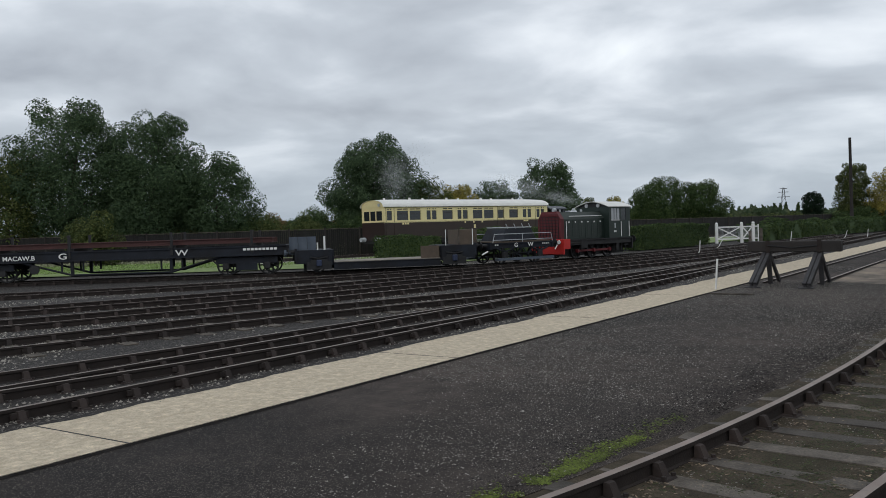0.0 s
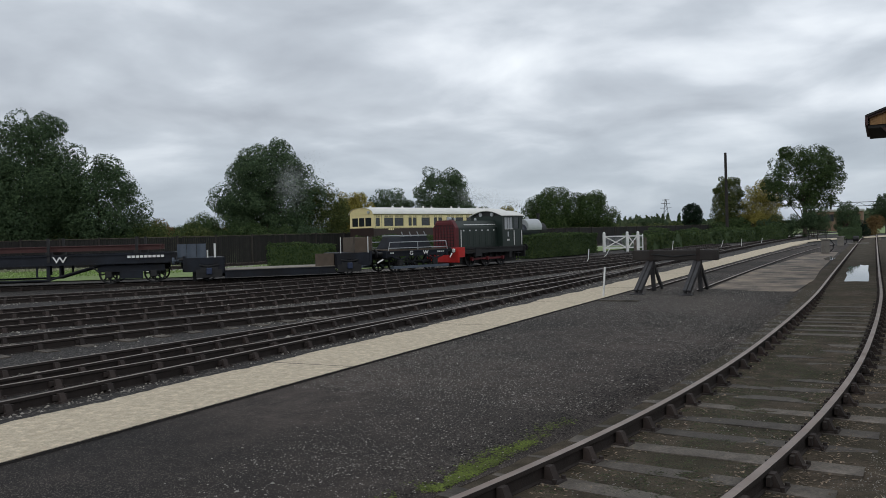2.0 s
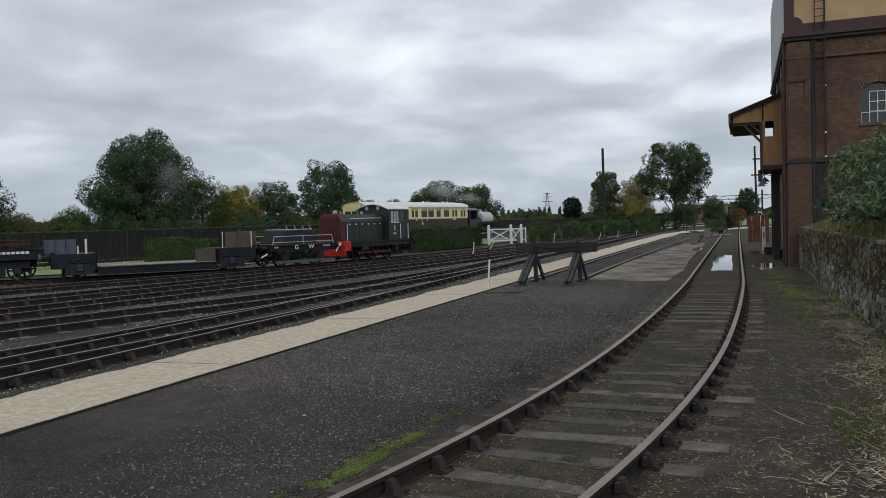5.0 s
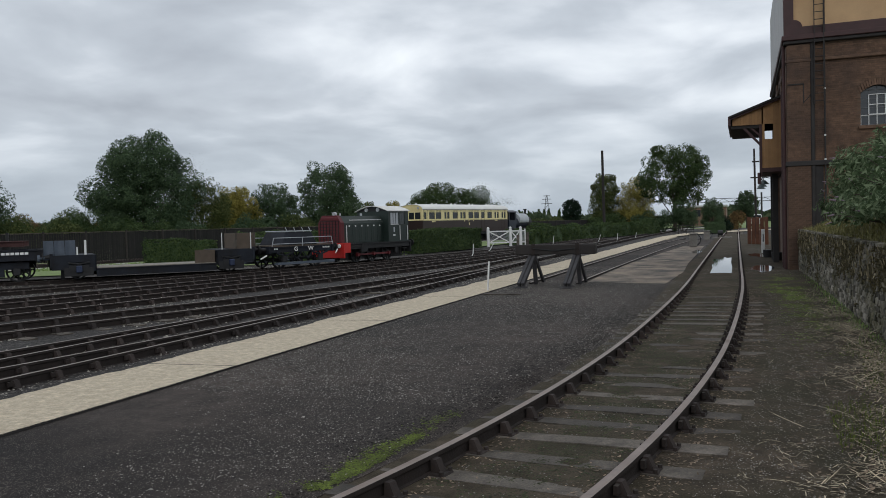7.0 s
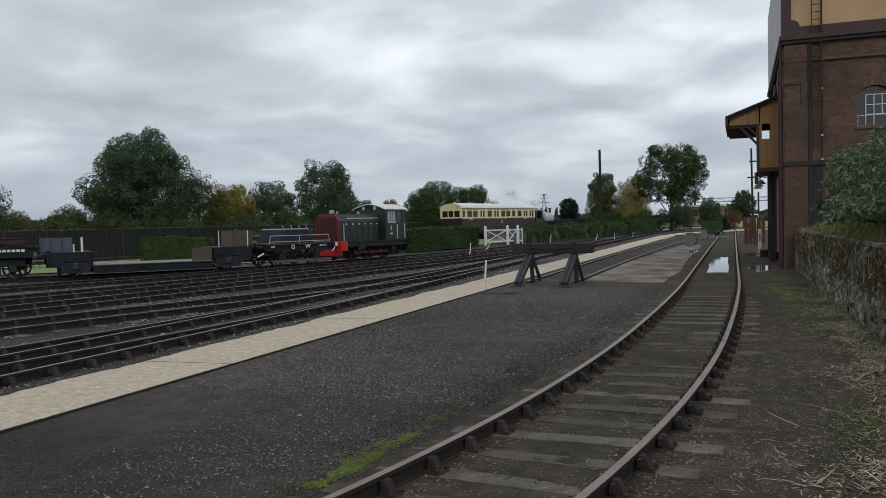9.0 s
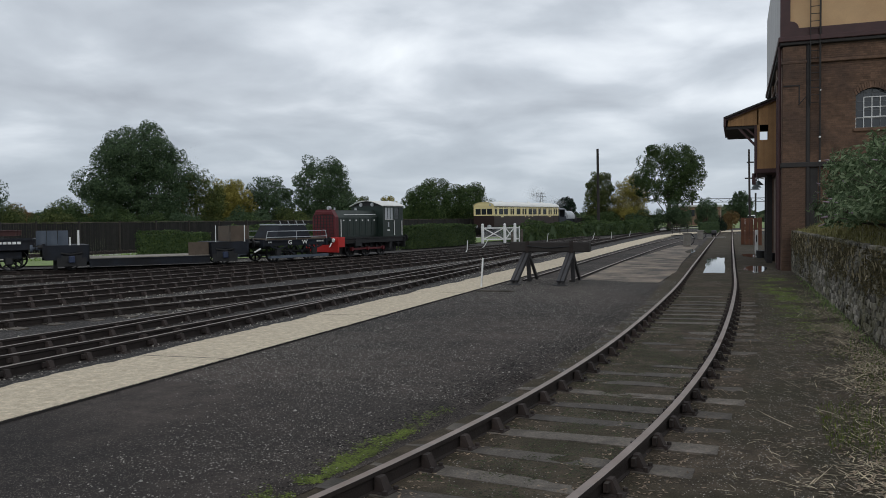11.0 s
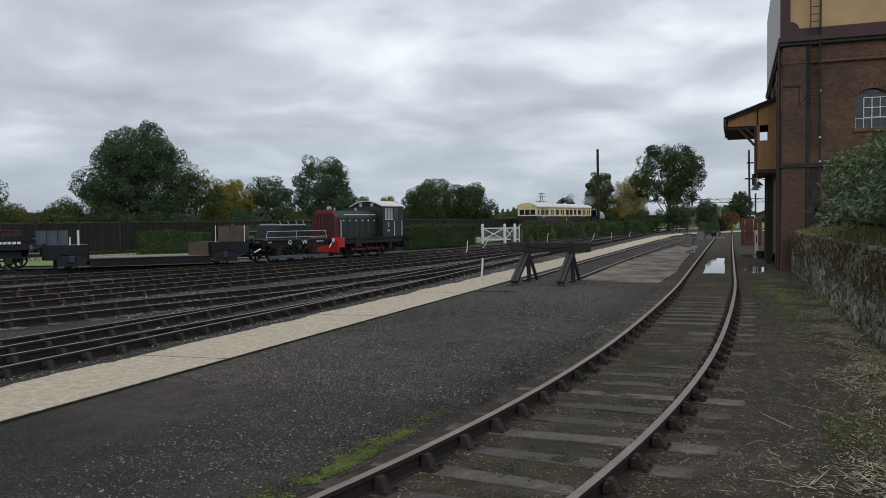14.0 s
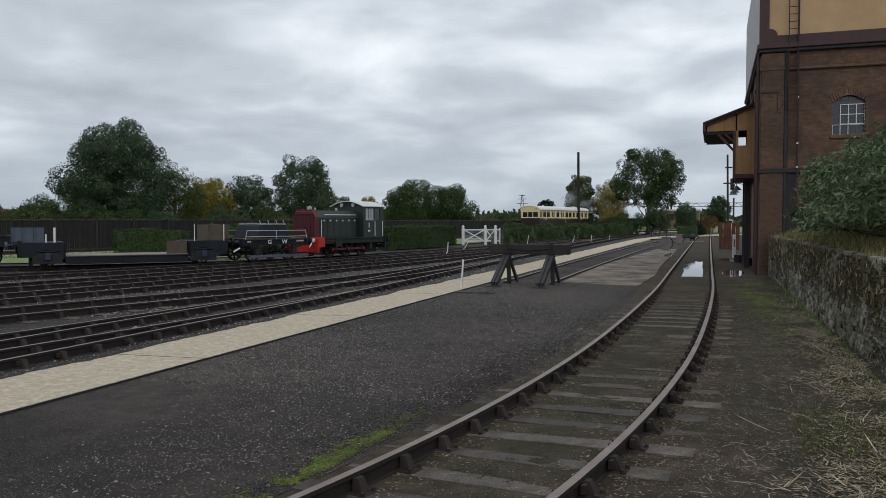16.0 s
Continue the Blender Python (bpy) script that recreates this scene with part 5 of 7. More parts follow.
def diesel_loco():
    w = thing("diesel_locomotive", "dark green diesel shunter with red nose and white cab roof", "locomotive", pose(-19.5, 38.95, RZ, 0, 0, -14.0))
    w.scale = (0.97, 0.86, 0.99)
    F = -3.25
    P("frame", w, BLACK_IRON, (-1.08, F, 0.72, 1.08, 3.2, 0.98), (-0.64, F + 0.2, 0.16, 0.64, 3.0, 0.72), (0.95, -1.7, 0.55, 1.12, -1.1, 0.98))
    P("running_board", w, BLACK_IRON, (-1.15, F, 0.96, 1.15, 3.2, 1.02))
    beam = P("buffer_beam", w, BEAM_RED, (-1.18, F - 0.08, 0.28, 1.18, F, 1.06), (0.95, F, 0.55, 1.18, F + 0.5, 1.06), bev=0.01, label="bright red buffer beam")
    buffers(beam, F - 0.06, -1.0, 0.90, BLACK_IRON)
    P("rear_beam", w, BLACK_IRON, (-1.15, 3.2, 0.4, 1.15, 3.28, 1.02))
    buffers(w, 3.25, 1.0, 0.90)
    # bonnet with sloping shoulders
    prof = [(-0.80, 1.02), (-0.80, 2.08), (-0.52, 2.46), (0.52, 2.46), (0.80, 2.08), (0.80, 1.02)]
    def prism(y0, y1, material, name, k=1.0, label=""):
        bm = bmesh.new()
        a = [bm.verts.new((x * k, y0, 1.02 + (z - 1.02) * k)) for x, z in prof]
        b = [bm.verts.new((x * k, y1, 1.02 + (z - 1.02) * k)) for x, z in prof]
        bm.faces.new(a)
        bm.faces.new(b)
        for i in range(6):
            bm.faces.new((a[i], a[(i + 1) % 6], b[(i + 1) % 6], b[i]))
        return part(name, bevelled(bm, 0.015), material, w, label)
    prism(F + 0.42, 0.98, LOCO_GREEN, "bonnet")
    prism(F + 0.12, F + 0.42, LOCO_RED, "nose", 1.03, "dark red radiator nose")
    # upper panels in a paler grey green than the sides
    for s in (-1, 1):
        bm = bmesh.new()
        bar(bm, (s * 0.665, F + 0.45, 2.275), (s * 0.665, 0.96, 2.275), 0.012, 0.44)
        bmesh.ops.rotate(bm, verts=bm.verts, cent=(s * 0.665, 0, 2.275), matrix=Matrix.Rotation(s * -0.635, 3, "Y"))
        part("shoulder_panel", bm, LOCO_TOP, w)
    P("top_panel", w, LOCO_TOP, (-0.5, F + 0.45, 2.46, 0.5, 0.96, 2.475))
    bm = bmesh.new()
    for i in range(7):
        x = -0.66 + i * 0.22
        box(bm, x - 0.012, F + 0.09, 1.10, x + 0.012, F + 0.12, 2.20)
    for i in range(8):
        z = 1.12 + i * 0.155
        box(bm, -0.70, F + 0.095, z - 0.01, 0.70, F + 0.12, z + 0.01)
    part("grille", bm, BLACK_IRON, w, "dark grille bars on the nose")
    P("nose_cap", w, LOCO_RED, (-0.6, F + 0.08, 2.24, 0.6, F + 0.13, 2.42), bev=0.02)
    # side doors
    for i in range(6):
        y = F + 0.62 + i * 0.58
        P("bonnet_door", w, LOCO_GREEN, (-0.815, y, 1.10, -0.80, y + 0.54, 2.04), bev=0.004)
        d = P("bonnet_door", w, LOCO_GREEN, (0.80, y, 1.10, 0.815, y + 0.54, 2.04), bev=0.004)
        P("louvre", d, LOCO_TOP, (0.815, y + 0.20, 1.18, 0.822, y + 0.36, 1.86))
        P("door_catch", d, WHITE_PAINT, (0.815, y + 0.2, 1.90, 0.825, y + 0.30, 1.97))
    C("handrail", w, WHITE_PAINT, ((0.86, F + 0.58, 1.08), (0.86, F + 0.58, 1.98), 0.022), ((0.83, F + 0.9, 2.24), (0.74, 0.75, 2.24), 0.02), ((-0.86, F + 0.58, 1.08), (-0.86, F + 0.58, 1.98), 0.022), seg=6)
    C("headlamp", w, BRIGHT, ((0.30, F + 0.14, 2.58), (0.30, F + 0.34, 2.58), 0.10), ((0.0, F + 1.1, 2.5), (0.0, F + 1.1, 2.62), 0.05), ((0.0, -0.2, 2.46), (0.0, -0.2, 2.62), 0.06), ((0.2, -0.4, 2.46), (0.2, -0.4, 2.58), 0.04))
    # cab
    cab = thing("cab", "", "")
    cab.parent = w
    for c in ((1.10, 0.98, 1.02, 1.16, 2.95, 1.98), (-1.16, 0.98, 1.02, -1.10, 2.95, 1.98), (-1.16, 0.92, 1.02, 1.16, 0.98, 2.72), (-1.16, 2.95, 1.02, 1.16, 3.01, 2.72), (1.10, 0.98, 2.62, 1.16, 2.95, 2.72), (-1.16, 0.98, 2.62, -1.10, 2.95, 2.72), (1.10, 0.98, 1.98, 1.16, 1.15, 2.62), (1.10, 1.98, 1.98, 1.16, 2.12, 2.62), (1.10, 2.62, 1.98, 1.16, 2.95, 2.62), (-1.16, 0.98, 1.98, -1.10, 1.15, 2.62), (-1.16, 2.62, 1.98, -1.10, 2.95, 2.62)):
        P("panel", cab, LOCO_GREEN, c)
    P("cab_floor", cab, BLACK_IRON, (-1.1, 0.98, 1.0, 1.1, 2.95, 1.06))
    # Silver paint stands in for sky reflected in this window's glass.
    P("window", cab, BRIGHT, (1.12, 1.15, 2.0, 1.135, 1.98, 2.62), label="sliding window painted pale as if reflecting")
    P("window", cab, GLASS, (1.12, 2.12, 1.4, 1.135, 2.62, 2.62), (-1.135, 1.15, 1.98, -1.12, 2.62, 2.62))
    P("window_divider", cab, LOCO_GREEN, (1.13, 1.43, 2.0, 1.15, 1.46, 2.62), (1.13, 1.70, 2.0, 1.15, 1.73, 2.62))
    P("waist_rail", cab, WHITE_PAINT, (1.16, 1.15, 1.955, 1.185, 1.98, 1.99))
    C("handrail", cab, WHITE_PAINT, ((1.2, 2.05, 1.08), (1.2, 2.05, 1.9), 0.022), ((1.2, 2.85, 1.08), (1.2, 2.85, 1.9), 0.022), seg=6)
    P("crest", cab, BRIGHT, (1.16, 1.44, 1.55, 1.168, 1.56, 1.82), label="pale crest")
    plain_marks(cab, 1.16, 1.38, 1.32, 2, 0.10, 0.09, 0.03)
    # arched roof, black front board with two round windows
    bm = bmesh.new()
    n = 14
    arc = [(-1.22 + 2.44 * i / n, 2.70 + 0.36 * math.sin(math.pi * (0.06 + 0.88 * i / n)) - 0.067) for i in range(n + 1)]
    top = [[bm.verts.new((x, y, z + 0.04)) for x, z in arc] for y in (0.78, 3.15)]
    bot = [[bm.verts.new((x, y, z)) for x, z in arc] for y in (0.78, 3.15)]
    for i in range(n):
        bm.faces.new((top[0][i], top[0][i + 1], top[1][i + 1], top[1][i]))
        bm.faces.new((bot[0][i], bot[1][i], bot[1][i + 1], bot[0][i + 1]))
        for k in (0, 1):
            bm.faces.new((top[k][i], bot[k][i], bot[k][i + 1], top[k][i + 1]))
    for i in (0, n):
        bm.faces.new((top[0][i], top[1][i], bot[1][i], bot[0][i]))
    roof = part("cab_roof", bm, ROOF_WHITE, w, "white arched cab roof", smooth=False)
    for y in (0.93, 2.96):
        bm = bmesh.new()
        vs = [bm.verts.new((x * 0.95, y, z - 0.002)) for x, z in arc] + [bm.verts.new((1.15, y, 2.6)), bm.verts.new((-1.15, y, 2.6))]
        f = bm.faces.new(vs)
        r = bmesh.ops.extrude_face_region(bm, geom=[f])
        bmesh.ops.translate(bm, verts=[v for v in r["geom"] if isinstance(v, bmesh.types.BMVert)], vec=(0, 0.04, 0))
        part("cab_front", bm, BLACK_IRON, w)
    for x in (-0.42, 0.42):
        C("spectacle", w, BRIGHT, ((x, 0.86, 2.80), (x, 0.93, 2.80), 0.11), seg=16)
    # wheels, rods, steps, air tank
    for y in (-1.75, -0.25, 1.25):
        wheelset(w, y, 0.50)
    for s in (-1, 1):
        P("coupling_rod", w, ROD_RED, (s * 0.83, -1.85, 0.36, s * 0.90, 1.35, 0.46), label="red coupling rod")
        for yy in (-1.75, -0.25, 1.25):
            C("crank_pin", w, ROD_RED, ((s * 0.8, yy, 0.41), (s * 0.96, yy, 0.41), 0.1))
        P("cab_step", w, BLACK_IRON, (s * 0.95, 2.3, 0.25, s * 1.2, 2.75, 0.30), (s * 0.95, 2.3, 0.6, s * 1.2, 2.75, 0.64), (s * 0.95, 2.28, 0.25, s * 1.0, 2.32, 1.0), (s * 0.95, 2.72, 0.25, s * 1.0, 2.76, 1.0))
        P("sand_box", w, BLACK_IRON, (s * 0.92, 1.75, 0.35, s * 1.05, 2.0, 0.8), bev=0.02)
    C("air_tank", w, SLATE, ((1.0, F + 0.55, 0.86), (1.0, F + 1.9, 0.86), 0.11))
    return w


COACH_ROWS = (
    (0.0, -36.02, 50.87), (1.5, -34.48, 57.50), (2.5, -33.48, 61.83), (3.5, -32.47, 66.18), (4.0, -31.99, 68.23), (6.5, -29.55, 78.69), (7.0, -29.04, 80.87), (8.0, -28.18, 84.50),
    (9.0, -27.28, 88.34), (11.5, -25.14, 97.44), (12.5, -24.28, 101.08), (13.0, -23.88, 102.75), (14.5, -22.69, 107.76), (16.0, -21.60, 112.34))


def q_heading(y):
    return math.degrees(math.atan(0.2301 + 2 * 0.0000556 * (y - 42)))


def coach():
    w = thing("railway_coach", "cream and chocolate passenger coach with an off-white roof, rolling along", "railway coach")
    H = 8.5
    wins = [(-8.25, -7.8, 1), (-7.36, -6.35, 0), (-6.2, -5.19, 0), (-4.63, -4.24, 0), (-4.11, -3.67, 0), (-3.09, -2.08, 0), (-1.6, -1.19, 0), (-1.04, -0.55, 0), (0.0, 1.0, 0), (1.18, 2.2, 0), (2.68, 3.34, 0), (3.96, 4.97, 0), (5.53, 5.95, 0), (6.09, 6.51, 0), (7.17, 7.55, 0), (7.7, 8.1, 0)]
    z0, z1 = 2.35, 3.02
    body = P("body", w, COACH_BROWN, (-1.37, -H, 0.95, 1.37, H, 1.12), (1.31, -H, 1.12, 1.37, H, 2.22), (-1.37, -H, 1.12, -1.31, H, 2.22), (-1.31, -H, 1.12, 1.31, -H + 0.06, 2.22), (-1.31, H - 0.06, 1.12, 1.31, H, 2.22), label="chocolate lower body")
    bm = bmesh.new()
    for s in (-1, 1):
        xa, xb = sorted((s * 1.31, s * 1.372))
        box(bm, xa, -H, 2.22, xb, H, z0)
        box(bm, xa, -H, z1, xb, H, 3.32)
        y = -H
        for a, b, big in wins:
            box(bm, xa, y, z0, xb, a, z1)
            y = b
        box(bm, xa, y, z0, xb, H, z1)
    for e, yy in ((-1, -H), (1, H)):
        ya, yb = sorted((yy, yy - e * 0.06))
        box(bm, -1.31, ya, 2.22, 1.31, yb, z0)
        box(bm, -1.31, ya, z1, 1.31, yb, 3.32)
        for xa, xb in ((-1.31, -1.12), (-0.42, -0.32), (0.32, 0.42), (1.12, 1.31)):
            box(bm, xa, ya, z0, xb, yb, z1)
    part("upper_body", bm, COACH_CREAM, w, "cream upper panels")
    for s in (-1, 1):
        for a, b, big in wins:
            xa, xb = sorted((s * 1.325, s * 1.335))
            wn = P("window", w, GLASS, (xa, a, z0, xb, b, z1))
            xa, xb = sorted((s * 1.335, s * 1.378))
            P("window_frame", wn, COACH_BROWN, (xa, a, z0 + 0.47, xb, b, z0 + 0.49))
    for i in range(3):
        x = (-1.12, -0.32, 0.42)[i]
        P("end_window", w, GLASS, (x, -H + 0.02, z0, x + (0.7, 0.64, 0.7)[i], -H + 0.03, z1))
        P("end_window", w, GLASS, (x, H - 0.03, z0, x + (0.7, 0.64, 0.7)[i], H - 0.02, z1))
    for s in (-1, 1):
        bm = bmesh.new()
        for a, b, big in wins:
            xa, xb = sorted((s * 1.372, s * 1.379))
            k = (b - a) / 2
            for j in (0, 1):
                box(bm, xa, a + j * k + 0.05, 3.10, xb, a + (j + 1) * k - 0.05, 3.17)
        part("ventilator", bm, COACH_BROWN, w)
        xa, xb = sorted((s * 1.37, s * 1.385))
        P("waist_line", w, COACH_CREAM, (xa, -H, 2.17, xb, H, 2.20))
        for yd in (-8.35, 2.62, 7.0):
            P("door_line", w, COACH_BROWN, (xa, yd, 1.1, xb, yd + 0.03, 3.25), (xa, yd + 0.72, 1.1, xb, yd + 0.75, 3.25))
    plain_marks(w, 1.372, -6.9, 2.03, 3, 0.16, 0.13, 0.06, COACH_CREAM)
    plain_marks(w, 1.372, 5.6, 2.03, 3, 0.14, 0.12, 0.06, COACH_CREAM)
    plain_marks(w, 1.372, -0.9, 2.03, 3, 0.14, 0.14, 0.75, COACH_CREAM)
    P("crest", w, COACH_CREAM, (1.372, 0.05, 1.62, 1.38, 0.25, 1.9))
    # roof, domed down at the ends
    bm = bmesh.new()
    n = 16
    ys = [-H - 0.12, -H + 0.15, -H + 0.8, -H + 1.6] + [-6 + 1.714 * i for i in range(8)] + [H - 1.6, H - 0.8, H - 0.15, H + 0.12]
    rows = []
    for y in ys:
        e = min(1, max(0, (abs(y) - (H - 1.6)) / 1.6))
        drop = 0.05 * e * e
        rows.append([bm.verts.new((1.43 * math.cos(math.pi * i / n), y, 3.30 + (0.58 - drop) * math.sin(math.pi * i / n) ** 0.85)) for i in range(n + 1)])
    for a, b in zip(rows, rows[1:]):
        for i in range(n):
            bm.faces.new((a[i], a[i + 1], b[i + 1], b[i]))
    part("roof", bm, ROOF_WHITE, w, "off-white domed roof", smooth=True)
    for yy in (-H, H):
        bm = bmesh.new()
        vs = [bm.verts.new((1.37 * math.cos(math.pi * i / n), yy - 0.03, 3.30 + 0.52 * math.sin(math.pi * i / n) ** 0.85)) for i in range(n + 1)]
        r2 = bmesh.ops.extrude_face_region(bm, geom=[bm.faces.new(vs)])
        bmesh.ops.translate(bm, verts=[v for v in r2["geom"] if isinstance(v, bmesh.types.BMVert)], vec=(0, 0.06, 0))
        part("end_panel", bm, COACH_CREAM, w)
    P("gutter", w, COACH_BROWN, (1.39, -H, 3.27, 1.45, H, 3.31), (-1.45, -H, 3.27, -1.39, H, 3.31))
    for i in range(9):
        y = -7.2 + i * 1.8
        C("roof_vent", w, ROOF_WHITE, ((0.35 if i % 2 else -0.35, y, 3.80), (0.35 if i % 2 else -0.35, y, 4.0), 0.11, 0.08), seg=10)
    C("end_lamp", w, BRIGHT, ((0.9, -H - 0.14, 3.45), (0.9, -H - 0.02, 3.45), 0.11), ((-0.9, -H - 0.1, 1.0), (-0.9, -H - 0.5, 1.0), 0.16), ((0.9, -H - 0.1, 1.0), (0.9, -H - 0.5, 1.0), 0.16))
    P("underframe", w, BLACK_IRON, (-1.2, -H, 0.7, 1.2, H, 0.95), (0.9, -2.5, 0.35, 1.15, 2.0, 0.7))
    P("footboard", w, BLACK_IRON, (1.25, -H + 0.4, 0.62, 1.5, H - 0.4, 0.66))
    for yc in (-6.0, 6.0):
        bg = P("bogie", w, BLACK_IRON, (0.95, yc - 1.6, 0.4, 1.05, yc + 1.6, 0.75), (-1.05, yc - 1.6, 0.4, -0.95, yc + 1.6, 0.75), (-1.0, yc - 0.2, 0.4, 1.0, yc + 0.2, 0.75))
        for dy in (-1.1, 1.1):
            wheelset(bg, yc + dy, 0.46)
    return w


def steam_engine():
    w = thing("tank_engine", "small dark steam tank engine with a dull silver saddle tank", "steam locomotive")
    P("frame", w, BLACK_IRON, (-1.0, -3.6, 0.75, 1.0, 3.6, 1.05))
    P("cab", w, TANK_BLUE, (1.1, -3.4, 1.05, 1.16, -1.6, 2.05), (-1.16, -3.4, 1.05, -1.1, -1.6, 2.05), (-1.16, -1.66, 1.05, 1.16, -1.6, 3.0), (-1.16, -3.4, 1.05, 1.16, -3.34, 2.2), (1.1, -3.4, 2.05, 1.16, -3.2, 3.0), (1.1, -1.9, 2.05, 1.16, -1.6, 3.0), (-1.16, -3.4, 2.05, -1.1, -3.2, 3.0), (-1.16, -1.9, 2.05, -1.1, -1.6, 3.0))
    bm = bmesh.new()
    n = 12
    rows = [[bm.verts.new((1.25 * math.cos(math.pi * i / n), y, 2.98 + 0.3 * math.sin(math.pi * i / n))) for i in range(n + 1)] for y in (-3.6, -1.45)]
    for i in range(n):
        bm.faces.new((rows[0][i], rows[0][i + 1], rows[1][i + 1], rows[1][i]))
    for r_ in rows:
        bm.faces.new(r_)
    part("cab_roof", bm, TANK_BLUE, w)
    C("boiler", w, TANK_BLUE, ((0, -1.6, 1.75), (0, 3.0, 1.75), 0.62), seg=24)
    bm = bmesh.new()
    cyl(bm, (0, 0.0, 2.05), (0, 2.3, 2.05), 0.82, seg=28)
    for v in bm.verts:
        v.co.z = max(v.co.z, 1.75)
    part("saddle_tank", bm, BRIGHT, w, "dull silver saddle tank")
    C("smokebox", w, BLACK_IRON, ((0, 2.3, 1.8), (0, 3.3, 1.8), 0.68), seg=24)
    C("chimney", w, BLACK_IRON, ((0, 2.8, 2.4), (0, 2.8, 3.35), 0.17, 0.14), ((0, 2.8, 3.30), (0, 2.8, 3.42), 0.22))
    C("dome", w, BRIGHT, ((0, 0.9, 2.8), (0, 0.9, 3.1), 0.22, 0.12), ((0, -1.0, 2.3), (0, -1.0, 2.9), 0.06))
    for y in (-1.4, 0.3, 2.0):
        wheelset(w, y, 0.5)
    P("coupling_rod", w, BRIGHT, (0.85, -1.5, 0.42, 0.9, 2.1, 0.5))
    P("buffer_beam", w, ROD_RED, (-1.15, 3.6, 0.6, 1.15, 3.68, 1.08), (-1.15, -3.68, 0.6, 1.15, -3.6, 1.08))
    buffers(w, 3.66, 1.0, 0.95)
    buffers(w, -3.66, -1.0, 0.95)
    return w


bogie_wagon()
well_wagon()
ribbed_panels()
hopper_wagon()
diesel_loco()
COACH = coach()
ENGINE = steam_engine()


# ---- drifting steam, in rigid wisps ----
def steam_mat():
    m = bpy.data.materials.new("thin steam")
    m.use_nodes = True
    nt = m.node_tree
    nt.nodes.clear()
    tr, df, tl, both, mx, out = (nt.nodes.new(k) for k in ("ShaderNodeBsdfTransparent", "ShaderNodeBsdfDiffuse", "ShaderNodeBsdfTranslucent", "ShaderNodeAddShader", "ShaderNodeMixShader", "ShaderNodeOutputMaterial"))
    df.inputs[0].default_value = (0.5, 0.51, 0.52, 1)
    tl.inputs[0].default_value = (0.46, 0.47, 0.48, 1)
    mx.inputs[0].default_value = 0.06
    nt.links.new(df.outputs[0], both.inputs[0])
    nt.links.new(tl.outputs[0], both.inputs[1])
    nt.links.new(tr.outputs[0], mx.inputs[1])
    nt.links.new(both.outputs[0], mx.inputs[2])
    nt.links.new(mx.outputs[0], out.inputs[0])
    return m


STEAM = steam_mat()


def steam_puff(seed, n, length, height):
    """A drift of very small faint flecks, dense in a few billows and thinning outward."""
    rng = np.random.default_rng(seed)
    st = thing("steam_puff", "thin drifting white steam from the engine", "steam")
    k = 7
    along = rng.uniform(-1, 1, k) * length
    billow = np.stack([along, rng.normal(0, 0.5, k), along * 0.18 + rng.normal(0, height * 0.5, k)], 1)
    pick = rng.integers(0, k, n)
    pts = billow[pick] + rng.normal(0, 1, (n, 3)) * np.array([length * 0.22, 0.6, height * 0.42])
    tagged(part("wisp", leaf_mesh("wisp", pts, rng.normal(0, 1, (n, 3)), 0.15, seed, STEAM, long=1.2), None, st), kind="stuff")
    return st


# ---- trees, hedges and shrubs ----
BARK = mat("grey brown bark", (0.07, 0.055, 0.042), 0.9, 0.3, 4.0, 30.0, 0.6)
LEAF_DARK = leaf_mat("dark green leaves", (0.064, 0.103, 0.053), (0.105, 0.155, 0.075))
LEAF_MID = leaf_mat("green leaves", (0.050, 0.084, 0.031), (0.10, 0.14, 0.05))
LEAF_YELLOW = leaf_mat("yellowing autumn leaves", (0.21, 0.19, 0.045), (0.42, 0.35, 0.09))
LEAF_OLIVE = leaf_mat("olive green leaves", (0.068, 0.095, 0.032), (0.155, 0.17, 0.058))
LEAF_CONIFER = leaf_mat("very dark conifer needles", (0.012, 0.024, 0.016), (0.028, 0.048, 0.028))
LEAF_BUDDLEIA = leaf_mat("grey green shrub leaves", (0.085, 0.130, 0.060), (0.24, 0.30, 0.17))
LEAF_FAR = leaf_mat("distant woodland leaves", (0.045, 0.068, 0.035), (0.09, 0.11, 0.06))
LEAF_RUST = leaf_mat("russet leaves", (0.16, 0.10, 0.045), (0.28, 0.19, 0.08))
FLOWER = mat("faded purple flower spikes", (0.26, 0.20, 0.24), 0.8, 0.2, 4.0, 30.0, 0.1)


def leaf_mesh(name, centres, outward, size, seed, material, long=1.5):
    """Many small folded leaves at the given centres, turned partly outward."""
    rng = np.random.default_rng(seed)
    n = len(centres)
    c = np.asarray(centres)
    d = np.asarray(outward) + rng.normal(0, 0.42, (n, 3))
    d /= np.linalg.norm(d, axis=1)[:, None] + 1e-9
    t = rng.normal(0, 1, (n, 3))
    t -= (t * d).sum(1)[:, None] * d
    t /= np.linalg.norm(t, axis=1)[:, None] + 1e-9
    b = np.cross(d, t)
    s = (size * rng.uniform(0.6, 1.35, n))[:, None]
    v = np.empty((n, 4, 3))
    v[:, 0], v[:, 2] = c - t * s * long * 0.5, c + t * s * long * 0.5
    v[:, 1], v[:, 3] = c + b * s * 0.42 + d * s * 0.12, c - b * s * 0.42 + d * s * 0.12
    f = np.arange(n * 4).reshape(n, 4)
    return raw_mesh(name, v.reshape(-1, 3).tolist(), f.tolist(), material)


PUFFS = [(steam_puff(1, 1500, 1.2, 0.5), (-1.2, -1.5, 4.5)), (steam_puff(2, 3000, 2.6, 0.8), (-2.6, -7.0, 5.4))]
OLD_PUFF = steam_puff(3, 2600, 2.4, 1.6)


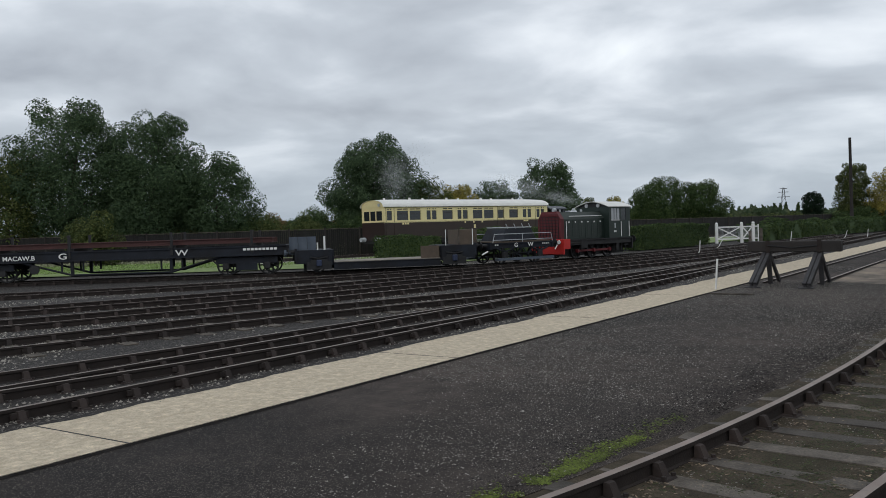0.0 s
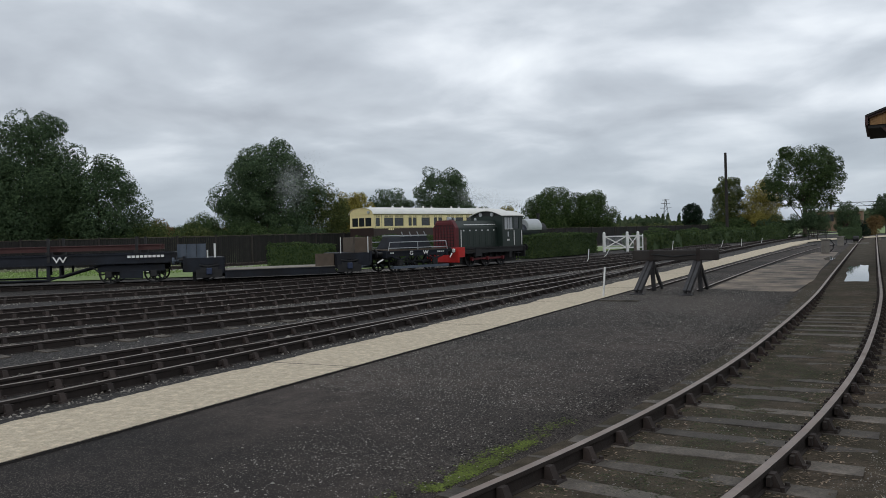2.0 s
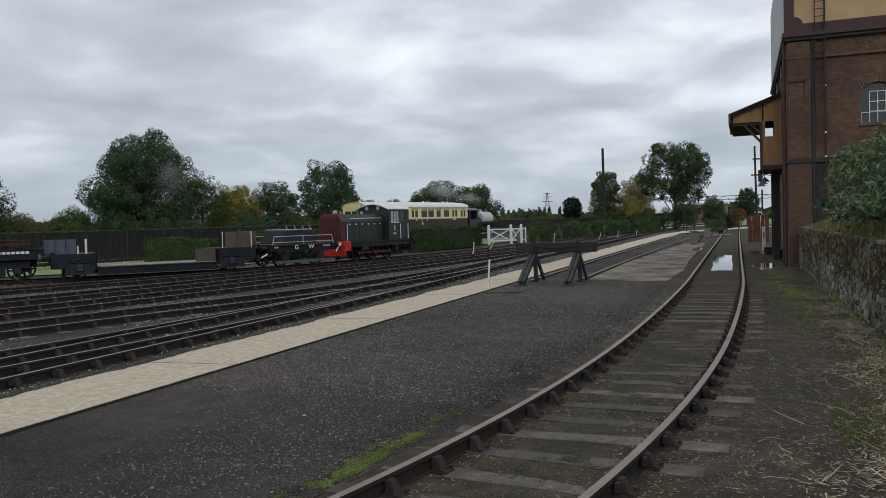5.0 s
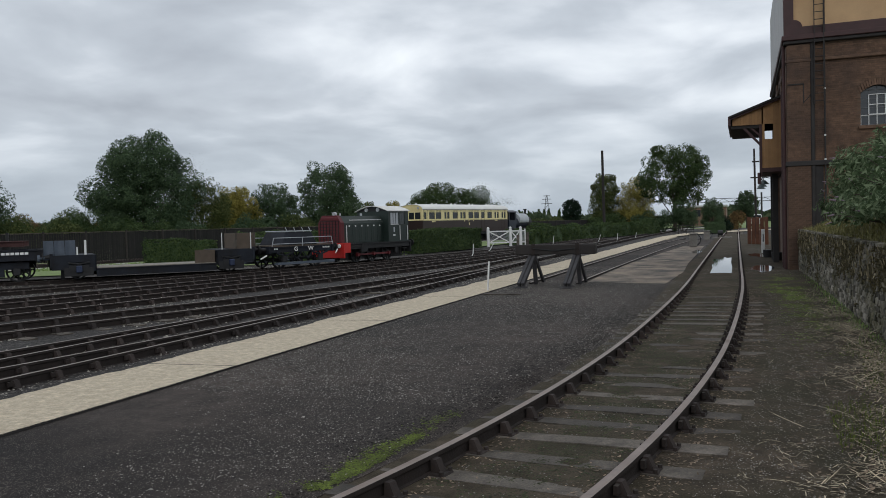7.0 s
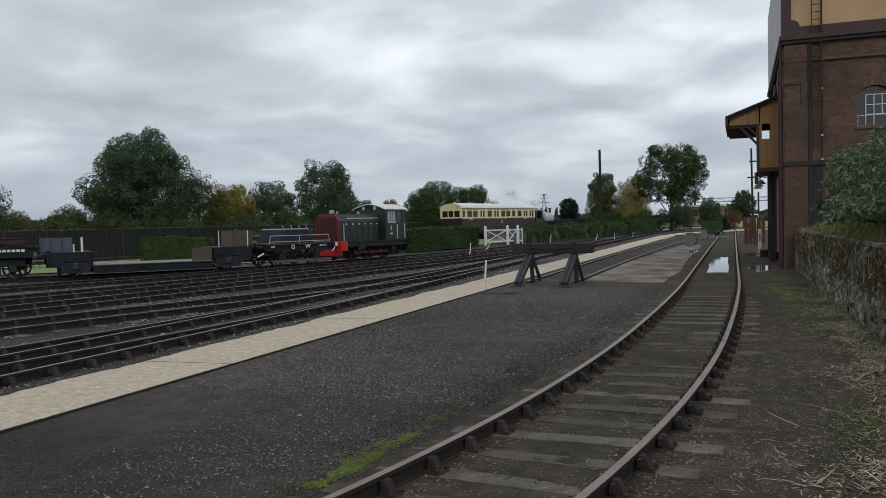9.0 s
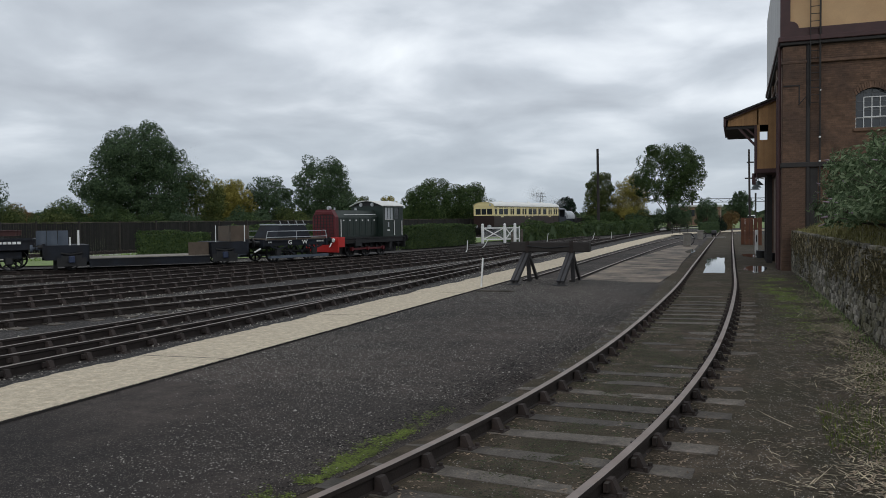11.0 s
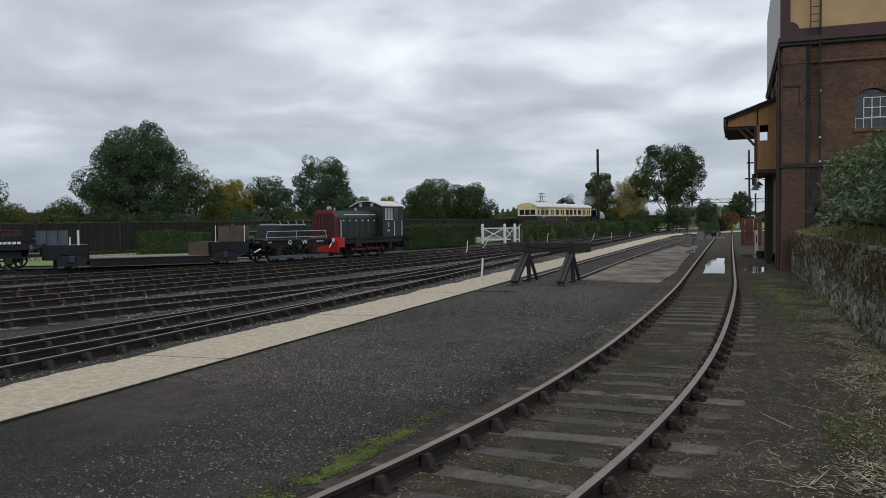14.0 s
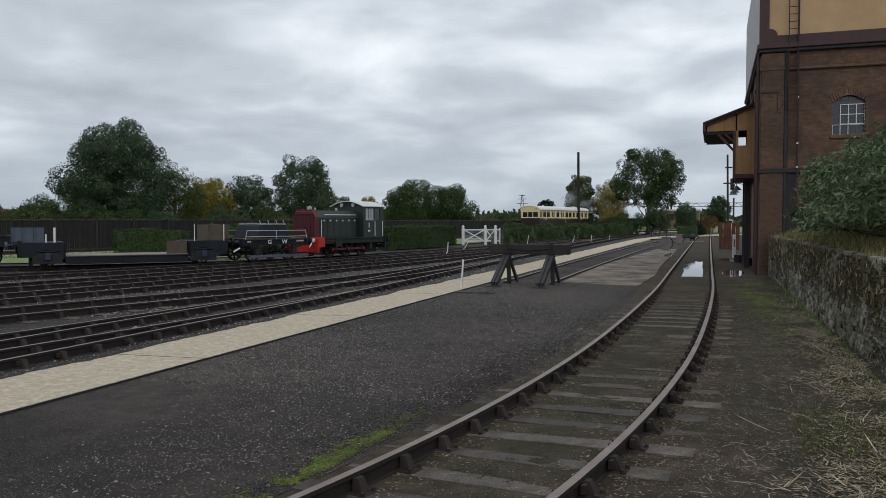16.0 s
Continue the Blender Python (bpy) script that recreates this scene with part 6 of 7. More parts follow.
def lobes_points(lobes, n, seed, gap=0.18, shell=0.55):
    """Points in the outer shell of a set of ellipsoids, with noise-shaped gaps."""
    rng = np.random.default_rng(seed)
    vol = np.array([l[3] * l[4] for l in lobes])
    pts, out = [], []
    pick = rng.choice(len(lobes), n, p=vol / vol.sum())
    u = rng.normal(0, 1, (n, 3))
    u /= np.linalg.norm(u, axis=1)[:, None]
    rad = shell + (1 - shell) * rng.random(n) ** 0.5
    for i in range(n):
        x, y, z, r, h = lobes[pick[i]]
        d = u[i]
        p = Vector((x + d[0] * r * rad[i], y + d[1] * r * rad[i], z + d[2] * h * rad[i]))
        k = noise.noise(p * (1.1 / max(r, 0.4)) + Vector((seed, 0, 0))) + 0.5 * noise.noise(p * 1.3 + Vector((0, seed, 0)))
        if k < -gap:
            continue
        p += Vector((d[0], d[1], d[2])) * r * 0.22 * k
        if p.z < 0.02:
            continue
        pts.append(p)
        out.append((d[0], d[1], d[2] + 0.35))
    return pts, out


def tree(label, x, y, height, radius, leaf=LEAF_DARK, n=9000, size=0.30, seed=1, trunk=0.25, low=0.12, category="tree", name="tree", narrow=1.0, base=0.0, gap=0.27, full=True):
    t = thing(name, label, category, pose(x, y, base))
    rnd = random.Random(seed)
    bm = bmesh.new()
    top = height * 0.72
    r0 = max(0.08, 0.028 * height)
    segs = 5
    pts = [Vector((rnd.uniform(-.03, .03) * height * i / segs, rnd.uniform(-.03, .03) * height * i / segs, top * i / segs)) for i in range(segs + 1)]
    for i in range(segs):
        cyl(bm, pts[i], pts[i + 1], r0 * (1 - 0.75 * i / segs), r0 * (1 - 0.75 * (i + 1) / segs), 8, cap=False)
    lobes = []
    crown0 = height * low
    ch = height - crown0
    count = 17
    for i in range(count):
        f = (i + 0.5) / count
        z = crown0 + ch * (0.10 + 0.80 * f)
        # widest two fifths of the way up
        w = radius * narrow * math.sin(math.pi * (0.16 + 0.76 * f)) ** 0.8
        a = i * 2.4 + rnd.uniform(-.5, .5)
        off = w * rnd.uniform(0.45, 0.78)
        lr = max(0.30 * radius, w * rnd.uniform(0.34, 0.52))
        lobes.append((math.cos(a) * off, math.sin(a) * off, z, lr, lr * rnd.uniform(0.7, 1.0)))
        p = pts[min(segs, max(1, int(f * segs)))]
        cyl(bm, p, (math.cos(a) * off * 0.9, math.sin(a) * off * 0.9, z), r0 * 0.32 * (1 - 0.5 * f), r0 * 0.08, 5, cap=False)
    part("trunk", bm, BARK, t)
    # scattered twig clumps give the uneven outline
    for i in range(26):
        a, f = rnd.uniform(0, 6.28), rnd.uniform(0.1, 1.0)
        w = radius * narrow * math.sin(math.pi * (0.13 + 0.76 * f)) ** 0.8
        lobes.append((math.cos(a) * w * 0.84, math.sin(a) * w * 0.84, crown0 + ch * (0.06 + 0.88 * f), radius * 0.19, radius * 0.18))
    for f in (0.22, 0.45, 0.68) if full else ():
        w = radius * narrow * math.sin(math.pi * (0.16 + 0.76 * f)) ** 0.8
        lobes.append((0, 0, crown0 + ch * f, w * 0.86, ch * 0.22))
    pts2, out = lobes_points(lobes, n, seed, gap=gap, shell=0.6)
    part("crown", leaf_mesh("crown", pts2, out, size, seed, leaf), None, t)
    return t


def shrub(label, x, y, rx, ry, h, leaf=LEAF_MID, n=3500, size=0.20, seed=1, name="shrub", base=0.0, category="shrub", ang=0):
    t = thing(name, label, category, pose(x, y, base, 0, 0, ang))
    rnd = random.Random(seed)
    lobes = []
    for i in range(14):
        a, k = rnd.uniform(0, 6.28), rnd.random() ** 0.5 * 0.75
        lz = h * rnd.uniform(0.25, 0.78) * (1 - 0.35 * k)
        lobes.append((math.cos(a) * rx * k, math.sin(a) * ry * k, lz, min(rx, ry) * 0.48, h * 0.26))
    pts, out = lobes_points(lobes, n, seed, gap=0.25)
    bm = bmesh.new()
    for l in lobes[:7]:
        cyl(bm, (l[0] * 0.3, l[1] * 0.3, 0), (l[0], l[1], l[2]), 0.05, 0.015, 5, cap=False)
    part("stems", bm, BARK, t)
    part("foliage", leaf_mesh("foliage", pts, out, size, seed, leaf), None, t)
    return t


def hedge(label, p, q, width, h, leaf=LEAF_MID, density=130, size=0.11, seed=1, lump=0.06, group="clipped hedges"):
    """A clipped hedge from p to q on the plan: a twiggy core with small leaves over its sides and top."""
    a, b = Vector((*p, 0)), Vector((*q, 0))
    d = b - a
    L = d.length
    t = thing("hedge", label, "hedge", Matrix.Translation(a) @ Matrix.Rotation(math.atan2(d.y, d.x), 4, "Z"), group=group)
    rng = random.Random(seed)
    bm = bmesh.new()
    box(bm, 0.12, -width / 2 + 0.12, 0, L - 0.12, width / 2 - 0.12, h - 0.12)
    part("core", bm, LEAF_DARK, t)
    pts, out = [], []
    def add(x, y, z, o):
        k = noise.noise(Vector((x * 0.7, y * 0.7 + seed, z * 0.9))) * lump * 2.2 + rng.gauss(0, 0.035)
        hz = 1 + lump * 1.5 * noise.noise(Vector((x * 0.45, seed, 0)))
        pts.append(Vector((x, y, z * hz)) + Vector(o) * k)
        out.append((o[0], o[1], o[2] + 0.3))
    for _ in range(int(L * h * density)):
        add(rng.uniform(0, L), -width / 2, rng.uniform(0.02, h), (0, -1, 0))
    for _ in range(int(L * h * density * 0.5)):
        add(rng.uniform(0, L), width / 2, rng.uniform(0.02, h), (0, 1, 0))
    for _ in range(int(L * width * density)):
        add(rng.uniform(0, L), rng.uniform(-width / 2, width / 2), h, (0, 0, 1))
    for e in (0, L):
        for _ in range(int(width * h * density)):
            add(e, rng.uniform(-width / 2, width / 2), rng.uniform(0.02, h), (-1 if e == 0 else 1, 0, 0))
    part("foliage", leaf_mesh("foliage", pts, out, size, seed, leaf), None, t)
    return t


# trees beyond the fence and the running line
tree("tall dark green broadleaf tree beyond the fence", -65.5, 30.0, 9.6, 3.9, LEAF_OLIVE, 32680, 0.134, 31, low=0.05)
tree("tall dark green broadleaf tree beyond the fence", -63.4, 34.2, 13.3, 5.6, LEAF_DARK, 70035, 0.134, 32, low=0.05)
tree("tall dark green broadleaf tree beyond the fence", -58.5, 38.4, 12.3, 5.0, LEAF_DARK, 60694, 0.128, 33, low=0.05)
tree("lower dark green broadleaf tree beyond the fence", -54.0, 41.4, 8.6, 3.9, LEAF_DARK, 39685, 0.122, 34, low=0.05)
tree("lower dark green broadleaf tree beyond the fence", -57.0, 37.5, 9.0, 4.0, LEAF_DARK, 32680, 0.122, 44, low=0.05)
tree("broad dark green tree standing alone behind the line", -51.7, 58.4, 11.5, 4.9, LEAF_DARK, 88711, 0.128, 35, low=0.03)
tree("green tree turning yellow beside a larger tree", -49.0, 63.3, 7.3, 2.9, LEAF_OLIVE, 28011, 0.109, 36, low=0.03)
tree("small tree with yellow autumn leaves", -50.0, 70.0, 6.7, 2.7, LEAF_YELLOW, 28011, 0.109, 37, low=0.03)
tree("small tree with yellowing autumn leaves", -52.5, 73.0, 6.2, 2.4, LEAF_YELLOW, 21009, 0.109, 47, low=0.03)
tree("dark green tree with an uneven top", -47.7, 73.9, 7.3, 2.9, LEAF_DARK, 30346, 0.109, 38, low=0.03)
tree("rounded dark green tree behind the line", -43.8, 78.6, 9.4, 3.9, LEAF_DARK, 46690, 0.122, 39, low=0.03)
tree("broad rounded green tree behind a clipped hedge", -40.6, 104.4, 7.8, 4.3, LEAF_MID, 42021, 0.134, 40, low=0.02)
tree("broad rounded green tree behind a clipped hedge", -36.4, 108.0, 7.2, 3.9, LEAF_MID, 37352, 0.134, 41, low=0.02)
tree("distant small pale green tree", -55.5, 112.0, 6.2, 2.0, LEAF_OLIVE, 10271, 0.128, 42, low=0.05)
tree("distant small yellowing tree", -51.6, 114.0, 6.1, 1.9, LEAF_YELLOW, 10271, 0.128, 43, low=0.05)
tree("distant very dark conifer tree", -46.3, 225.3, 8.8, 3.0, LEAF_CONIFER, 16339, 0.198, 45, low=0.08, name="conifer")
tree("ivy-grown tree turning yellow", -22.4, 137.6, 10.4, 3.0, LEAF_OLIVE, 30346, 0.141, 46, low=0.05)
tree("tree with yellow autumn leaves", -17.2, 137.5, 9.4, 3.4, LEAF_YELLOW, 23345, 0.141, 48, low=0.1)
tree("large dark oak with a spreading crown", -10.2, 129.6, 13.3, 6.0, LEAF_MID, 86800, 0.144, 49, low=0.30, gap=0.0, full=False)
tree("small round-headed tree by the far crossing", 0.4, 140.0, 6.4, 1.9, LEAF_DARK, 16339, 0.122, 50, low=0.25)
tree("dark clipped cypress by the far crossing", -4.1, 114.9, 4.9, 1.45, LEAF_DARK, 18676, 0.090, 51, low=0.0, name="cypress", narrow=1.1)
shrub("bushy green shrub in front of the fence trees", -52.2, 29.6, 2.6, 1.8, 4.3, LEAF_OLIVE, 15007, 0.112, 61)
shrub("wild green scrub beyond the fence", -61.5, 58.7, 3.4, 2.4, 4.8, LEAF_MID, 15007, 0.128, 62)
shrub("wild green scrub beyond the fence", -57.0, 60.5, 3.2, 2.4, 4.0, LEAF_OLIVE, 15007, 0.128, 63)
shrub("russet scrub far beyond the fence", -82.8, 72.4, 4.0, 2.4, 4.7, LEAF_RUST, 10003, 0.160, 64)
shrub("russet scrub far beyond the fence", -77.0, 76.0, 4.5, 2.4, 4.2, LEAF_RUST, 10003, 0.160, 65)
shrub("low green scrub along the fence", -46.0, 52.0, 4.0, 1.8, 3.4, LEAF_MID, 15007, 0.112, 66)
shrub("low green scrub along the fence", -43.0, 62.0, 3.2, 2.0, 3.6, LEAF_DARK, 15007, 0.112, 67)
shrub("low green scrub along the fence", -39.5, 74.0, 3.2, 2.4, 3.4, LEAF_DARK, 13340, 0.120, 68)
shrub("yellow leaved bush under the oak", -14.4, 124.5, 3.0, 2.0, 5.2, LEAF_YELLOW, 11671, 0.128, 69)
shrub("tangled dark scrub behind the long hedge", -19.5, 122.0, 3.6, 2.0, 3.3, LEAF_MID, 11671, 0.128, 70)
shrub("tangled dark scrub behind the long hedge", -13.5, 122.0, 3.6, 2.0, 3.9, LEAF_DARK, 11671, 0.128, 71)
shrub("tangled dark scrub under the oak", -8.6, 123.5, 2.2, 2.0, 5.0, LEAF_DARK, 11671, 0.128, 72)
shrub("dark evergreen bush beside the cypress", -2.6, 118.0, 1.2, 1.2, 2.6, LEAF_CONIFER, 6003, 0.096, 73)
shrub("russet bush by the far crossing", -1.2, 131.0, 1.3, 1.2, 3.6, LEAF_RUST, 5001, 0.120, 74)
shrub("low scrub beyond the running line", -28.0, 128.0, 5.0, 2.5, 3.0, LEAF_OLIVE, 11671, 0.136, 75)
shrub("low scrub beyond the running line", -37.0, 132.0, 6.0, 2.5, 3.2, LEAF_OLIVE, 11671, 0.136, 76)


shrub("wild green scrub beyond the fence", -58.0, 49.0, 3.0, 2.2, 4.4, LEAF_OLIVE, 7000, 0.13, 161)
shrub("wild green scrub beyond the fence", -67.0, 56.0, 3.4, 2.4, 4.6, LEAF_MID, 7000, 0.13, 162)
shrub("wild green scrub beyond the fence", -52.5, 50.0, 2.6, 2.0, 3.6, LEAF_MID, 6000, 0.13, 163)
shrub("wild green scrub beyond the fence", -43.5, 70.0, 3.0, 2.0, 3.8, LEAF_OLIVE, 6000, 0.13, 164)

for i, (sx, sy, sr, sh, lf) in enumerate(((-74.0, 28.5, 1.8, 3.4, LEAF_MID), (-55.5, 40.0, 1.6, 3.0, LEAF_OLIVE), (-51.0, 42.0, 1.6, 3.3, LEAF_MID), (-48.0, 45.5, 1.7, 3.6, LEAF_OLIVE), (-45.2, 49.5, 1.7, 3.5, LEAF_MID), (-42.8, 54.0, 1.7, 3.2, LEAF_DARK), (-41.0, 60.0, 1.7, 3.1, LEAF_MID), (-39.2, 67.0, 1.8, 3.2, LEAF_OLIVE), (-52.6, 44.0, 2.4, 4.4, LEAF_OLIVE), (-49.6, 48.5, 2.4, 4.6, LEAF_MID))):
    shrub("tangled green scrub rising behind the board fence", sx, sy, sr, 2.6, sh, lf, 9000, 0.10, 170 + i)


def far_woods():
    """A low band of scrub and woodland all round the horizon, as one body of leaves."""
    rng = np.random.default_rng(5)
    pts, out = [], []
    for i in range(17000):
        a = radians(rng.uniform(-40, 85))
        D = 300 + 40 * rng.random()
        h = 4.6 + 3.2 * noise.noise(Vector((a * 14, 0.3, 0))) + 1.5 * noise.noise(Vector((a * 60, 1.3, 0)))
        pts.append((-math.sin(a) * D, math.cos(a) * D, max(0.5, h) * rng.random() ** 0.6))
        out.append((math.sin(a), -math.cos(a), 0.4))
    tagged(new("far_woods", leaf_mesh("far_woods", pts, out, 1.6, 6, LEAF_FAR)), "distant low woodland along the horizon", "woodland", kind="stuff")


far_woods()
POPLAR = None
for i, (px, py, ph) in enumerate(((-119.7, 402.6, 7.7), (-116.6, 403.3, 8.2), (-114.0, 404.1, 8.0), (-111.0, 404.8, 9.0), (-108.8, 405.5, 7.5), (-106.0, 406.2, 8.6), (-103.6, 406.9, 8.0), (-101.0, 407.5, 9.2), (-98.4, 408.2, 9.0), (-96.0, 408.8, 9.4), (-90.5, 409.5, 9.2), (-87.0, 410.0, 8.6))):
    m = pose(px, py, 0, 0, 0, 37 * i)
    if POPLAR is None:
        POPLAR = tagged(tree("distant columnar poplar in a row", px, py, 9.6, 1.05, LEAF_MID, 1500, 0.42, 81, low=0.0, name="poplar", narrow=1.0), group="row of poplars")
    else:
        copy_thing(POPLAR, m @ Matrix.Diagonal((1, 1, ph / 9.6, 1))).scale = (1, 1, ph / 9.6)

hedge("clipped green hedge behind the well wagon", (-32.9, 37.4), (-29.2, 38.7), 1.3, 1.45, LEAF_MID, 190, 0.10, 91)
hedge("clipped green hedge behind the ballast wagon", (-28.6, 40.2), (-22.3, 43.6), 1.2, 1.75, LEAF_MID, 150, 0.10, 92)
hedge("tall clipped green hedge beside the white gate", (-21.6, 50.2), (-20.6, 61.0), 1.4, 1.60, LEAF_MID, 190, 0.10, 93)
for i, (p, q, h) in enumerate((((-18.6, 66.5), (-18.0, 70.5), 1.15), ((-18.2, 71.5), (-17.6, 77.5), 1.5), ((-17.4, 79.0), (-16.0, 90.0), 1.42), ((-16.0, 90.8), (-14.0, 101.0), 1.45), ((-13.8, 101.8), (-11.6, 111.0), 1.5))):
    hedge("long dark green hedge along the running lines", p, q, 1.8, h, LEAF_MID, 80, 0.15, 95 + i, lump=0.22)


def bank_shrub():
    """The big flowering shrub that hangs over the stone wall."""
    t = thing("flowering_shrub", "grey-green flowering shrub hanging over the stone wall", "shrub", pose(4.35, 22.0, 1.88))
    rnd = random.Random(7)
    lobes = [(-1.5, -2.5, 0.9, 1.0, 0.9), (-0.8, 0.5, 1.2, 1.2, 1.0), (-1.1, -1.0, 0.6, 1.0, 0.8), (0.4, -0.5, 1.6, 1.4, 1.0), (-0.6, 2.0, 0.9, 1.1, 0.9), (0.6, -3.2, 1.2, 1.4, 1.0), (-0.9, -4.3, 0.7, 1.0, 0.8), (1.6, 1.0, 1.7, 1.5, 1.0), (1.8, -2.2, 1.6, 1.5, 1.0), (-1.6, 0.3, 0.35, 0.7, 0.5), (-1.5, -5.4, 0.35, 0.8, 0.6), (0.5, -5.6, 1.0, 1.2, 0.9), (-1.9, -3.5, 0.2, 0.6, 0.5), (-2.05, -1.6, 0.0, 0.55, 0.45), (-2.0, -4.9, -0.05, 0.6, 0.45), (-2.0, -6.6, -0.1, 0.7, 0.5), (-1.6, -7.6, 0.2, 0.9, 0.7), (-0.4, -7.4, 0.8, 1.2, 0.9)]
    bm = bmesh.new()
    for x, y, z, r, h in lobes:
        cyl(bm, (x * 0.4 + 0.4, y * 0.6, -0.3), (x, y, z), 0.05, 0.02, 6, cap=False)
    spikes = []
    for i in range(210):
        x, y, z, r, h = rnd.choice(lobes)
        d = Vector((rnd.gauss(-0.5, 0.7), rnd.gauss(-0.4, 0.7), rnd.uniform(0.1, 1.0))).normalized()
        p = Vector((x, y, z)) + Vector((d.x * r, d.y * r, d.z * h)) * 0.8
        q = p + d * rnd.uniform(0.3, 0.6) + Vector((0, 0, -0.08))
        cyl(bm, p, q, 0.012, 0.005, 4, cap=False)
        spikes.append((p, q, d))
    part("stems", bm, BARK, t)
    pts, out = lobes_points(lobes, 72000, 11, gap=0.12, shell=0.5)
    rng = random.Random(9)
    for p, q, d in spikes:
        for k in range(34):
            pts.append(p.lerp(q, rng.random()) + Vector((rng.gauss(0, .06), rng.gauss(0, .06), rng.gauss(0, .06))))
            out.append(tuple(d))
    part("foliage", leaf_mesh("foliage", pts, out, 0.057, 12, LEAF_BUDDLEIA, long=2.4), None, t)
    bm = bmesh.new()
    for p, q, d in spikes[::5]:
        cyl(bm, q, q + d * 0.12 + Vector((0, 0, -0.05)), 0.018, 0.006, 6)
    part("flower_spikes", bm, FLOWER, t, "faded purple flower spikes")


bank_shrub()


# ---- fence ----
def fence():
    pts = [(-92, 14.5), (-70, 25.5), (-60, 31.0), (-52, 36.0), (-46, 40.6), (-41.8, 46.0), (-38.6, 54.0)] + [(x - 2.9, y + 0.65) for x, y in LINE_Q[2:-1]]
    f = thing("fence", "dark creosoted board fence beyond the running line", "fence")
    pos, dirs = spline(pts, 0.155)
    verts, faces = [], []
    rnd = random.Random(3)
    for i, (p, d) in enumerate(zip(pos, dirs)):
        h = 2.05 + rnd.uniform(-0.03, 0.03)
        s = Vector((d.y, -d.x, 0)) * (0.012 + rnd.uniform(0, 0.012))
        a, b = p - d * 0.072, p + d * 0.072
        o = len(verts)
        for q in (a + s, b + s, b - s, a - s):
            verts += [(q.x, q.y, 0.02), (q.x, q.y, h)]
        faces += [(o, o + 2, o + 3, o + 1), (o + 2, o + 4, o + 5, o + 3), (o + 4, o + 6, o + 7, o + 5), (o + 6, o, o + 1, o + 7), (o + 1, o + 3, o + 5, o + 7)]
    tagged(part("boarding", raw_mesh("boarding", verts, faces, mat("dark creosoted board", (0.010, 0.009, 0.0085), 0.9, 0.3, 3.0, 30.0, 0.4, island=0.45)), None, f), kind="stuff")
    pos, dirs = spline(pts, 2.7)
    for p, d in zip(pos, dirs):
        s = Vector((d.y, -d.x, 0)) * 0.06
        bm = bmesh.new()
        box(bm, -0.05, -0.05, 0, 0.05, 0.05, 2.18)
        ob = part("post", bm, FENCE_WOOD, f)
        ob.matrix_basis = Matrix.Translation(p + s)
    pos, dirs = spline(pts, 1.0)
    v, fc = sweep(pos, dirs, 0.03, 2.06, [(-0.03, 0.0), (0.03, 0.0), (0.03, 0.05), (-0.03, 0.05)])
    # Paler timber than the boards puts the light caught along the top into colour.
    part("top_rail", raw_mesh("top_rail", v, fc, SLEEPER), None, f, "top rail, paler grey for the light on it")


fence()


def white_gate():
    g = thing("white_gate", "white painted timber gate with crossed braces", "gate", pose(-19.85, 62.6, 0, 0, 0, 38))
    W = 3.3
    for x in (0.0, 1.98, 2.9):
        P("post", g, WHITE_PAINT, (x - 0.10, -0.10, 0, x + 0.10, 0.10, 1.45), bev=0.015)
        bm = bmesh.new()
        bmesh.ops.create_icosphere(bm, subdivisions=2, radius=0.12, matrix=Matrix.Translation((x, 0, 1.53)))
        part("finial", bm, WHITE_PAINT, g, smooth=True)
    P("post", g, WHITE_PAINT, (W - 0.04, -0.04, 0, W + 0.04, 0.04, 1.42))
    for a, b in ((0.10, 1.88), (2.08, 2.80), (3.0, W)):
        P("rail", g, WHITE_PAINT, (a, -0.035, 1.22, b, 0.035, 1.32))
        P("rail", g, WHITE_PAINT, (a, -0.035, 0.28, b, 0.035, 0.38))
    for a, b in ((0.12, 1.86), (2.08, 2.80)):
        bm = bmesh.new()
        bar(bm, (a, -0.01, 0.36), (b, -0.01, 1.24), 0.05, 0.08)
        part("brace", bm, WHITE_PAINT, g)
        bm = bmesh.new()
        bar(bm, (a, 0.02, 1.24), (b, 0.02, 0.36), 0.05, 0.08)
        part("brace", bm, WHITE_PAINT, g)
    bm = bmesh.new()
    for i in range(34):
        x = 0.1 + i * 0.096
        box(bm, x, 0.05, 0.3, x + 0.012, 0.06, 1.26)
    for i in range(10):
        box(bm, 0.1, 0.05, 0.32 + i * 0.098, W, 0.06, 0.332 + i * 0.098)
    part("wire_mesh", bm, BRIGHT, g, "pale wire mesh infill")
    for x, y, h in ((1.98, -1.6, 0.95), (2.7, -1.9, 1.15)):
        st = thing("timber_post", "short weathered timber post near the gate", "post", g.matrix_basis @ Matrix.Translation((x, y, 0)))
        P("shaft", st, SLEEPER, (-0.09, -0.09, 0, 0.09, 0.09, h), bev=0.015)


white_gate()


def marker_stake(x, y, h, lean_x, lean_y, bend=0.0):
    s = thing("marker_stake", "thin white painted marker stake beside the rails", "marker post", pose(x, y, 0), group="white marker stakes")
    bm = bmesh.new()
    bar(bm, (0, 0, -0.02), (lean_x * 0.3 + bend, lean_y * 0.3, h * 0.3), 0.055, 0.04)
    bar(bm, (lean_x * 0.3 + bend, lean_y * 0.3, h * 0.28), (lean_x, lean_y, h), 0.055, 0.04)
    part("stake", bm, WHITE_PAINT, s)


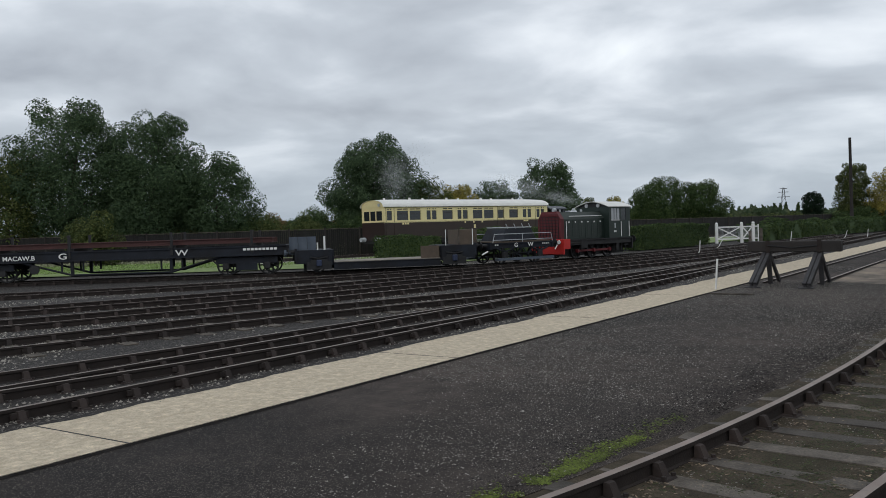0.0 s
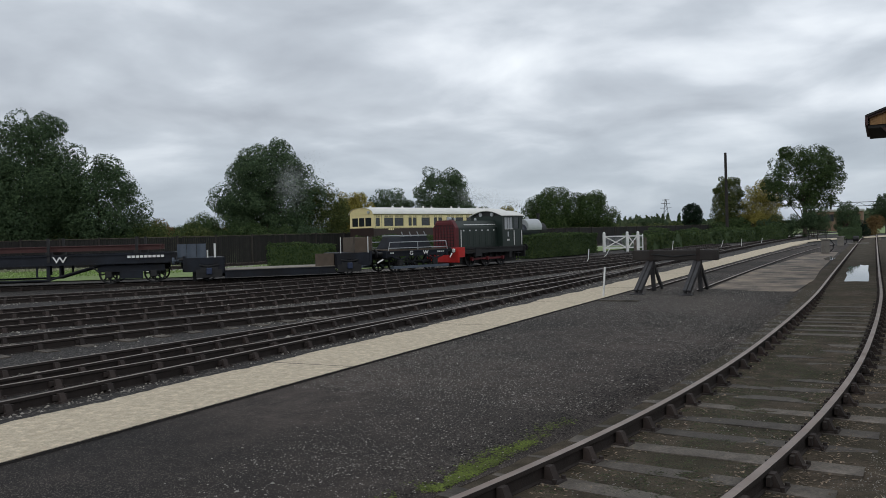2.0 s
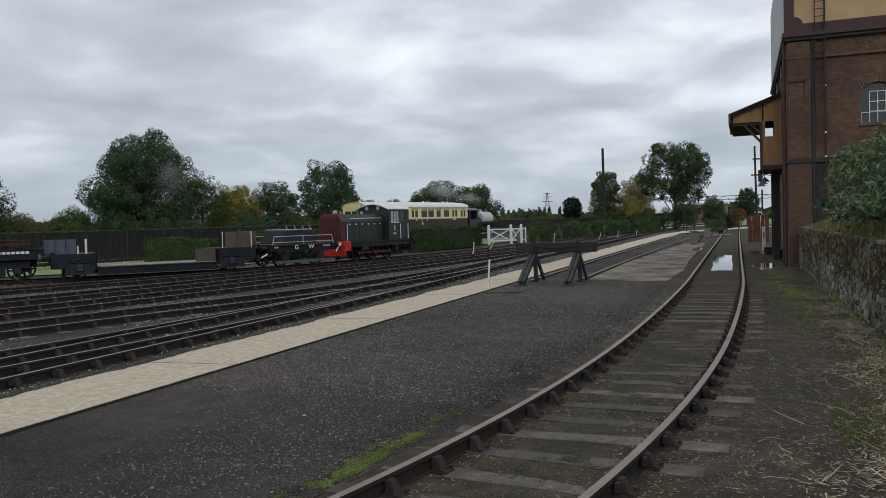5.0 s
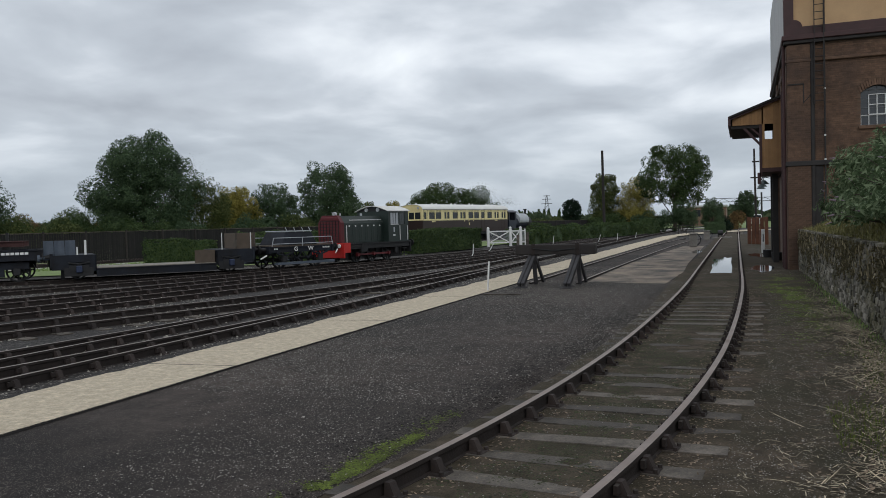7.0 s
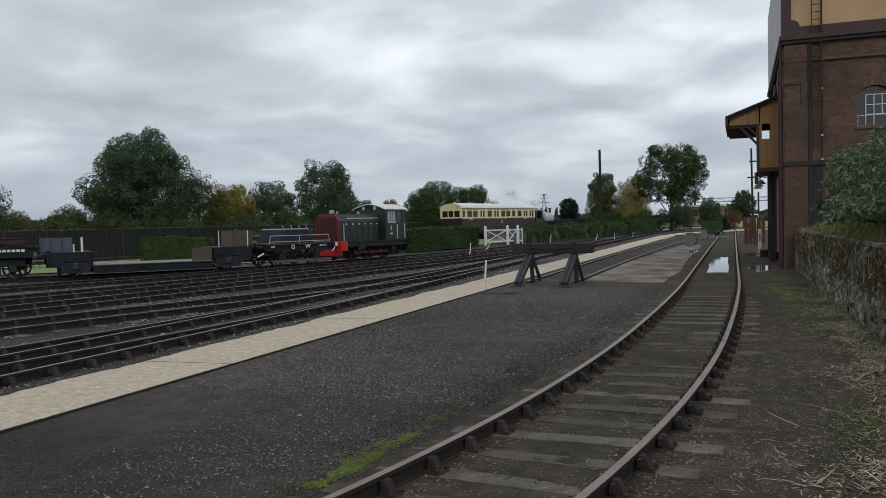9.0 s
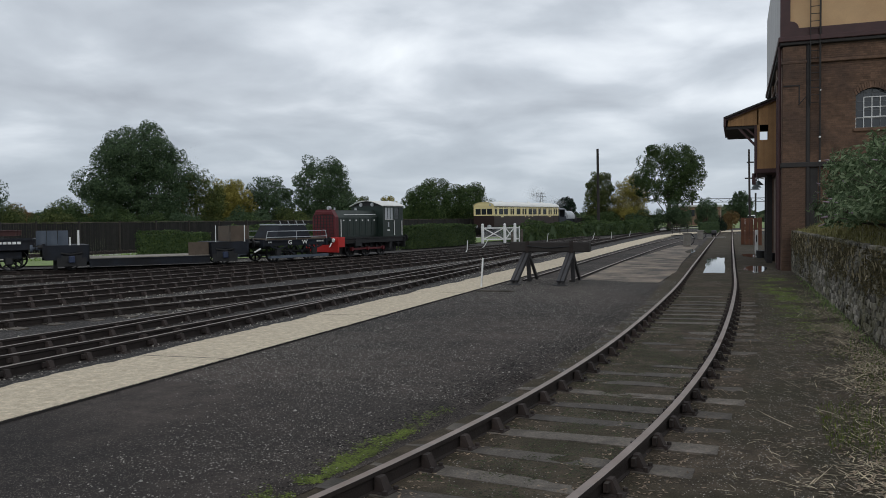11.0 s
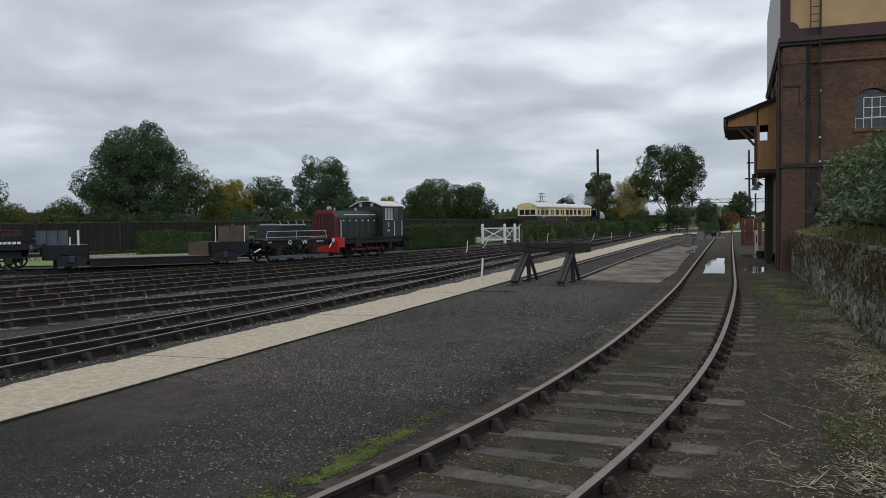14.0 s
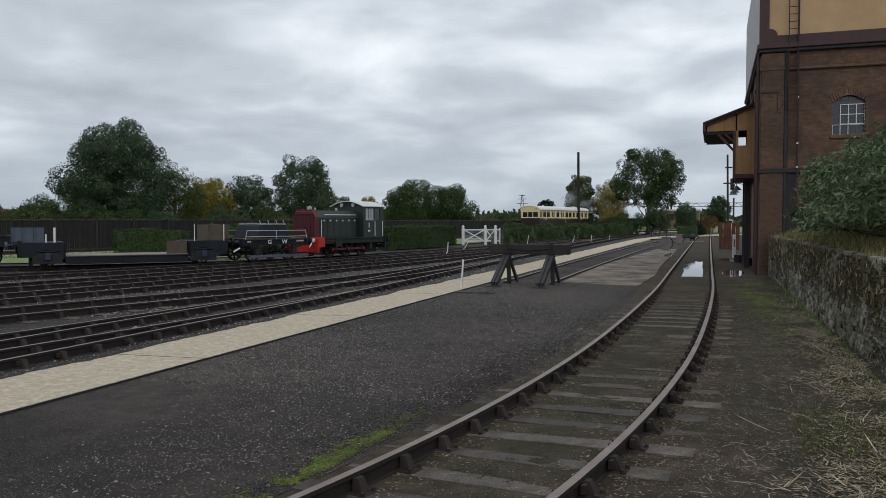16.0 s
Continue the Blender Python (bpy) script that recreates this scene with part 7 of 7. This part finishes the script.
marker_stake(-7.0, 21.9, 0.86, 0.06, 0.0)
marker_stake(-14.9, 43.6, 0.78, 0.16, 0.0, 0.08)
marker_stake(-16.3, 51.0, 0.62, 0.50, 0.0, 0.1)
marker_stake(-15.6, 67.8, 0.75, 0.10, 0.0)
marker_stake(-12.55, 72.7, 0.65, 0.25, 0.0, 0.05)
marker_stake(-11.5, 77.4, 0.65, 0.05, 0.0)
marker_stake(-10.6, 84.0, 0.6, 0.10, 0.0)


OLD_IRON = mat("old dark grey iron", (0.040, 0.038, 0.040), 0.7, 0.3, 4.0, 40.0, 0.3)


def buffer_stop():
    b = thing("buffer_stop", "old buffer stop with a dark timber beam on raked rails", "buffer stop", pose(-5.5, 24.2, 0))
    beam = P("beam", b, mat("dark weathered timber", (0.028, 0.024, 0.022), 0.9, 0.3, 2.0, 30.0, 0.5), (-1.24, -0.17, 0.95, 1.27, 0.13, 1.26), bev=0.02, label="heavy dark weathered timber beam")
    for xx in (-0.72, 0.66):
        P("strap", beam, RAIL_RUST, (xx, -0.18, 0.93, xx + 0.12, -0.165, 1.28))
    for x in (-0.70, 0.70):
        for o in (-0.06, 0.06):
            bm = bmesh.new()
            for k, w in ((0.0, 0.075), (0.05, 0.025), (0.10, 0.10)):
                bar(bm, (x + o - 0.10, -1.25, 0.02 + k), (x + o, 0.0, 0.90 + k), w, 0.055)
            part("raked_rail", bm, OLD_IRON, b, "raked rail leg")
        bm = bmesh.new()
        bar(bm, (x + 0.03, 1.15, 0.0), (x, 0.05, 0.98), 0.07, 0.11)
        part("rear_strut", bm, OLD_IRON, b)
        bm = bmesh.new()
        bar(bm, (x, 0.25, 0.0), (x, 0.02, 0.95), 0.12, 0.08)
        part("upright", bm, OLD_IRON, b)
        bm = bmesh.new()
        box(bm, x - 0.30, -1.36, 0.0, x + 0.08, -1.16, 0.03)
        part("foot_plate", bm, OLD_IRON, b)
    C("chain", b, BLACK_IRON, ((-0.66, -0.19, 1.14), (0.0, -0.19, 1.07), 0.018), ((0.0, -0.19, 1.07), (0.66, -0.19, 1.13), 0.018), seg=6)


buffer_stop()
plank = thing("plank", "short weathered plank lying on the asphalt", "plank", pose(-6.65, 20.75, 0, 0, 0, 8))
P("board", plank, SLEEPER, (-0.1, -0.12, 0.0, 0.95, 0.12, 0.035), bev=0.006)


# ---- small yard fittings ----
def hydrant(x, y, h, label):
    o = thing("hydrant", label, "hydrant", pose(x, y, 0))
    P("block", o, PALE_CONC, (-0.25, -0.22, 0, 0.25, 0.22, h), bev=0.04)
    P("cap", o, PALE_CONC, (-0.30, -0.26, h, 0.30, 0.26, h + 0.07), bev=0.02)
    C("hose", o, BLACK_IRON, ((0.24, -0.1, 0.1), (0.44, -0.2, 0.3), 0.03), ((0.44, -0.2, 0.3), (0.48, -0.2, 0.6), 0.03), ((0.48, -0.2, 0.6), (0.28, -0.1, h + 0.02), 0.03), seg=8)


hydrant(-3.25, 56.3, 0.85, "concrete hydrant block with a black hose")
hydrant(-3.1, 73.0, 0.75, "concrete hydrant block further along the yard")
reel = thing("hose_reel", "dark hose reel on a low concrete base", "hose reel", pose(-2.1, 78.0, 0))
C("drum", reel, BLACK_IRON, ((-0.22, 0, 0.5), (0.22, 0, 0.5), 0.24), ((-0.15, 0, 0), (-0.15, 0, 0.45), 0.04), ((0.15, 0, 0), (0.15, 0, 0.45), 0.04))
P("base", reel, PALE_CONC, (-0.7, -0.5, 0, 1.0, 0.5, 0.12), bev=0.02)
post = thing("white_post", "white painted post with a dark band", "post", pose(0.92, 45.3, 0))
P("shaft", post, WHITE_PAINT, (-0.085, -0.07, 0, 0.085, 0.07, 1.26), bev=0.015)
P("band", post, BLACK_IRON, (-0.025, -0.08, 0.6, 0.025, -0.07, 1.0))
scr = thing("rusty_screen", "rust red sheet screen beside the siding", "screen", pose(0.25, 60.0, 0, 0, 0, 0))
for i in range(5):
    P("sheet", scr, RUST, (-0.05 + i * 0.27, -1.8 * i / 5, 0, 0.20 + i * 0.27, 0.05 - 1.8 * i / 5, 1.9 - 0.03 * (i % 2)), bev=0.01)
for x, y in ((1.05, 40.6), (1.35, 37.8)):
    tub = thing("black_tub", "black tub standing against the brick wall", "tub", pose(x, y, 0), group="tubs by the wall")
    C("drum", tub, BLACK_IRON, ((0, 0, 0), (0, 0, 0.36), 0.22, 0.25), seg=20)


def pole(x, y, h, label, r=0.14, arms=()):
    o = thing("telegraph_pole", label, "pole", pose(x, y, 0))
    C("mast", o, FENCE_WOOD, ((0, 0, 0), (-0.12, 0, h), r, r * 0.8))
    for z, w in arms:
        P("cross_arm", o, FENCE_WOOD, (-w, -0.06, z, w, 0.06, z + 0.12))


pole(-19.1, 116.4, 12.1, "tall dark wooden pole beyond the hedge", 0.22, ((6.2, 0.4),))
pole(1.0, 75.0, 7.9, "dark pole beside the far end of the stage", 0.10, ((6.7, 0.3), (5.3, 0.45)))


def far_yard():
    # footbridge-like lattice gantry of an electrified line
    g = thing("lattice_gantry", "distant grey lattice gantry over the main line", "gantry")
    bm = bmesh.new()
    y, z0, z1 = 260.0, 6.5, 7.6
    for z in (z0, z1):
        box(bm, -14, y - 0.1, z, 26, y + 0.1, z + 0.16)
    for i in range(20):
        bar(bm, (-14 + 2 * i, y, z0 if i % 2 else z1), (-12 + 2 * i, y, z1 if i % 2 else z0), 0.10, 0.10)
    part("truss", bm, SLATE, g)
    for x in (-13.5, 5.0, 25.5):
        P("mast", g, SLATE, (x - 0.25, y - 0.25, 0, x + 0.25, y + 0.25, 9.2))
    b = thing("far_shed", "distant long brick shed with a pale roof", "shed", pose(-9, 200, 0))
    P("wall", b, mat("distant brown brick", (0.19, 0.12, 0.085), 0.9, 0.15, 1.0, 20.0, 0.1), (-6, 0, 0, 5, 14, 4.4))
    P("roof", b, GREY_SHEET, (-6.3, -0.4, 4.4, 5.3, 14.4, 4.9), bev=0.1)
    for i in range(4):
        P("window", b, GLASS, (-5 + 2.6 * i, -0.05, 2.2, -3.4 + 2.6 * i, 0.0, 3.8))
    van = thing("parked_van", "white van parked beyond the far crossing", "van", pose(2.2, 165, 0))
    P("body", van, WHITE_PAINT, (-1.0, -2.2, 0.45, 1.0, 2.4, 1.5), (-0.9, -1.2, 1.5, 0.9, 2.4, 2.3), bev=0.12)
    P("windscreen", van, GLASS, (-0.8, -1.24, 1.55, 0.8, -1.18, 2.15))
    for x in (-0.9, 0.9):
        for y in (-1.4, 1.5):
            C("wheel", van, BLACK_IRON, ((x - 0.1, y, 0.34), (x + 0.1, y, 0.34), 0.34), seg=18)
    r = thing("hand_railing", "dark tubular railing at the far crossing", "railing", pose(-6.6, 100, 0))
    C("tube", r, SLATE, ((-0.9, 0, 1.05), (0.9, 0, 1.05), 0.035), ((-0.9, 0, 0.55), (0.9, 0, 0.55), 0.035), ((-0.9, 0, 0), (-0.9, 0, 1.08), 0.04), ((0, 0, 0), (0, 0, 1.08), 0.04), ((0.9, 0, 0), (0.9, 0, 1.08), 0.04), seg=8)
    hedge("small dark clipped hedge at the far crossing", (-4.6, 104.0), (-2.2, 104.0), 1.2, 1.3, LEAF_DARK, 110, 0.12, 120)
    py = thing("pylon", "far lattice electricity pylon", "pylon", pose(-166, 700, 0))
    bm = bmesh.new()
    for s in (-1, 1):
        for q in (-1, 1):
            bar(bm, (3 * s, 3 * q, 0), (0.4 * s, 0.4 * q, 26), 0.2, 0.2)
    for z, w in ((18, 5), (22, 4), (25, 3)):
        box(bm, -w, -0.2, z, w, 0.2, z + 0.4)
    for i in range(6):
        k = 3 - 2.6 * i / 6
        bar(bm, (-k, -k, i * 4.3), (k - 0.4, -k + 0.4, i * 4.3 + 4.3), 0.25, 0.25)
    part("lattice", bm, SLATE, py)


far_yard()


# ---- what moves ----
def motions():
    engine_rows, coach_rows = [], []
    for t, x, y in COACH_ROWS:
        h = q_heading(y)
        coach_rows.append((t, pose(x, y, 0.2, 0, 0, -h)))
        y2 = y + 12.6 * math.cos(radians(h))
        x2 = x + 12.6 * math.sin(radians(h))
        engine_rows.append((t, pose(x2, y2, 0.2, 0, 0, -h)))
    walk(COACH, coach_rows)
    walk(ENGINE, engine_rows)
    # wisps trail behind the chimney; an older one drifts off over the line
    for puff, (dx, dy, z) in PUFFS:
        walk(puff, [(t, pose(m.translation.x + dx, m.translation.y + 2.8 + dy, z + 0.25 * math.sin(0.6 * t + dx), 0, 0, -100 + 2 * t)) for t, m in engine_rows])
    walk(OLD_PUFF, [(t, pose(-39.0 - 1.5 * t, 46.5 + 1.9 * t, 6.2 + 0.12 * t, 0, 0, -60 + t)) for t in (0.0, 4.0, 8.0, 12.0, 16.0)])


motions()
